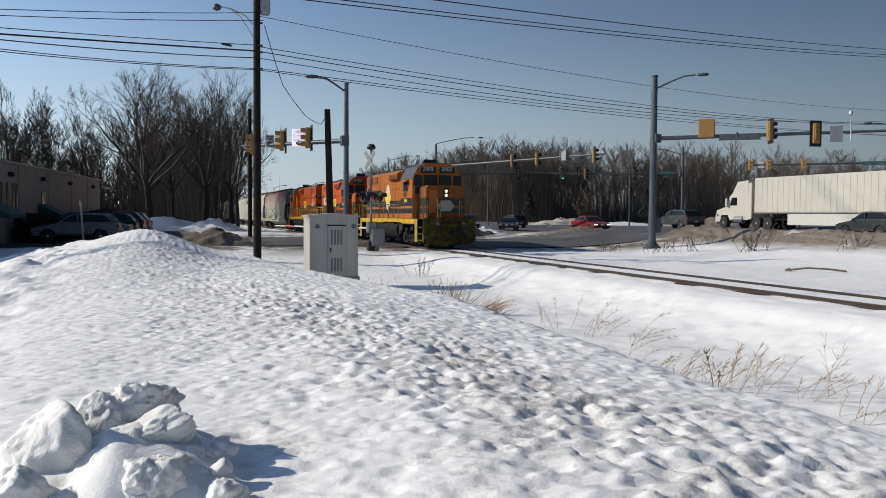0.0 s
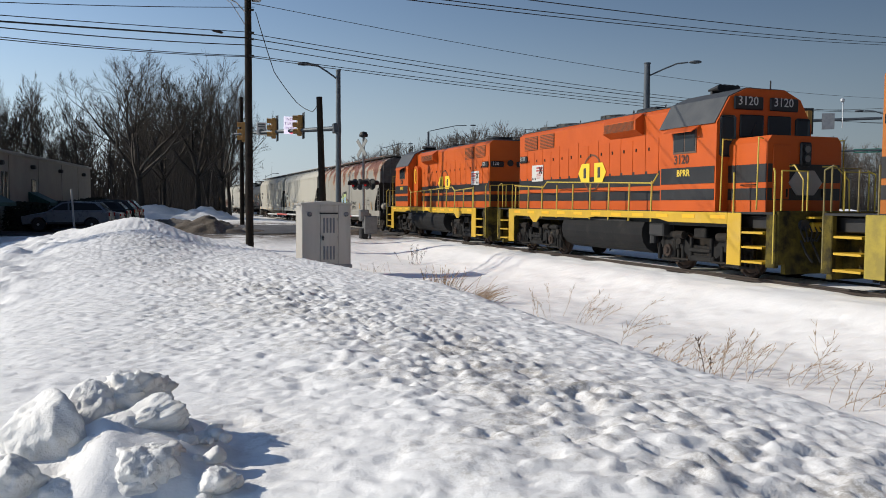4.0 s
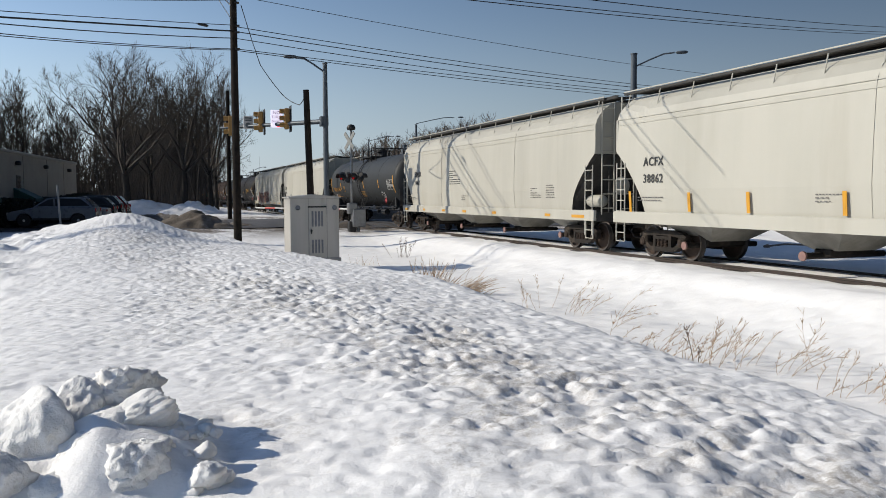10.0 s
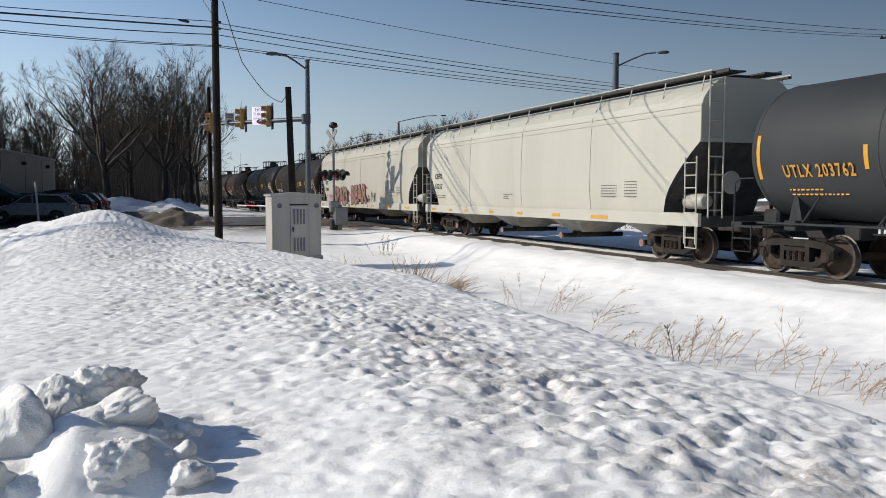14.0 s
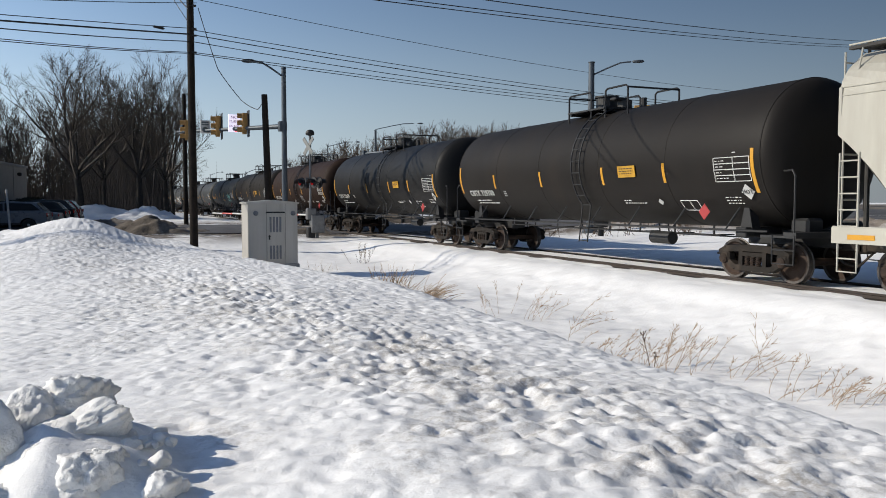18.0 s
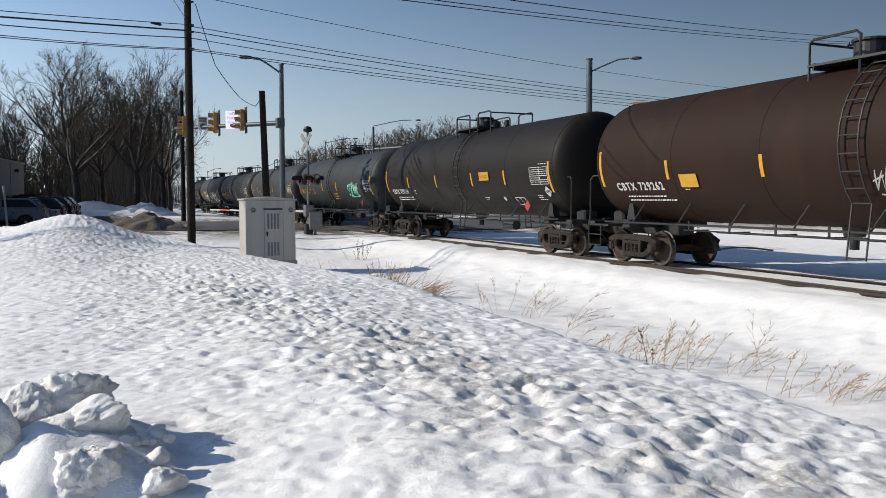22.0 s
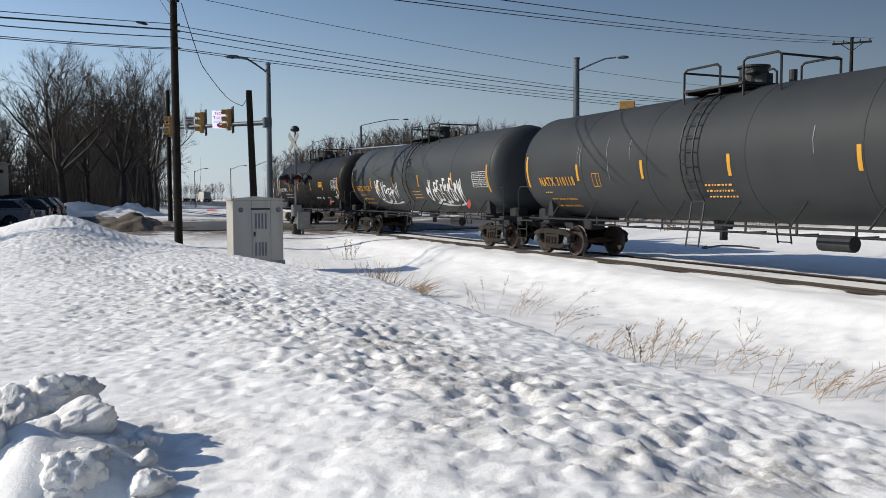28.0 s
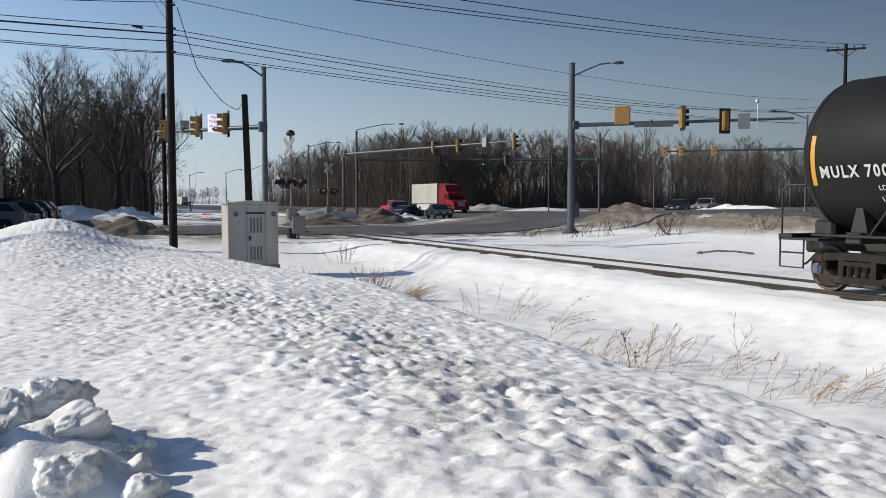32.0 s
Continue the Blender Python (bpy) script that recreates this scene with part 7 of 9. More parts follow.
BARK = mat("grey_bark", (0.016, 0.0135, 0.0115), (0.032, 0.027, 0.022), rough=0.9, scale=3, bump=0.5)
TWIG = mat("twig_bark", (0.040, 0.034, 0.030), (0.066, 0.056, 0.048), rough=0.9, scale=0.6, bump=0)
# far bark is paler and greyer: distance haze mixed into its colour
WOODM = mat("far_wood_hazed", (0.095, 0.078, 0.066), (0.165, 0.137, 0.116), rough=0.9, scale=0.12, fine=2.0, bump=0)
rnd = random.Random(11)
BIG = [(-1.2, 92, 17.0, 0.46, 8.0, 8), (4.8, 95, 17.6, 0.42, 7.0, 7), (7.8, 99, 17.2, 0.36, 5.0, 6), (-7.4, 98, 13.2, 0.24, 4.4, 6), (9.0, 104, 15.5, 0.28, 4.6, 6), (1.4, 101, 17.6, 0.34, 6.0, 6),
       (-12.0, 100, 15.0, 0.24, 4.0, 6), (-15.2, 98, 15.6, 0.24, 4.2, 6), (-18.4, 101, 15.0, 0.25, 4.2, 6), (-21.5, 97, 14.5, 0.25, 4.2, 6), (-13.6, 104, 15.0, 0.22, 3.8, 6)]
for i, (x, y, h, r, w, limbs_) in enumerate(BIG):
    tr, li = field_tree(100 + i, h, w, r, limbs_, 0.28 if w > 4 else 0.36)
    t = thing("bare_tree", pose(x, y, base_height(np.array([float(x)]), np.array([float(y)]))[0], 0, 0, rnd.uniform(0, 360)), "tall bare deciduous tree with spreading grey limbs", "tree", "bare trees by the car park")
    for nm, sg, sd, mt in (("trunk", tr, 8, BARK), ("crown", li, 3, TWIG)):
        ob = new(nm, tubes_mesh(nm, sg, sd, mt))
        ob.parent = t


def slim_tree(rn, n_limb=26):
    """A forest-grown tree of unit height: one stem that divides into a narrow fan of steep limbs and fine twigs."""
    segs = []
    p, d = Vector((0, 0, -0.02)), Vector((rn.gauss(0, 0.03), rn.gauss(0, 0.03), 1)).normalized()
    pts = [p]
    for k in range(6):
        d = (d + Vector((rn.gauss(0, 0.06), rn.gauss(0, 0.06), 0.05))).normalized()
        q = p + d * 0.145
        segs.append((*p, *q, 0.0100 * (1 - k / 6.8), 0.0100 * (1 - (k + 1) / 6.8)))
        p = q
        pts.append(p)
    for k in range(n_limb):
        u = rn.uniform(0.35, 0.98)
        i = min(5, int(u * 6))
        b = pts[i].lerp(pts[i + 1], u * 6 - i)
        a = rn.uniform(0, 2 * math.pi)
        out = rn.uniform(0.35, 0.95)
        dd = Vector((math.cos(a) * out, math.sin(a) * out, 1)).normalized()
        ln = rn.uniform(0.16, 0.32) * (1.3 - u * 0.75)
        e = b + dd * ln * 0.5
        segs.append((*b, *e, 0.0030, 0.0020))
        for _ in range(4):
            d3 = (dd + Vector((rn.gauss(0, 0.38), rn.gauss(0, 0.38), 0.3))).normalized()
            g = e + d3 * ln * rn.uniform(0.35, 0.75)
            segs.append((*e, *g, 0.0018, 0.0010))
    top = max(s_[5] for s_ in segs)
    return np.array([[v / top for v in s_[:6]] + list(s_[6:]) for s_ in segs])


def woods(name, label, spots, hrange, seed, brush=0, material=WOODM, variants=9, twigs=26, bh=8.0):
    """A stand of many bare trees and stems as one mesh."""
    rn = random.Random(seed)
    temps = [slim_tree(rn, twigs) for k in range(variants)]
    out = []
    for x, y in spots:
        t = temps[rn.randrange(variants)].copy()
        h = rn.uniform(*hrange)
        a = rn.uniform(0, 2 * math.pi)
        c, s = math.cos(a) * h, math.sin(a) * h
        w = rn.uniform(0.8, 1.5)
        z0 = float(base_height(np.array([float(x)]), np.array([float(y)]))[0])
        for o in (0, 3):
            X, Y = t[:, o].copy(), t[:, o + 1].copy()
            t[:, o], t[:, o + 1], t[:, o + 2] = x + (X * c - Y * s) * w, y + (X * s + Y * c) * w, z0 + t[:, o + 2] * h
        t[:, 6:8] *= h * rn.uniform(0.8, 1.4)
        out.append(t)
    st = []
    for k in range(brush):
        x, y = spots[rn.randrange(len(spots))]
        x, y = x + rn.gauss(0, 2.5), y + rn.gauss(0, 2.5)
        h = rn.uniform(1.5, bh * rn.uniform(0.5, 1.0))
        z0 = 0.4
        r = rn.uniform(0.016, 0.05)
        mx, my = x + rn.gauss(0, 0.06 * h), y + rn.gauss(0, 0.06 * h)
        st.append((x, y, z0 - 0.3, mx, my, z0 + h * 0.55, r, r * 0.7))
        st.append((mx, my, z0 + h * 0.55, mx + rn.gauss(0, 0.10 * h), my + rn.gauss(0, 0.10 * h), z0 + h, r * 0.7, 0.015))
    if st:
        out.append(np.array(st))
    ob = new(name, tubes_mesh(name, np.concatenate(out), 3, material))
    return tagged(ob, label, "woods", kind="stuff")


rn = random.Random(5)
left_spots = [(rn.uniform(-60, 2.5), rn.uniform(101, 150)) for _ in range(330)] + [(rn.uniform(-70, -14), rn.uniform(84, 100)) for _ in range(80)]
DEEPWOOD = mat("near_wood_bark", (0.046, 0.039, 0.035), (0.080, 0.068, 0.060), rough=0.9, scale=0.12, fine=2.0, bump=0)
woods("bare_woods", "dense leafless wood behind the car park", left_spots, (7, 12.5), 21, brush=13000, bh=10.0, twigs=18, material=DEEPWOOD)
line_spots = []
for _ in range(170):
    yy = rn.uniform(165, 290)
    line_spots.append((yy * math.tan(radians(rn.uniform(-1.0, 5.0 - 0.008 * (yy - 165)))), yy))
woods("bare_woods", "leafless wood along the far bend of the railway", line_spots, (17, 24), 24, brush=6000, bh=19.0, twigs=18, material=DEEPWOOD)
# the belt beyond the highway follows a bent front line, about 45 m deep
FRONT = [(70, 320), (67.5, 245), (68, 215), (73, 168), (101, 172), (128, 160), (175, 172), (230, 195)]
right_spots = []
while len(right_spots) < 800:
    k = rn.choices(range(7), weights=(55, 35, 45, 40, 30, 40, 35))[0]
    u, w = rn.random(), 45 * rn.random() ** 1.6
    (xa, ya), (xb, yb) = FRONT[k], FRONT[k + 1]
    n = Vector((yb - ya, -(xb - xa))).normalized()
    n = -n if n.y + n.x < 0 else n
    right_spots.append((xa + (xb - xa) * u + n.x * w, ya + (yb - ya) * u + n.y * w))
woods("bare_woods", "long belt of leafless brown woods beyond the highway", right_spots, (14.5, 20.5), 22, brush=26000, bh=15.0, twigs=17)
far_spots = [(rn.uniform(10, 110), rn.uniform(620, 800)) for _ in range(110)]
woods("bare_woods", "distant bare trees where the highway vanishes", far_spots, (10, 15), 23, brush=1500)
# evergreens and a rusty-leaved oak at the edge of the wood
for x, y, h, lab, cols, nm in ((92, 142, 6.5, "dark green conifer at the edge of the wood", ((0.012, 0.022, 0.012), (0.025, 0.04, 0.02)), "conifer"), (70, 150, 6.0, "small dark conifer among bare trees", ((0.012, 0.022, 0.012), (0.025, 0.04, 0.02)), "conifer"), (80, 146, 6.5, "young oak keeping dry rust-brown leaves", ((0.075, 0.045, 0.028), (0.11, 0.065, 0.04)), "oak_tree"), (108, 136, 6.0, "young oak with dry brown leaves", ((0.075, 0.045, 0.028), (0.11, 0.065, 0.04)), "oak_tree")):
    r2 = random.Random(int(x))
    t = thing(nm, pose(x, y, 1.0), lab, "tree")
    bm = tube(B(), (0, 0, -0.3), (0, 0, h * 0.9), 0.14, 0.03, seg=8)
    part("trunk", bm, BARK, t)
    co, fa = [], []
    for k in range(1500 if nm == "conifer" else 420):
        u = r2.random()
        z = h * (0.12 + 0.88 * u)
        rr = (h * 0.30) * ((1 - u) if nm == "conifer" else math.sqrt(max(0.02, 1 - (2 * u - 0.9) ** 2))) * math.sqrt(r2.random())
        a = r2.uniform(0, 2 * math.pi)
        c = Vector((rr * math.cos(a), rr * math.sin(a), z))
        e1 = Vector((r2.gauss(0, 1), r2.gauss(0, 1), r2.gauss(0, 0.6))).normalized() * 0.22
        e2 = Vector((r2.gauss(0, 1), r2.gauss(0, 1), r2.gauss(0, 0.6))).normalized() * 0.13
        i = len(co)
        co += [c - e1, c + e2, c + e1, c - e2]
        fa.append((i, i + 1, i + 2, i + 3))
    me = bpy.data.meshes.new("crown")
    me.from_pydata(co, [], fa)
    me.materials.append(mat("leaf_" + nm, *cols, rough=0.8, scale=2, bump=0))
    ob = new("crown", me)
    ob.parent = t

# ---- dry weeds ----
WEED = mat("dry_weed", (0.36, 0.245, 0.15), (0.48, 0.345, 0.22), rough=0.85, scale=5, bump=0)
WEEDD = mat("dark_weed", (0.09, 0.06, 0.04), (0.16, 0.11, 0.075), rough=0.85, scale=5, bump=0)


def weed(name, x, y, n, h, lean, spread, label, material, seed, seeds=True, r=0.005):
    rn = random.Random(seed)
    segs = []
    for k in range(n):
        bx, by = rn.gauss(0, spread), rn.gauss(0, spread * 0.7)
        zz = height1(x + bx, y + by) - 0.05
        hh = h * rn.uniform(0.45, 1.1)
        p = Vector((x + bx, y + by, zz))
        d = Vector((lean[0] + rn.gauss(0, 0.42), lean[1] + rn.gauss(0, 0.42), 1)).normalized()
        m = 6
        for j in range(m):
            e = p + d * (hh / m)
            segs.append((*p, *e, r * (1.3 - 0.8 * j / m), r * (1.3 - 0.8 * (j + 1) / m)))
            if j > 1 and seeds:
                for _ in range(4 if j > 3 else 2):
                    d2 = (d + Vector((rn.gauss(0, 0.5), rn.gauss(0, 0.5), rn.gauss(0.1, 0.3)))).normalized()
                    f = e + d2 * hh * rn.uniform(0.06, 0.22)
                    segs.append((*e, *f, r * 0.7, r * 0.9))
            d = (d + Vector((lean[0] * 0.35 + rn.gauss(0, 0.06), lean[1] * 0.35 + rn.gauss(0, 0.06), -0.03))).normalized()
            p = e
    return tagged(new(name, tubes_mesh(name, segs, 3, material)), label, "weed", "dry weeds in the snow", "stuff")


W = "clump of dry tan weeds standing in the snow"
weed("dry_weed", 6.95, 19.6, 90, 0.95, (0.08, -0.08), 0.20, "thick tuft of dry tan grass on the bank edge", WEED, 1, seeds=False, r=0.008)
weed("dry_weed", 7.65, 19.0, 60, 0.80, (0.5, -0.3), 0.24, "bent tuft of dry tan grass", WEED, 2, seeds=False, r=0.008)
weed("dry_weed", 7.9, 15.8, 6, 0.75, (0.05, -0.05), 0.3, W, WEED, 3, r=0.0036)
weed("dry_weed", 8.5, 15.2, 10, 0.8, (0.25, -0.15), 0.3, W, WEED, 4, r=0.0036)
weed("dry_weed", 8.7, 13.6, 6, 0.9, (0.7, -0.2), 0.25, "low leaning dry weed stems", WEED, 5, r=0.0036)
weed("dry_weed", 7.55, 11.6, 8, 0.6, (0.6, 0.1), 0.25, "low leaning dry weed stems", WEED, 6, r=0.0036)
weed("dry_weed", 7.6, 10.4, 22, 0.72, (0.22, -0.12), 0.50, W, WEED, 7, r=0.0036)
weed("dry_weed", 8.0, 9.7, 15, 0.72, (0.18, -0.1), 0.45, W, WEED, 8, r=0.0036)
weed("dry_weed", 8.7, 9.0, 8, 0.9, (0.5, -0.1), 0.35, "dry weeds leaning over the snow", WEED, 9, r=0.0036)
weed("dry_weed", 7.65, 9.9, 2, 0.8, (0.0, 0.0), 0.05, "short dark dead stalk", WEEDD, 10, r=0.008)
weed("dry_weed", 8.5, 7.5, 22, 0.55, (0.5, -0.1), 0.40, W, WEED, 11, r=0.0036)
weed("dry_weed", 9.1, 6.9, 16, 0.6, (0.6, -0.15), 0.35, W, WEED, 12, r=0.0036)
weed("dry_weed", 9.9, 31.5, 14, 0.8, (0.05, 0), 0.25, "dark dead shrub beside the cabinet", WEEDD, 13)
weed("dry_weed", 7.3, 28.6, 12, 0.5, (0.1, 0), 0.4, "sparse dry grass by the cabinet", WEED, 14, seeds=False)
for k, (x, y, n, h) in enumerate(((28.9, 34.6, 26, 1.25), (27.0, 37.5, 12, 0.9), (25.5, 38.5, 14, 0.7), (31.2, 30.0, 10, 0.9), (23.5, 40.0, 9, 0.6), (30.2, 40.2, 9, 0.7), (33.5, 28.8, 10, 0.8))):
    weed("dry_weed", x, y, n, h, (0.05, 0.0), 0.45, "dark brushwood sticking out of roadside snow", WEEDD, 30 + k, r=0.012)
bm = B()
pipe(bm, [(0, 0, 0.05), (0.5, -0.25, 0.12), (1.1, -0.6, 0.1), (1.7, -0.95, 0.02)], 0.035, 8)
pipe(bm, [(0, 0, 0.05), (-0.15, 0.1, -0.02)], 0.09, 8)
lg = part("branch", bm, mat("dry_branch", (0.16, 0.12, 0.085), (0.24, 0.19, 0.14), rough=0.9))
lg.location = (22.1, 24.5, height1(22.3, 24.3))
tagged(lg, "fallen bleached branch lying on snow", "branch")


# ---- snow chunks at the camera's feet ----
CHUNK = mat("icy_chunk", (0.76, 0.755, 0.735), (0.84, 0.835, 0.82), rough=0.6, scale=9, fine=85, bump=0.55, dist=0.010, c3=(0.70, 0.67, 0.61))


def snow_chunk(x, y, z, size, seed, turn=(0, 0, 0), rough=1.0, cuts=15, label="ice-crusted block of ploughed snow"):
    """A broken block: a ball cut by random planes, its faces roughened at several scales."""
    rs = np.random.RandomState(seed)
    bm = B()
    bmesh.ops.create_icosphere(bm, subdivisions=5 if max(size) > 0.27 else 4 if max(size) > 0.11 else 3, radius=1.0)
    nrm = rs.normal(0, 1, (cuts, 3))
    nrm /= np.linalg.norm(nrm, axis=1, keepdims=True)
    far = rs.uniform(0.58, 0.95, cuts)
    off = Vector(rs.rand(3) * 50)
    for v in bm.verts:
        d = v.co.normalized()
        c = nrm @ np.array(d)
        h = np.where(c > 0.05, far / np.maximum(c, 0.05), 9.0)
        r = -math.log(np.exp(-80 * np.minimum(h, 3)).sum() + math.exp(-80 * 1.02)) / 80
        n = noise.fractal(d * 2.2 + off, 0.9, 2.1, 7)
        p = d * r * (1 + rough * (0.15 * n + 0.08 * (noise.ridged_multi_fractal(d * 2.6 + off, 0.9, 2.2, 6, 1.0, 2.0) - 1.0) + 0.05 * abs(noise.noise(d * 5 + off)) + 0.05 * noise.noise(d * 11 + off) + 0.035 * noise.noise(d * 22 + off)))
        v.co = Vector((p.x * size[0] * 0.68, p.y * size[1] * 0.68, p.z * size[2] * 0.68))
    ob = part("snow_chunk", bm, CHUNK, None, smooth=True)
    ob.matrix_basis = pose(x, y, z, *turn)
    return tagged(ob, label, "snow", "ploughed snow chunks")


for k, (cx, cy, cz, sx, sy, sz, rx, ry, rz, ro) in enumerate((
        (-0.55, 4.72, 0.55, 0.46, 0.34, 0.50, 0, 10, -15, 0.5), (-0.68, 4.42, 0.42, 0.36, 0.30, 0.30, 0, 0, 25, 0.8), (-0.95, 4.35, 0.40, 0.30, 0.26, 0.26, 0, 0, 60, 0.8), (-0.34, 4.96, 0.65, 0.25, 0.30, 0.31, 0, 5, 20, 0.6), (-0.13, 5.08, 0.75, 0.39, 0.34, 0.31, 0, -12, 0, 1.1), (-0.23, 5.03, 0.70, 0.26, 0.30, 0.22, 0, 10, 40, 1.0),
        (-0.06, 4.73, 0.68, 0.50, 0.28, 0.22, 0, -24, -10, 0.6), (-0.17, 4.72, 0.64, 0.27, 0.25, 0.18, 0, -20, 10, 0.8), (-0.04, 4.35, 0.54, 0.31, 0.30, 0.29, 0, 0, 30, 1.1), (-0.11, 4.24, 0.47, 0.24, 0.26, 0.16, 0, 0, 70, 1.1),
        (-0.29, 4.49, 0.56, 0.22, 0.22, 0.23, 0, 20, 30, 0.8), (-0.22, 4.58, 0.59, 0.15, 0.16, 0.15, 0, 0, 0, 0.8), (-0.38, 4.39, 0.45, 0.28, 0.25, 0.14, 0, 0, 30, 1.0), (-0.54, 4.47, 0.43, 0.22, 0.20, 0.14, 0, 0, 60, 0.9),
        (-0.76, 4.70, 0.45, 0.17, 0.20, 0.14, 0, 0, 10, 0.8), (0.28, 4.13, 0.52, 0.17, 0.17, 0.15, 0, -15, 20, 1.0), (0.37, 4.16, 0.51, 0.08, 0.10, 0.08, 0, 0, 50, 1.0), (0.21, 4.10, 0.46, 0.10, 0.12, 0.07, 0, 0, 10, 1.0),
        (0.11, 4.76, 0.63, 0.10, 0.08, 0.07, 0, -11, 11, 1.0), (0.03, 4.65, 0.61, 0.16, 0.13, 0.11, 0, -17, 28, 1.0), (0.23, 4.61, 0.61, 0.12, 0.10, 0.08, 0, -14, 33, 1.0), (0.09, 4.40, 0.58, 0.14, 0.11, 0.09, 0, -4, 34, 1.0),
        (0.09, 4.68, 0.61, 0.12, 0.10, 0.08, 0, 3, 11, 1.0), (0.37, 4.58, 0.61, 0.07, 0.06, 0.05, 0, -5, 22, 1.0), (0.11, 4.68, 0.62, 0.16, 0.12, 0.10, 0, 15, 38, 1.0), (0.00, 4.71, 0.61, 0.14, 0.11, 0.09, 0, -1, 65, 1.0),
        (0.09, 4.63, 0.61, 0.09, 0.07, 0.06, 0, 8, 20, 1.0), (0.10, 4.69, 0.62, 0.14, 0.11, 0.09, 0, -15, 5, 1.0), (0.19, 4.34, 0.57, 0.09, 0.08, 0.06, 0, 10, 89, 1.0), (0.14, 4.35, 0.57, 0.07, 0.05, 0.04, 0, 6, 25, 1.0),
        (0.28, 4.56, 0.61, 0.06, 0.05, 0.04, 0, 7, 75, 1.0), (0.14, 4.55, 0.60, 0.14, 0.11, 0.10, 0, -14, 7, 1.0), (0.31, 4.62, 0.62, 0.10, 0.08, 0.06, 0, -5, 15, 1.0), (0.15, 4.72, 0.62, 0.10, 0.08, 0.07, 0, -18, 45, 1.0),
        (0.29, 4.36, 0.58, 0.12, 0.10, 0.08, 0, 0, 2, 1.0), (0.14, 4.65, 0.61, 0.07, 0.05, 0.05, 0, 6, 79, 1.0), (0.31, 4.72, 0.63, 0.10, 0.08, 0.07, 0, 8, 37, 1.0), (0.06, 4.65, 0.61, 0.16, 0.13, 0.11, 0, 1, 73, 1.0),
        (0.01, 4.82, 0.63, 0.08, 0.06, 0.05, 0, 3, 37, 1.0), (0.25, 4.57, 0.61, 0.07, 0.05, 0.04, 0, -7, 14, 1.0), (0.03, 4.81, 0.63, 0.08, 0.06, 0.05, 0, -11, 77, 1.0), (0.02, 4.62, 0.60, 0.09, 0.07, 0.06, 0, -18, 15, 1.0))):
    snow_chunk(cx, cy, cz - (0.10 if cx > -0.3 else 0.05), (0.9 * sx, 0.9 * sy, 0.9 * sz), 60 + k, (rx, ry, rz), ro)
# ridge chunks on the dirty pile by the crossing
DIRT = mat("sooty_snow", (0.085, 0.068, 0.05), (0.18, 0.15, 0.12), rough=0.95, scale=1.5, fine=14, bump=0.9, dist=0.05, c3=(0.32, 0.30, 0.28))


def snow_pile(x, y, sx, sy, h, seed, material, label, turn=0):
    rn2 = np.random.RandomState(seed)
    off = rn2.rand(2) * 40
    n = 34
    g = np.linspace(-1, 1, n)
    X, Y = np.meshgrid(g, g, indexing="ij")
    r = np.sqrt(X * X + Y * Y)
    Z = h * np.clip(1 - r, 0, 1) ** 0.8 * (0.65 + 0.7 * vnoise(X * 2.2 + off[0], Y * 2.2 + off[1], 1)) + (vnoise(X * 7 + off[0], Y * 7, 2) - 0.5) * h * 0.42 * np.clip(1.3 - r, 0, 1) - 0.12
    co = np.stack([X * sx, Y * sy, Z], -1).reshape(-1, 3)
    i = np.arange(n * n).reshape(n, n)
    f = np.stack([i[:-1, :-1], i[1:, :-1], i[1:, 1:], i[:-1, 1:]], -1).reshape(-1, 4)
    me = bpy.data.meshes.new("snow_mound")
    me.from_pydata([tuple(c) for c in co], [], [tuple(q) for q in f])
    me.shade_smooth()
    me.materials.append(material)
    ob = new("snow_mound", me)
    ob.matrix_basis = pose(x, y, height1(x, y), 0, 0, turn)
    return tagged(ob, label, "snow pile", "ploughed piles by the roads")


CLEAN = mat("packed_snow", (0.72, 0.73, 0.75), (0.82, 0.83, 0.84), rough=0.8, scale=1.2, fine=12, bump=0.6, dist=0.04)
snow_pile(3.3, 49.3, 3.3, 2.2, 0.95, 3, DIRT, "brown gritty pile of ploughed snow beside the pole")
snow_pile(1.3, 62, 3.5, 3.0, 0.7, 4, DIRT, "dirty ploughed snow at the road edge")
snow_pile(0.2, 92, 6.5, 3.0, 1.5, 5, CLEAN, "clean white snow bank at the back of the car park")
snow_pile(5.2, 90, 4.0, 3.0, 1.2, 6, CLEAN, "clean white snow bank by the trees")
snow_pile(-5, 93, 5.0, 3.0, 1.3, 7, CLEAN, "white snow bank under the trees")
snow_pile(19.5, 66.0, 4.6, 2.2, 0.8, 8, DIRT, "grey gritty ploughed snow by the far crossing signal")
snow_pile(25.5, 69.0, 4.0, 2.0, 1.1, 9, DIRT, "dirty snow heap at the junction corner")
snow_pile(29.0, 72.5, 3.0, 2.0, 0.8, 10, CLEAN, "pale snow heap beside the waiting car")
snow_pile(22.5, 78.0, 6.0, 3.0, 1.5, 11, mat("tan_snow", (0.42, 0.38, 0.32), (0.55, 0.51, 0.45), rough=0.9, scale=1.2, fine=12, bump=0.8, dist=0.05), "tan dirt-stained snow bank behind the signal")
snow_pile(61, 118, 7.0, 3.0, 1.3, 12, mat("tan_snow", (0.42, 0.38, 0.32)), "tan dirt-stained snow heap beyond the highway")
snow_pile(67.5, 110, 9.0, 2.5, 0.6, 13, CLEAN, "low white snow bank beyond the highway")
snow_pile(66.5, 88, 4.0, 8.0, 1.2, 14, DIRT, "grey ploughed snow along the far kerb")
snow_pile(67.0, 68, 3.0, 8.0, 0.9, 15, CLEAN, "snow bank along the far kerb")
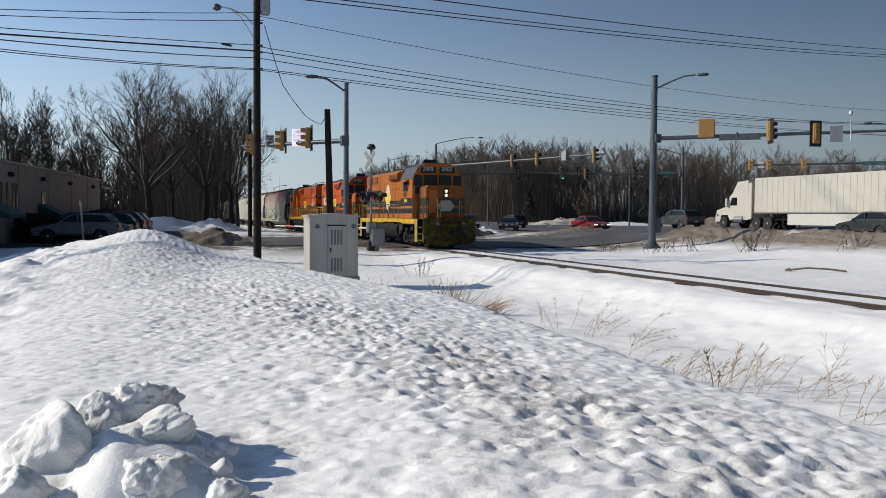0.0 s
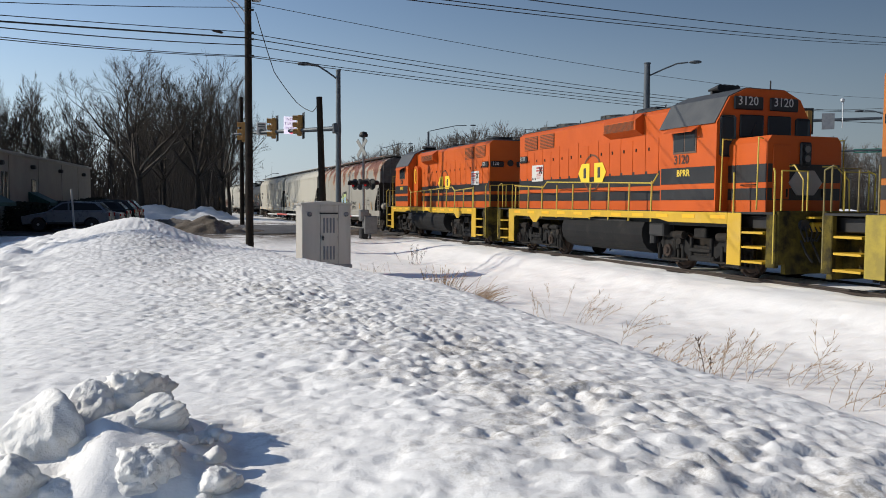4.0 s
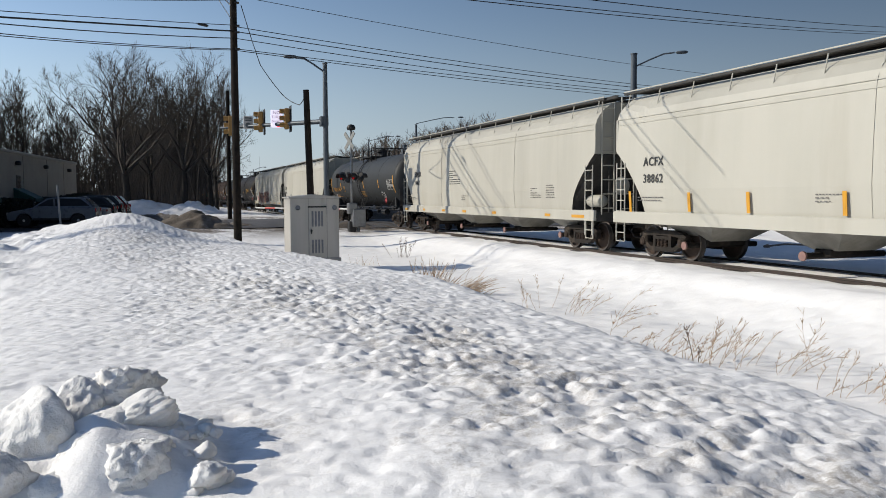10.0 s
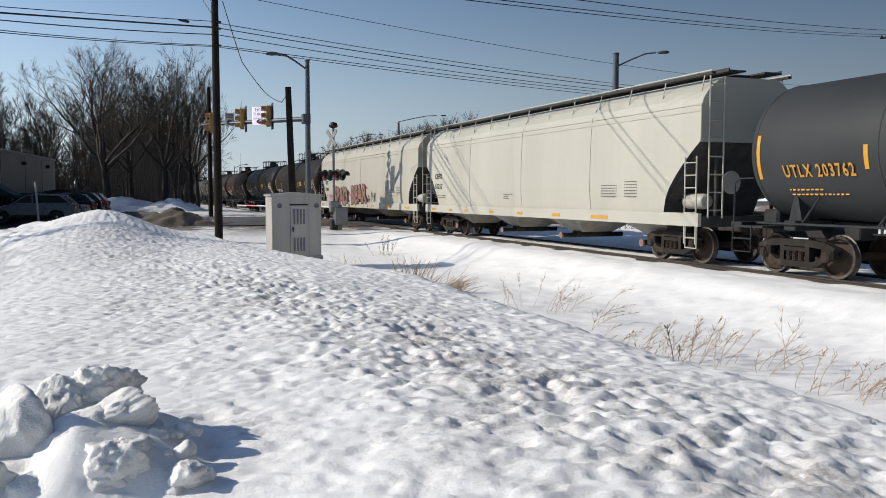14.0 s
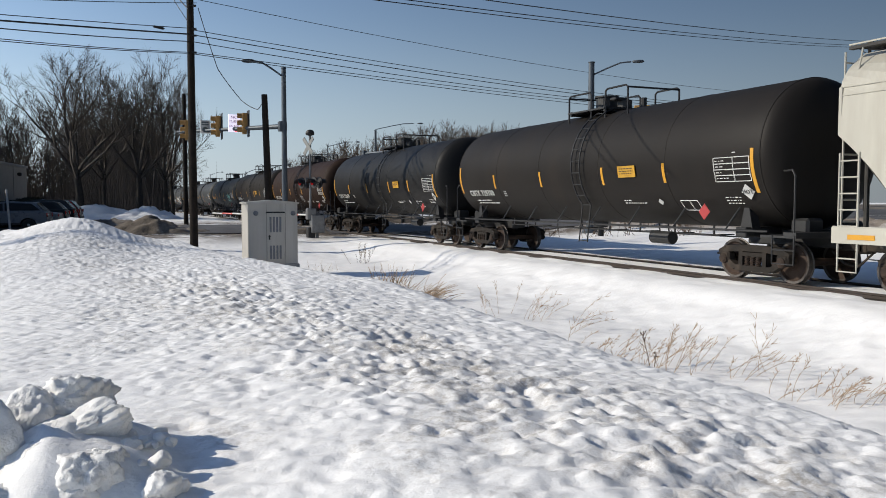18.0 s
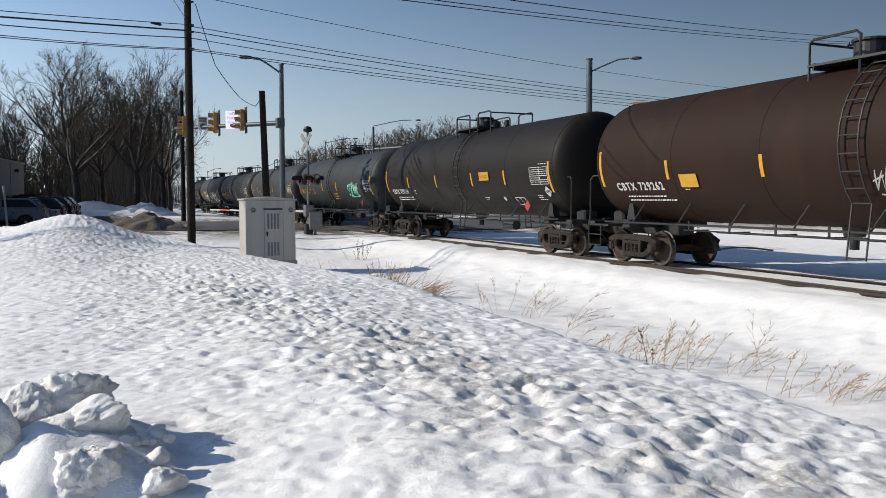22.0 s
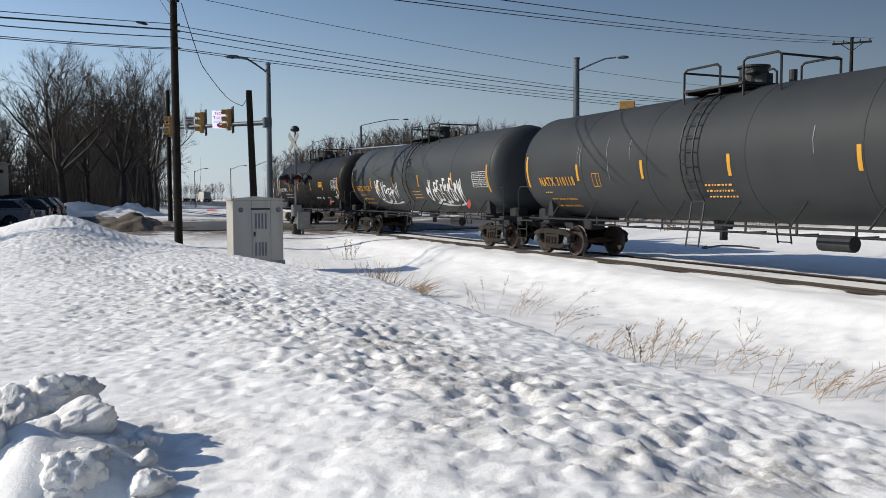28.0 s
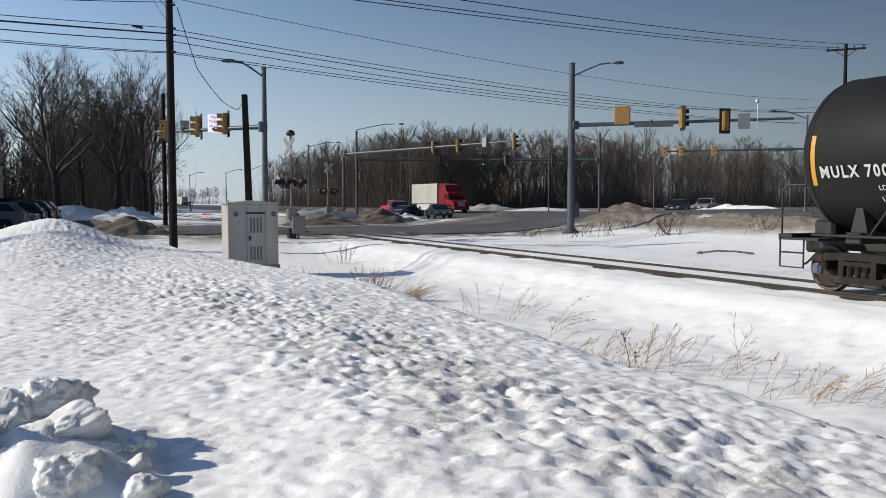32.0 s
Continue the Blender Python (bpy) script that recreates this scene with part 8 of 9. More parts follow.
snow_pile(11.5, 47.2, 2.4, 1.0, 0.45, 16, DIRT, "low dirty snow at the crossing signal")
snow_pile(17.8, 45.8, 1.8, 1.0, 0.35, 17, DIRT, "low gritty snow beside the crossing")


# ---- office building ----
def building():
    t = thing("office_building", pose(-8.15, 49.3, -0.1, 0, 0, -7.4), "long low beige office building with narrow windows, in shade", "building")
    W1 = mat("beige_panel", (0.30, 0.275, 0.24), (0.35, 0.325, 0.285), rough=0.85, scale=0.8, fine=30, bump=0.15)
    D, L0, L1, H = 24.0, -22.0, 25.7, 4.65
    bm = box(B(), (-D / 2, (L0 + L1) / 2, H / 2 - 0.2), (D, L1 - L0, H + 0.4))
    part("wall", bm, W1, t)
    bm = box(B(), (-D / 2, (L0 + L1) / 2, H + 0.06), (D + 0.2, L1 - L0 + 0.2, 0.16), 0.02)
    part("roof", bm, mat("coping_metal", (0.2, 0.19, 0.18), (0.26, 0.25, 0.23), rough=0.5), t)
    for y in (-9, -3, 3.4, 9.6, 15.8, 21.0):
        bm = box(B(), (0.01, y, H / 2), (0.03, 0.05, H - 0.2))
        part("panel_joint", bm, mat("joint_dark", (0.15, 0.14, 0.125), rough=0.9), t)
    for y in (0.2, 1.2, 2.2, 3.2 - 0.3, -5, -6):
        bm = box(B(), (0.0, y, 2.65), (0.08, 0.34, 1.9), 0.01)
        w = part("window", bm, mat("window_frame_dark", (0.06, 0.06, 0.06), rough=0.5), t)
        bm = box(B(), (0.035, y, 2.65), (0.03, 0.24, 1.8))
        part("pane", bm, glass("dark_glass"), w)
    for y, h0, h1 in ((8.4, 1.7, 3.3),):
        bm = box(B(), (0.0, y, (h0 + h1) / 2), (0.08, 0.9, h1 - h0), 0.01)
        w = part("window", bm, mat("window_frame_dark", (0.06, 0.06, 0.06)), t)
        bm = box(B(), (0.035, y, (h0 + h1) / 2), (0.03, 0.76, h1 - h0 - 0.14))
        part("pane", bm, glass("dark_glass"), w)
    bm = box(B(), (0.02, 8.2, 1.05), (0.08, 1.0, 2.1), 0.01)
    part("door", bm, mat("door_dark", (0.04, 0.045, 0.05), rough=0.5), t)
    for y, w in ((-1.4, 2.8), (8.3, 2.2)):
        bm = B()
        prism(bm, [(0.02, 2.5), (0.02, 1.75), (1.3, 1.65), (1.3, 1.85)], "y", y - w / 2, y + w / 2)
        part("awning", bm, mat("green_awning", (0.012, 0.06, 0.055), (0.02, 0.08, 0.07), rough=0.7), t)
    for y in (1.6, 8.0, 15.0, 22.5):
        bm = box(B(), (0.14, y, 4.05), (0.28, 0.36, 0.26), 0.05)
        part("wall_lamp", bm, BLACKM(), t)


building()


# ---- shrubs by the wall ----
def clipped_shrub(x, y, r, h, seed):
    rn = random.Random(seed)
    co, fa = [], []
    for k in range(1400):
        a, u = rn.uniform(0, 2 * math.pi), rn.random()
        rr = r * (1 - 0.3 * u ** 3) * rn.uniform(0.75, 1.0)
        c = Vector((rr * math.cos(a), rr * math.sin(a), h * u if rn.random() < 0.75 else h * rn.uniform(0.85, 1)))
        if c.z > h * 0.85:
            c.x *= rn.random()
            c.y *= rn.random()
        e1 = Vector((rn.gauss(0, 1), rn.gauss(0, 1), rn.gauss(0, 1))).normalized() * 0.11
        e2 = Vector((rn.gauss(0, 1), rn.gauss(0, 1), rn.gauss(0, 1))).normalized() * 0.07
        i = len(co)
        co += [c - e1, c + e2, c + e1, c - e2]
        fa.append((i, i + 1, i + 2, i + 3))
    t = thing("shrub", pose(x, y, 0.0), "dark clipped evergreen shrub by the wall", "shrub", "clipped shrubs")
    me = bpy.data.meshes.new("leaves")
    me.from_pydata(co, [], fa)
    me.materials.append(mat("shrub_leaf", (0.012, 0.016, 0.010), (0.022, 0.03, 0.018), rough=0.8, scale=3, bump=0))
    ob = new("leaves", me)
    ob.parent = t
    bm = B()
    tube(bm, (0, 0, -0.2), (0, 0, h * 0.8), r * 0.72, r * 0.6, seg=10)
    part("stems", bm, mat("shrub_stem", (0.012, 0.012, 0.01)), t)


for k, (x, y, r, h) in enumerate(((-6.9, 51.0, 0.95, 1.75), (-6.3, 51.8, 0.9, 1.7), (-5.6, 58.5, 0.8, 1.8), (-5.2, 61.0, 0.8, 1.8), (-4.8, 64.5, 0.9, 1.9), (-4.5, 66.8, 0.9, 2.0), (-4.1, 69.0, 1.0, 2.1))):
    clipped_shrub(x, y, r, h, k)

# ---- vehicles ----
TYRE = mat("tyre_rubber", (0.016, 0.016, 0.017), (0.028, 0.028, 0.028), rough=0.9, scale=6)
RIM = mat("alloy_rim", (0.35, 0.36, 0.37), (0.45, 0.46, 0.47), rough=0.35, metal=0.8, bump=0)
GLZ = glass("car_glass", (0.012, 0.014, 0.017))
LAMPR = mat("tail_lamp", (0.28, 0.012, 0.012), rough=0.2, bump=0)
LAMPW = mat("head_lamp", (0.3, 0.3, 0.31), rough=0.1, bump=0)
LITW = mat("lit_head_lamp", (0.9, 0.9, 0.85), bump=0, glow=((1.0, 0.95, 0.85), 0.9))
SPINNERS = []


def car_wheel(v, x, y, r=0.33, w=0.22):
    bm = lathe(B(), [(r * 0.62, -w / 2), (r * 0.93, -w / 2), (r, -w * 0.36), (r, w * 0.36), (r * 0.93, w / 2), (r * 0.62, w / 2)], "x", 22)
    ty = part("wheel", bm, TYRE, v)
    ty.matrix_parent_inverse = pose(x, y, r)
    bm = lathe(B(), [(0.03, -w * 0.52), (r * 0.2, -w * 0.5), (r * 0.55, -w * 0.40), (r * 0.64, -w * 0.46), (r * 0.64, w * 0.46), (r * 0.55, w * 0.40), (r * 0.2, w * 0.5), (0.03, w * 0.52)], "x", 16)
    part("rim", bm, RIM, ty)
    SPINNERS.append((ty, v, r))


def loft_body(bm, profile, half, tuck=0.10):
    """Body from a side outline (y, z): full width at mid height, tucked in at top and bottom."""
    zs = [p[1] for p in profile]
    lo, hi = min(zs), max(zs)
    rings = []
    for x, inset in ((-half, 0.06), (-half + 0.05, 0.0), (half - 0.05, 0.0), (half, 0.06)):
        ring = []
        cy = sum(p[0] for p in profile) / len(profile)
        cz = (lo + hi) / 2
        for y, z in profile:
            ring.append(bm.verts.new((x, y + (cy - y) * inset * 0.25, z + (cz - z) * inset * 1.2)))
        rings.append(ring)
    n = len(profile)
    bm.faces.new(rings[0])
    bm.faces.new(rings[-1][::-1])
    for a, b in zip(rings, rings[1:]):
        for k in range(n):
            bm.faces.new((a[k], a[(k + 1) % n], b[(k + 1) % n], b[k]))


def motor_car(name, m, label, kind, paint, length=4.6, lights=False):
    """A road car; its nose points to +Y."""
    v = thing(name, m, label, "car" if kind != "pickup" else "pickup truck")
    h = length / 2
    k = {"sedan": (0.30, 0.62, 0.92, 1.43), "suv": (0.36, 0.78, 1.10, 1.72), "crossover": (0.34, 0.74, 1.04, 1.62), "pickup": (0.45, 0.85, 1.15, 1.85)}[kind]
    half = {"sedan": 0.90, "suv": 0.96, "crossover": 0.91, "pickup": 0.99}[kind]
    r = {"sedan": 0.33, "suv": 0.39, "crossover": 0.35, "pickup": 0.40}[kind]
    z0, zn, zb, zt = k
    fw, rw = h - 0.85, -h + 0.92
    def arch(c):
        return [(c + (r + 0.07) * math.cos(a), z0 + 0.02 + (r + 0.07) * math.sin(a) * 0.95) for a in [math.pi * j / 6 for j in range(7)]][::-1]
    prof = [(-h, z0 + 0.15), (-h + 0.05, z0)] + arch(rw) + arch(fw) + [(h - 0.06, z0), (h, z0 + 0.2), (h - 0.02, zn), (h - 0.25, zn + 0.10), (h * 0.42, zb), (-h * 0.75, zb + 0.02), (-h + 0.04, zb - 0.02)]
    bm = B()
    loft_body(bm, prof, half)
    body = part("body", bm, paint, v)
    # cabin
    if kind == "sedan":
        cab = [(h * 0.42, zb - 0.02), (h * 0.08, zt - 0.05), (-h * 0.08, zt), (-h * 0.38, zt - 0.04), (-h * 0.76, zb)]
    elif kind == "pickup":
        cab = [(h * 0.40, zb - 0.02), (h * 0.14, zt - 0.06), (0.0, zt), (-h * 0.30, zt - 0.02), (-h * 0.36, zb)]
    else:
        cab = [(h * 0.44, zb - 0.02), (h * 0.12, zt - 0.08), (-h * 0.1, zt), (-h * 0.72, zt - 0.06), (-h * 0.95, zb)]
    def shrink(a, b):
        cy, cz = sum(p[0] for p in cab) / len(cab), sum(p[1] for p in cab) / len(cab)
        return [(cy + (y - cy) * a, cz + (z - cz) * b) for y, z in cab]
    bm = B()
    n = len(cab)
    rings = []
    for x in (-half + 0.04, half - 0.04):
        s = 1 if x > 0 else -1
        rings.append([bm.verts.new((x - s * 0.16 * (z - zb) / (zt - zb), y, z)) for y, z in cab])
    bm.faces.new(rings[0])
    bm.faces.new(rings[1][::-1])
    for j in range(n):
        bm.faces.new((rings[0][j], rings[0][(j + 1) % n], rings[1][(j + 1) % n], rings[1][j]))
    part("cabin", bm, paint, v)
    sm = shrink(0.86, 0.70)
    for s in (-1, 1):
        y_lo, y_hi = min(p[0] for p in sm), max(p[0] for p in sm)
        bm = B()
        a = [bm.verts.new((s * (half - 0.035 - 0.16 * (z - zb) / (zt - zb)), y, z)) for y, z in sm]
        b = [bm.verts.new((s * (half - 0.020 - 0.16 * (z - zb) / (zt - zb)), y, z)) for y, z in sm]
        bm.faces.new(a)
        bm.faces.new(b[::-1])
        for j in range(n):
            bm.faces.new((a[j], a[(j + 1) % n], b[(j + 1) % n], b[j]))
        part("side_window", bm, GLZ, v)
        bm = box(B(), (s * (half - 0.05), -0.15, (zb + zt) / 2 - 0.03), (0.06, 0.08, zt - zb - 0.1))
        part("pillar", bm, paint, v)
        bm = box(B(), (s * (half + 0.09), h * 0.30, zb + 0.06), (0.18, 0.10, 0.14), 0.03)
        part("mirror", bm, paint, v)
        for c in (rw, fw):
            car_wheel(v, s * (half - 0.12), c, r)
        bm = box(B(), (s * (half - 0.22), h - 0.06, zn - 0.02), (0.4, 0.14, 0.14), 0.03)
        part("headlight", bm, LITW if lights else LAMPW, v)
        bm = box(B(), (s * (half - 0.16), -h + 0.03, zb - 0.14), (0.26, 0.1, 0.22 if kind != "sedan" else 0.14), 0.03)
        part("tail_light", bm, LAMPR, v)
        bm = box(B(), (s * (half + 0.004), 0.0, z0 + 0.08), (0.03, length * 0.42, 0.12), 0.01)
        part("sill", bm, BLACKM(), v)
    for (ya, za), (yb, zb2) in ((cab[0], cab[1]), (cab[-1], cab[-2])):
        bm = B()
        sg = 1 if ya > 0 else -1
        w0, w1 = half - 0.16, half - 0.30
        q = [(-w0, ya * 0.985, za + 0.05), (w0, ya * 0.985, za + 0.05), (w1, yb + 0.06 * sg, zb2 - 0.04), (-w1, yb + 0.06 * sg, zb2 - 0.04)]
        dn = Vector((0, sg * 0.02, 0.015))
        a = [bm.verts.new(Vector(p)) for p in q]
        b = [bm.verts.new(Vector(p) + dn) for p in q]
        bm.faces.new(a)
        bm.faces.new(b[::-1])
        for j in range(4):
            bm.faces.new((a[j], a[(j + 1) % 4], b[(j + 1) % 4], b[j]))
        part("windscreen" if sg > 0 else "rear_window", bm, GLZ, v)
    bm = box(B(), (0, h - 0.02, zn - 0.12), (half * 1.1, 0.06, 0.2), 0.02)
    part("grille", bm, BLACKM(), v)
    for e in (-1, 1):
        bm = box(B(), (0, e * (h - 0.02), z0 + 0.16), (half * 1.9, 0.12, 0.18), 0.03)
        part("bumper", bm, paint if kind == "sedan" else BLACKM(), v)
        bm = box(B(), (0, e * (h + 0.045), z0 + 0.3), (0.32, 0.02, 0.14))
        part("number_plate", bm, mat("plate_blank", (0.5, 0.5, 0.48), bump=0), v)
    if kind == "pickup":
        bm = box(B(), (0, -h * 0.66, zb + 0.03), (half * 1.7, h * 0.58, 0.04))
        part("bed_floor", bm, BLACKM(), v)
    return v


def semi(name, m, label, cab_paint, box_paint, sleeper=True, trailer_len=14.2):
    """A tractor and its box trailer in one; nose points to +Y at y = 0."""
    v = thing(name, m, label, "lorry")
    bm = B()
    prism(bm, [(-0.05, 0.55), (-0.05, 0.95), (-0.25, 1.55), (-1.45, 1.85), (-1.95, 2.75), (-2.25, 2.95), (-2.9, 3.9), (-4.2, 4.0), (-4.3, 0.75), (-1.9, 0.75), (-1.7, 1.15), (-0.85, 1.15), (-0.65, 0.6)], "x", -1.15, 1.15)
    part("cab", bm, cab_paint, v)
    for s in (-1, 1):
        bm = B()
        prism(bm, [(-1.95, 1.95), (-2.2, 2.62), (-2.85, 2.62), (-2.85, 1.95)], "x", s * 1.152, s * 1.165)
        part("side_window", bm, GLZ, v)
        bm = box(B(), (s * 1.0, -0.35, 1.15), (0.3, 0.3, 0.25), 0.04)
        part("headlight", bm, LAMPW, v)
        bm = box(B(), (s * 1.35, -1.75, 2.2), (0.16, 0.2, 0.7), 0.03)
        part("mirror", bm, cab_paint, v)
        bm = tube(B(), (s * 1.0, -3.6, 0.8), (s * 1.0, -2.5, 0.8), 0.3, seg=16)
        part("fuel_tank", bm, RIM, v)
        bm = box(B(), (s * 1.05, -4.45, 2.3), (0.25, 0.4, 3.0), 0.03)
        part("fairing", bm, cab_paint, v)
    bm = B()
    prism(bm, [(-1.50, 1.90), (-1.98, 2.72), (-1.96, 2.74), (-1.47, 1.91)], "x", -0.98, 0.98)
    part("windscreen", bm, GLZ, v)
    bm = box(B(), (0, -0.1, 1.25), (1.1, 0.12, 0.7), 0.05)
    part("grille", bm, mat("grille_chrome", (0.3, 0.3, 0.31), rough=0.3, metal=0.8), v)
    bm = box(B(), (0, -0.05, 0.62), (2.3, 0.25, 0.36), 0.06)
    part("bumper", bm, cab_paint, v)
    bm = box(B(), (0, -4.5, 0.85), (0.9, 7.0, 0.25), 0.03)
    part("chassis", bm, BLACKM(), v)
    t0, t1 = -5.1, -5.1 - trailer_len
    bm = box(B(), (0, (t0 + t1) / 2, 2.72), (2.55, trailer_len, 2.82), 0.03)
    part("trailer_box", bm, box_paint, v)
    for s in (-1, 1):
        for k in range(24):
            bm = box(B(), (s * 1.28, t0 - 0.3 - k * (trailer_len - 0.6) / 23, 2.72), (0.02, 0.03, 2.6))
            part("side_rib", bm, box_paint, v)
        bm = box(B(), (s * 1.285, (t0 + t1) / 2, 1.34), (0.03, trailer_len, 0.12))
        part("bottom_rail", bm, RIM, v)
        bm = box(B(), (s * 1.2, (t0 + t1) / 2 - 0.3, 0.82), (0.04, trailer_len * 0.52, 0.85))
        part("skirt", bm, mat("skirt_white", (0.55, 0.54, 0.5), (0.48, 0.47, 0.44), rough=0.6), v)
        bm = tube(B(), (s * 0.8, t0 - 2.8, 1.3), (s * 0.8, t0 - 2.8, 0.25), 0.06)
        part("landing_leg", bm, BLACKM(), v)
    for y in (-1.2, -5.3, -6.6, t1 + 1.4, t1 + 2.7):
        for s in (-1, 1):
            car_wheel(v, s * 1.02, y, 0.5, 0.42)
    bm = box(B(), (0, t1 + 2.0, 1.05), (1.6, 3.4, 0.3), 0.03)
    part("trailer_bogie", bm, BLACKM(), v)
    for k in range(2):
        bm = box(B(), (0.62 * (-1 if k else 1), t1 - 0.02, 2.72), (1.2, 0.05, 2.7), 0.01)
        part("rear_door", bm, mat("door_grey", (0.34, 0.34, 0.34), (0.42, 0.42, 0.42), rough=0.5), v)
    return v


PWHITE = mat("lorry_white", (0.46, 0.445, 0.39), (0.50, 0.485, 0.43), rough=0.5, scale=0.6)
PRED = mat("lorry_red", (0.20, 0.008, 0.010), (0.24, 0.011, 0.012), rough=0.3, scale=1)
CARRED = mat("car_red", (0.17, 0.010, 0.014), (0.20, 0.013, 0.017), rough=0.25, scale=1, bump=0)
CARDARK = mat("car_dark_grey", (0.03, 0.035, 0.038), (0.04, 0.045, 0.048), rough=0.25, scale=1, bump=0)
CARBLACK = mat("car_black", (0.014, 0.016, 0.018), rough=0.22, bump=0)
CARGREY = mat("car_grey", (0.045, 0.05, 0.052), (0.06, 0.065, 0.068), rough=0.28, scale=1, bump=0)
CARSILVER = mat("car_silver", (0.30, 0.31, 0.32), (0.34, 0.35, 0.36), rough=0.3, metal=0.3, scale=1, bump=0)
CARWHITE = mat("car_white", (0.5, 0.5, 0.5), rough=0.3, bump=0)


def roadz(x, y):
    return float(base_height(np.array([float(x)]), np.array([float(y)]))[0]) + 0.02


DRIVES = []


def drive(v, rows):
    """rows: seconds, x, y, heading in degrees (0 faces +Y, turning left is positive)."""
    DRIVES.append((v, [(t, pose(x, y, roadz(x, y), 0, 0, a)) for t, x, y, a in rows]))


I4 = pose(0, 0, 0)
drive(semi("white_lorry", I4, "white articulated lorry with a long box trailer", PWHITE, PWHITE), [(0, 46.8, 59.8, 0), (1.5, 46.8, 67.6, 0), (4, 46.8, 84, 0), (32, 46.8, 400, 0)])
drive(motor_car("crossover_car", I4, "dark grey-green crossover car following the lorry", "crossover", CARDARK, 4.5), [(0, 43.4, 40.9, 0), (0.5, 43.4, 44.8, 0), (1.5, 43.4, 52.3, 0), (4, 43.4, 76, 0), (32, 43.4, 390, 0)])
drive(motor_car("suv_car", I4, "grey large sport utility car on the highway", "suv", CARGREY, 5.2), [(0, 45.0, 64.2, 0), (1, 45.0, 73.6, 4), (3, 45.5, 92, 0), (32, 45.5, 430, 0)])
drive(motor_car("red_car", I4, "dark red saloon car with headlights lit", "sedan", CARRED, 4.6, lights=True), [(0, 39.0, 69.8, 180), (0.5, 39.0, 65.4, 180), (1.0, 39.0, 60.2, 180), (1.5, 39.0, 53.5, 180), (2, 39.0, 46, 180), (4, 39.0, 15, 180), (32, 39.0, -330, 180)])
drive(motor_car("saloon_car", I4, "black saloon car turning at the junction", "sedan", CARBLACK, 4.7), [(0, 36.5, 83.5, 150), (1.0, 34.0, 80.5, 140), (3, 30.5, 76.5, 125), (32, 30.5, 76.4, 125)])
drive(motor_car("white_van_car", I4, "white-roofed dark car waiting at the junction", "suv", CARBLACK, 4.8), [(0, 36.5, 96.0, 170), (2.5, 34.5, 88, 165), (32, 34.4, 87.8, 165)])
drive(motor_car("dark_van_car", I4, "black sport utility car beyond the junction", "suv", CARBLACK, 4.9), [(0, 43.5, 98.5, 5), (4, 44.5, 125, 0), (32, 44.5, 430, 0)])
drive(motor_car("pickup_truck", I4, "silver pickup truck behind the lorry", "pickup", CARSILVER, 5.8), [(0, 50.6, 22.0, 0), (2, 50.6, 41.0, 0), (4, 50.6, 62, 0), (32, 50.6, 400, 0)])
drive(motor_car("blue_car", I4, "dark blue saloon car on the highway", "sedan", mat("car_blue", (0.06, 0.085, 0.13), rough=0.25, bump=0), 4.6), [(0, 46.8, 26.0, 0), (1.5, 46.8, 38.5, 0), (4, 46.8, 60, 0), (32, 46.8, 380, 0)])
# arrive while the train passes and wait for it
drive(semi("red_lorry", I4, "red tractor with a white box trailer waiting at the crossing", PRED, PWHITE, trailer_len=8.5), [(0, 48, 330, 180), (16, 48, 150, 180), (26, 48.3, 101.5, 181), (30, 48.3, 100.2, 182), (32, 48.3, 100.0, 182)])
drive(motor_car("red_pickup", I4, "red pickup truck waiting beyond the crossing", "pickup", mat("pickup_red", (0.45, 0.015, 0.02), rough=0.3, bump=0), 5.6), [(0, 44, 330, 180), (18, 40, 130, 178), (27, 36.6, 94.2, 185), (32, 36.6, 94.0, 186)])
drive(motor_car("waiting_car", I4, "dark teal saloon car waiting near the crossing", "sedan", mat("car_teal", (0.02, 0.035, 0.045), rough=0.25, bump=0), 4.6), [(0, 40, 300, 180), (17, 38, 110, 170), (26, 33.2, 74.0, 168), (32, 33.1, 73.7, 168)])
drive(motor_car("silver_pickup", I4, "silver-white pickup truck waiting across the highway", "pickup", CARSILVER, 5.9), [(0, 160, 130, 118), (20, 120, 105, 118), (28, 82, 84, 118), (32, 70.5, 77.5, 120)])
drive(motor_car("black_car", I4, "black sport utility car beside the pickup", "suv", CARBLACK, 4.7), [(0, 150, 128, 118), (20, 110, 103, 118), (28, 78, 87, 118), (32, 70.0, 82.0, 120)])
drive(motor_car("white_car", I4, "white hatchback on the highway", "crossover", CARWHITE, 4.4), [(0, 54, -290, 0), (28, 54.0, 3, 0), (31, 54.0, 38.0, 0), (32, 54.0, 42.2, 0)])
# parked row along the building
for k, (x, y, kind, paint, lab) in enumerate(((-4.35, 50.0, "crossover", mat("car_blue_grey", (0.09, 0.11, 0.14), (0.11, 0.13, 0.16), rough=0.3, bump=0), "blue-grey hatchback parked by the building"), (-3.9, 53.2, "sedan", CARSILVER, "silver saloon parked by the building"),
        (-3.6, 56.2, "crossover", CARBLACK, "black estate car parked by the building"), (-3.2, 59.2, "suv", CARBLACK, "black sport utility car parked by the building"), (-2.9, 62.2, "suv", CARRED, "dark red sport utility car parked by the building"))):
    motor_car("parked_car", pose(x, y, roadz(x, y) + 0.05, 0, 0, 83), lab, kind, paint, 4.5)
bm = B()
tube(bm, (0, 0, -0.3), (-0.15, 0, 2.4), 0.05, seg=10)
sp = part("marker_post", bm, mat("post_pale", (0.45, 0.44, 0.42), (0.35, 0.34, 0.32), rough=0.7))
sp.location = (-3.65, 44.9, height1(-3.65, 44.9))
tagged(sp, "pale leaning marker post in the car park", "post")
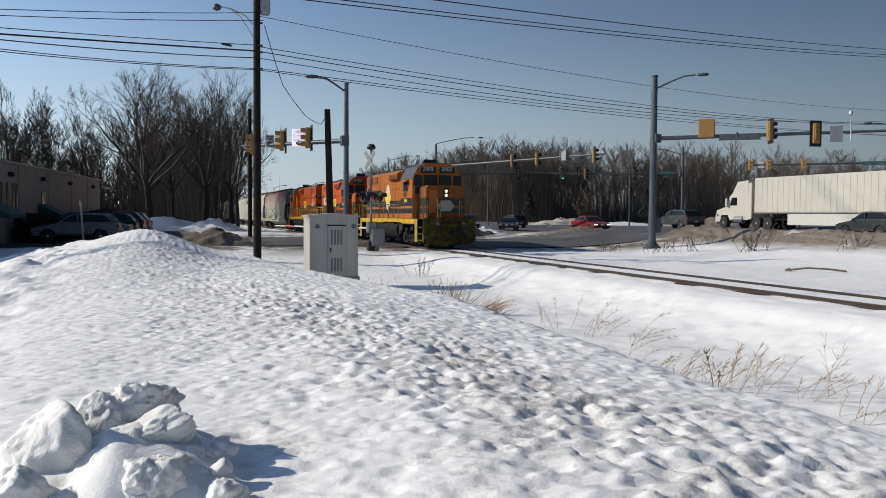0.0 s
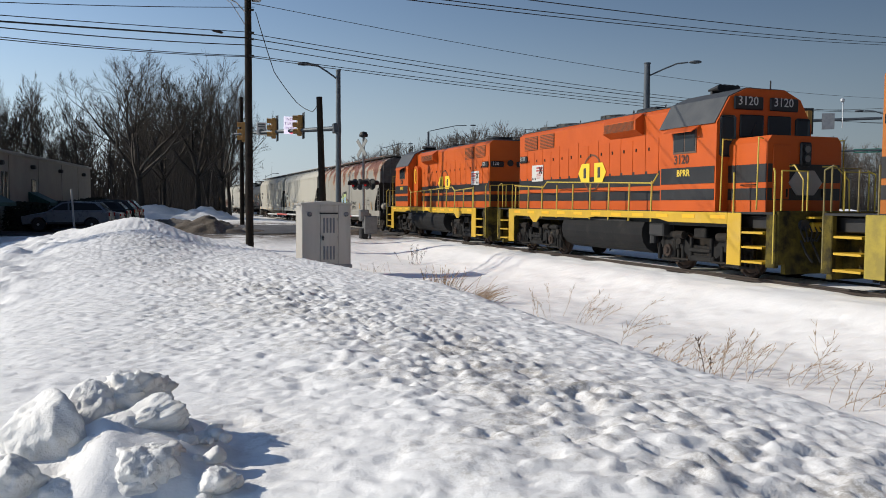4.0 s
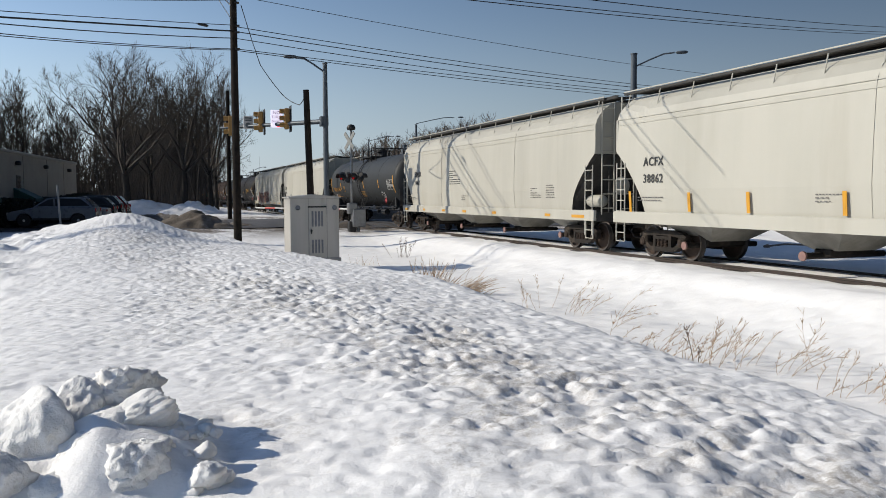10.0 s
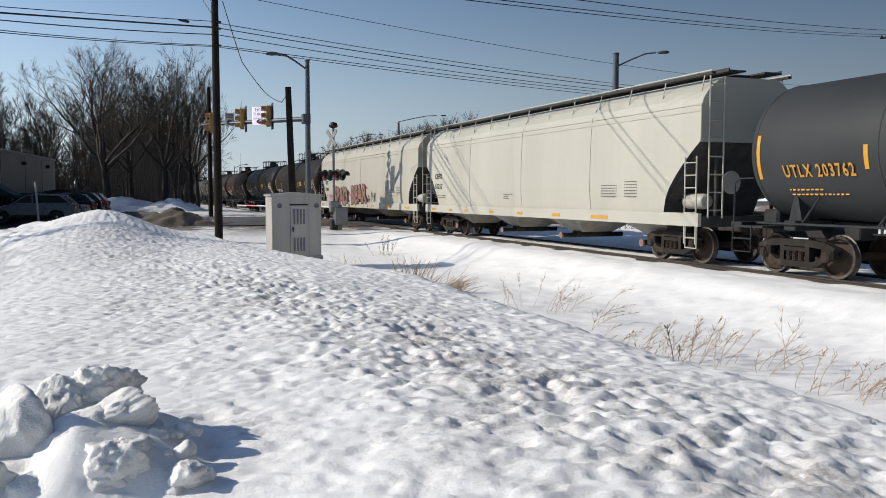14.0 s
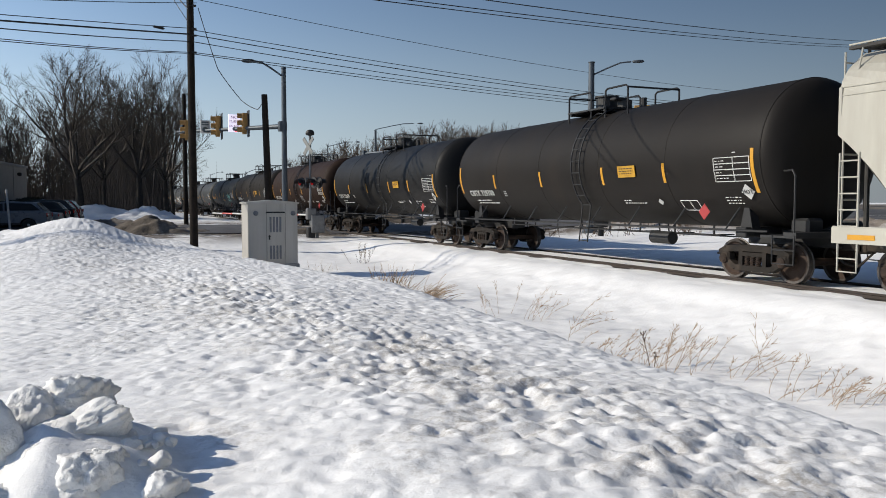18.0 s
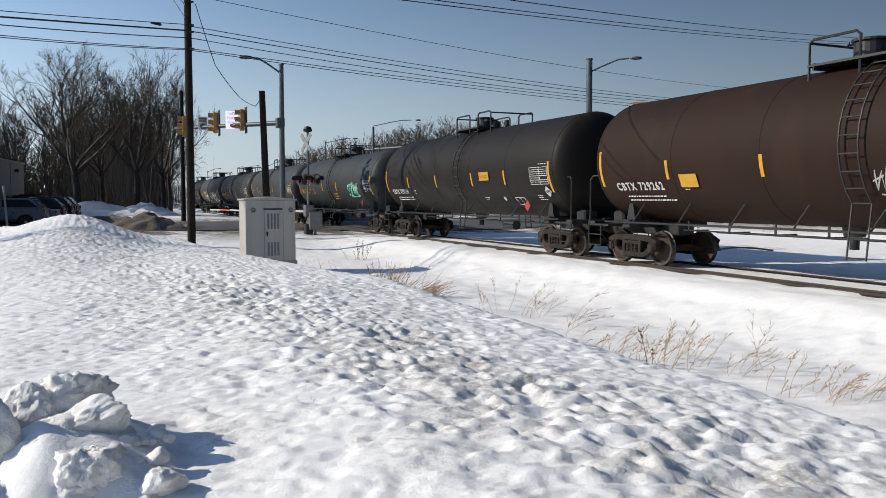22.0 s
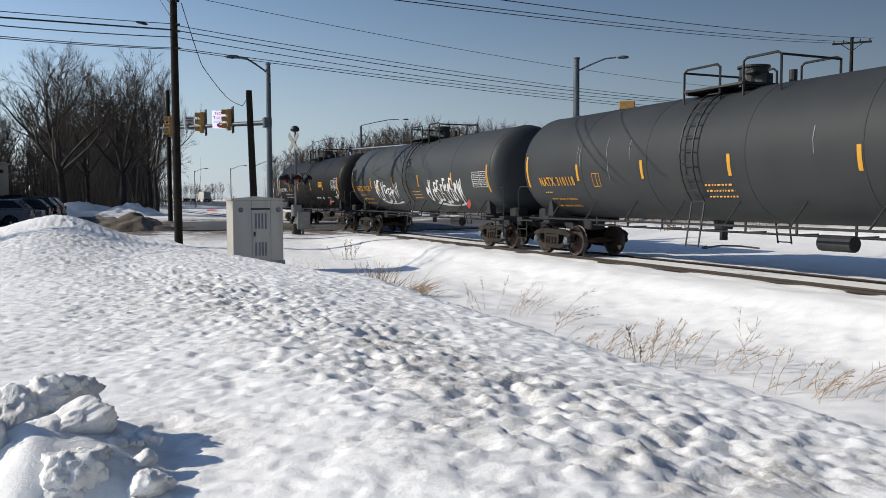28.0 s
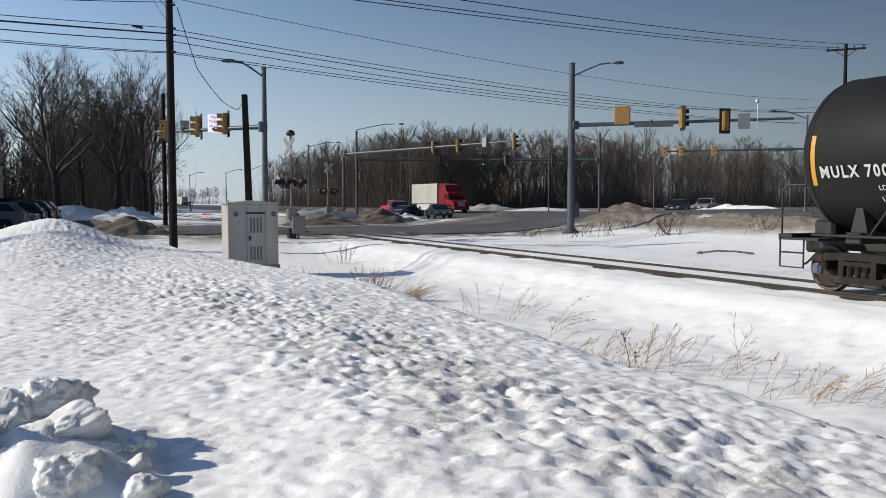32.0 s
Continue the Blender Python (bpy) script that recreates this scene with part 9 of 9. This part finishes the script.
for x, y in ((3.75, 59.9), (4.9, 45.4)):
    bm = B()
    box(bm, (0, 0, 0.35), (0.16, 0.16, 0.9), 0.03)
    ob = part("bollard", bm, mat("post_pale", (0.45, 0.44, 0.42)))
    ob.location = (x, y, height1(x, y))
    tagged(ob, "short pale wooden bollard by the road", "bollard")

# ---- graffiti ----
def strokes(name, parent, pts_list, width, material, x, label=""):
    """Spray strokes on a side facing -X: one ribbon for each line of (y, z), swelling and thinning along it."""
    for pts in pts_list:
        bm = B()
        P = [Vector((0, y, z)) for y, z in pts]
        rows_ = []
        for k, p in enumerate(P):
            d = P[min(k + 1, len(P) - 1)] - P[max(k - 1, 0)]
            n = Vector((0, -d.z, d.y)).normalized() * width * (0.36 + 0.2 * math.sin(k * 0.55))
            rows_.append([bm.verts.new((x(q.y, q.z), q.y, q.z)) for q in (p + n, p - n)])
        for a_, b_ in zip(rows_, rows_[1:]):
            bm.faces.new((a_[0], a_[1], b_[1], b_[0]))
        ex = bmesh.ops.extrude_face_region(bm, geom=bm.faces[:])
        bmesh.ops.translate(bm, vec=(-0.003, 0, 0), verts=[v for v in ex["geom"] if isinstance(v, bmesh.types.BMVert)])
        part(name, bm, material, parent, label)


def tag_lines(rn, y, z, w, h, n):
    """A quick hand-style tag written from y towards y - w: slanting letter strokes, hooks and loops of uneven size, and a flourish under it."""
    out = []
    step = w / n
    for i in range(n):
        y0, hh = y - step * (i + 0.1), h * rn.uniform(0.62, 1.0)
        z0 = z + rn.uniform(-0.06, 0.10) * h
        sl = 0.22 * hh
        kind = rn.randrange(4)
        if kind == 0:        # upright with a thrown leg
            pts = [(y0, z0), (y0 - sl * 0.6, z0 + hh * 0.5), (y0 - sl, z0 + hh), (y0 - step * 0.5, z0 + hh * 0.45), (y0 - step * 1.05, z0 + hh * rn.uniform(0.8, 1.1))]
        elif kind == 1:      # bowl
            pts = [(y0 - step * (0.45 - 0.45 * math.cos(a)) - sl * 0.5, z0 + hh * (0.45 + 0.42 * math.sin(a))) for a in [2 * math.pi * k / 9 + 0.7 for k in range(11)]]
        elif kind == 2:      # zigzag
            pts = [(y0 - sl, z0 + hh), (y0 - step * 0.2, z0 + hh * 0.1), (y0 - step * 0.55 - sl, z0 + hh * 0.95), (y0 - step * 0.75, z0), (y0 - step - sl, z0 + hh * rn.uniform(0.9, 1.15))]
        else:                # hook
            pts = [(y0 - step * 0.9, z0 + hh * 0.95), (y0 - step * 0.3, z0 + hh), (y0 - step * 0.1, z0 + hh * 0.55), (y0 - step * 0.7, z0 + hh * 0.5), (y0 - step * 0.6, z0 + hh * 0.05), (y0 + step * 0.15, z0)]
        fine = []
        for a_, b_ in zip(pts, pts[1:]):
            fine += [(a_[0] + (b_[0] - a_[0]) * u, a_[1] + (b_[1] - a_[1]) * u) for u in (0.0, 0.33, 0.67)]
        out.append(fine + [pts[-1]])
        if rn.random() < 0.5:
            out.append([(y0 - step * 0.2 * k, z0 + hh * (0.5 + 0.05 * k)) for k in range(6)])
    out.append([(y - w * (0.15 + 0.85 * k / 14), z - 0.02 * h - 0.10 * h * math.sin(k * 0.22)) for k in range(15)])
    return out


def spray(name, c):
    return mat(name, c, tuple(v * 0.85 for v in c), rough=0.6, scale=3, bump=0)


wagons = [ob for ob, mid, turned in TRAIN]
hx = lambda y, z: -(hop_half(z, 4.72) + 0.016)
tx = lambda R, zc: (lambda y, z: -math.sqrt(max(0.01, R * R - (z - zc) ** 2)) - 0.008)
rg = random.Random(3)
# brown block letters on the last hopper
D = wagons[8]
for k, (s_, y, tilt) in enumerate((("SPAD", 6.2, -1.5), ("BEAR", 1.95, 2.0))):
    for fat, c, dx, nm in ((0.115, (0.035, 0.022, 0.02), 0.0, "graffiti_outline"), (0.075, (0.215, 0.115, 0.085), 0.006, "graffiti_fill"), (0.0, (0.29, 0.175, 0.135), 0.012, "graffiti_shine"), (-0.03, (0.225, 0.12, 0.09), 0.016, "graffiti_fill")):
        lettering(nm, s_, 1.40, side_pose(-1.605 - dx, y, 0.98, 0) @ pose(0, 0, 0, 0, 0, tilt), spray("%s_%d" % (nm, 100 * c[0]), c), D, "brown spray-painted block letters", fat=fat, space=1.02)
for y, z in ((6.55, 1.15), (2.75, 1.35), (2.6, 1.9), (-1.75, 1.5), (2.45, 1.1)):        # small stars beside the letters
    bm = B()
    prism(bm, [(y + (0.2 if k % 2 == 0 else 0.085) * math.sin(math.pi * k / 5), z + (0.2 if k % 2 == 0 else 0.085) * math.cos(math.pi * k / 5)) for k in range(10)], "x", -1.615, -1.6)
    part("graffiti_star", bm, spray("star_brown", (0.07, 0.04, 0.035)), D)
for k in range(16):
    y, z = rg.uniform(-2.0, 6.6), rg.choice((rg.uniform(2.2, 2.55), rg.uniform(1.1, 2.4)))
    bm = tube(B(), (-1.60, y, z), (-1.612, y, z), rg.uniform(0.04, 0.10), seg=10)
    part("graffiti_dot", bm, spray("dot_pink", (0.6, 0.06, 0.16)), D)
strokes("graffiti_tag", D, tag_lines(rg, 7.75, 1.5, 0.9, 0.4, 4), 0.04, spray("tag_pink", (0.6, 0.1, 0.2)), hx)
strokes("graffiti_tag", D, tag_lines(rg, -2.2, 1.35, 0.9, 0.7, 4), 0.035, BLACKP(), hx)
text_bars(wagons[5], lambda z: -(hop_half(z, 4.72) + 0.010), 2.95, 2.3, 1.4, 0.67, 7, BLACKP())
# green and pale blue piece on the rusty hopper
Rw = wagons[3]
hr = lambda y, z: -(hop_half(z, 4.62) + 0.014)
SLABS = ((0.00, 1.10, (0, 0), (0.25, 0.05), (0.3, 0.45), (0.62, 0.42), (0.66, 0.66), (0.34, 0.68), (0.36, 0.8), (0.95, 0.76), (0.98, 1.0), (-0.1, 1.06)),
         (0.95, 1.00, (0, 0.02), (0.2, 0), (0.28, 0.25), (0.55, 0.22), (0.6, 0.0), (0.85, 0.02), (0.7, 0.9), (0.25, 0.95)),
         (1.75, 1.05, (0.05, 0), (0.4, 0.03), (0.36, 0.62), (0.55, 0.6), (0.45, 0.78), (0.62, 0.95), (0.38, 0.88), (0.2, 1.08), (0.16, 0.86), (-0.08, 0.9), (0.06, 0.72)),
         (2.30, 1.22, (0, 0), (1.25, 0.04), (1.2, 0.26), (0.95, 0.28), (1.02, 0.62), (0.8, 0.72), (0.85, 1.0), (0.1, 0.96), (0.05, 0.7), (0.3, 0.66), (0.25, 0.4)),
         (3.55, 0.66, (0, 0.1), (0.4, 0), (0.75, 0.3), (0.55, 0.4), (0.5, 1.0), (0.12, 0.92), (0.2, 0.45)))
PLIME, PBLUE, PDARK = spray("piece_lime", (0.42, 0.52, 0.20)), spray("piece_blue", (0.24, 0.38, 0.55)), spray("piece_dark", (0.018, 0.02, 0.022))
for k, (dy, hh, *pts) in enumerate(SLABS):
    cy, cz = sum(p[0] for p in pts) / len(pts), sum(p[1] for p in pts) / len(pts)
    for grow, m_, nm, x0 in ((1.24, PDARK, "graffiti_outline", -1.592), (1.0, PLIME, "graffiti_fill", -1.600), (0.62, PBLUE, "graffiti_shade", -1.606)):
        poly = [(2.75 - dy - (cy + (a - cy) * grow), 1.14 + hh * (cz + (b - cz) * grow) * 1.12) for a, b in pts]
        if nm == "graffiti_shade" and k in (0, 4):
            continue
        part(nm, prism(B(), poly, "x", x0, x0 + 0.012), m_, Rw, "black-edged lime and blue spray-painted block shape" if grow > 1.1 else "")
    strokes("graffiti_shine", Rw, [[(2.75 - dy - a - 0.03, 1.18 + hh * b * 1.06) for a, b in pts[-3:]]], 0.03, spray("piece_shine", (0.62, 0.68, 0.66)), lambda y, z: -1.612)
for y, z in ((3.05, 1.75), (2.95, 1.5), (2.85, 1.15), (-0.75, 2.05), (-1.75, 1.7), (-1.8, 1.35)):
    part("graffiti_dot", tube(B(), (-1.59, y, z), (-1.604, y, z), rg.uniform(0.05, 0.10), seg=12), spray("dot_red", (0.5, 0.05, 0.05)), Rw)
for y, z, w, n in ((5.3, 1.42, 0.7, 4), (4.4, 1.42, 0.8, 4), (5.0, 1.14, 1.2, 6), (-2.0, 1.68, 1.3, 6), (-2.1, 1.42, 1.0, 4), (-2.0, 1.16, 1.3, 7)):
    strokes("graffiti_tag", Rw, tag_lines(rg, y, z, w, 0.24, n)[:-1], 0.03, BLACKP(), lambda y_, z_: hr(y_, z_) - 0.03 * (z_ < 1.36))
# turquoise tag, white tags, faint chalk
T6, Gw, T4, N6 = wagons[13], wagons[16], wagons[11], wagons[15]
f6 = tx(1.60, 2.80)
strokes("graffiti_tag", T6, tag_lines(rg, -3.5, 2.0, 1.9, 0.75, 6), 0.085, spray("tag_turquoise", (0.25, 0.60, 0.50)), f6, "turquoise spray-painted tag")
strokes("graffiti_tag", Gw, tag_lines(rg, 4.5, 1.66, 2.9, 0.95, 7), 0.075, spray("tag_white", (0.68, 0.68, 0.66)), f6, "white spray-painted tag")
strokes("graffiti_tag", Gw, tag_lines(rg, -1.8, 1.62, 3.4, 0.95, 11), 0.09, spray("tag_white", (0.68, 0.68, 0.66)), f6, "white spray-painted tag")
strokes("graffiti_tag", T4, tag_lines(rg, -1.0, 1.9, 0.8, 0.5, 3), 0.03, spray("tag_chalk", (0.4, 0.4, 0.38)), tx(1.69, 2.88), "faint chalk scrawl")
for k in range(9):
    y = rg.uniform(-6, 6)
    z0 = rg.uniform(2.2, 3.0)
    strokes("scuff", N6, [[(y, z0), (y + 0.03, z0 + 0.3), (y + 0.02, z0 + 0.55)]], 0.02, spray("scuff_pale", (0.2, 0.21, 0.22)), f6)



# ---- movement ----
def spin(wheels, angle_at, axis_sign=1):
    """Roll wheels: the first is keyed frame by frame, the rest of the same size take over its action."""
    if not wheels:
        return
    rows = [(f / FPS, pose(0, 0, 0, 0, 0, 0) @ Matrix.Rotation(angle_at(f / FPS) * axis_sign, 4, "X")) for f in range(0, 32 * FPS + 1)]
    walk(wheels[0], rows)
    keys = wheels[0].animation_data
    for w in wheels[1:]:
        w.rotation_mode = "QUATERNION"
        w.animation_data_create()
        w.animation_data.action, w.animation_data.action_slot = keys.action, keys.action_slot


def motions():
    times = [0, 2, 4, 6, 8, 10, 12, 14, 16, 18, 20, 22, 24, 26, 28, 30, 32]
    for ob, mid, turned in TRAIN:
        walk(ob, [(t, pose(TRACK_X, mid - s_of(t), 0, 0, 0, 180 if turned else 0)) for t in times])
    spin(WHEELSETS, lambda t: s_of(t) / 0.46)
    spin(LOCO_WHEELS[:8], lambda t: s_of(t) / 0.508)
    spin(LOCO_WHEELS[8:], lambda t: s_of(t) / 0.508, -1)
    for ob, rows in DRIVES:
        walk(ob, rows)
        keys = ob.animation_data
        curves = keys.action.layers[0].strips[0].channelbag(keys.action_slot).fcurves
        cx, cy = [c for c in curves if c.data_path == "location"][:2]
        path, total = [0.0], 0.0
        for f in range(1, 32 * FPS + 1):
            total += math.hypot(cx.evaluate(f + 1) - cx.evaluate(f), cy.evaluate(f + 1) - cy.evaluate(f))
            path.append(total)
        mine = [(w, r) for w, v, r in SPINNERS if v == ob]
        spin([w for w, r in mine], lambda t: -path[round(t * FPS)] / mine[0][1])


motions()
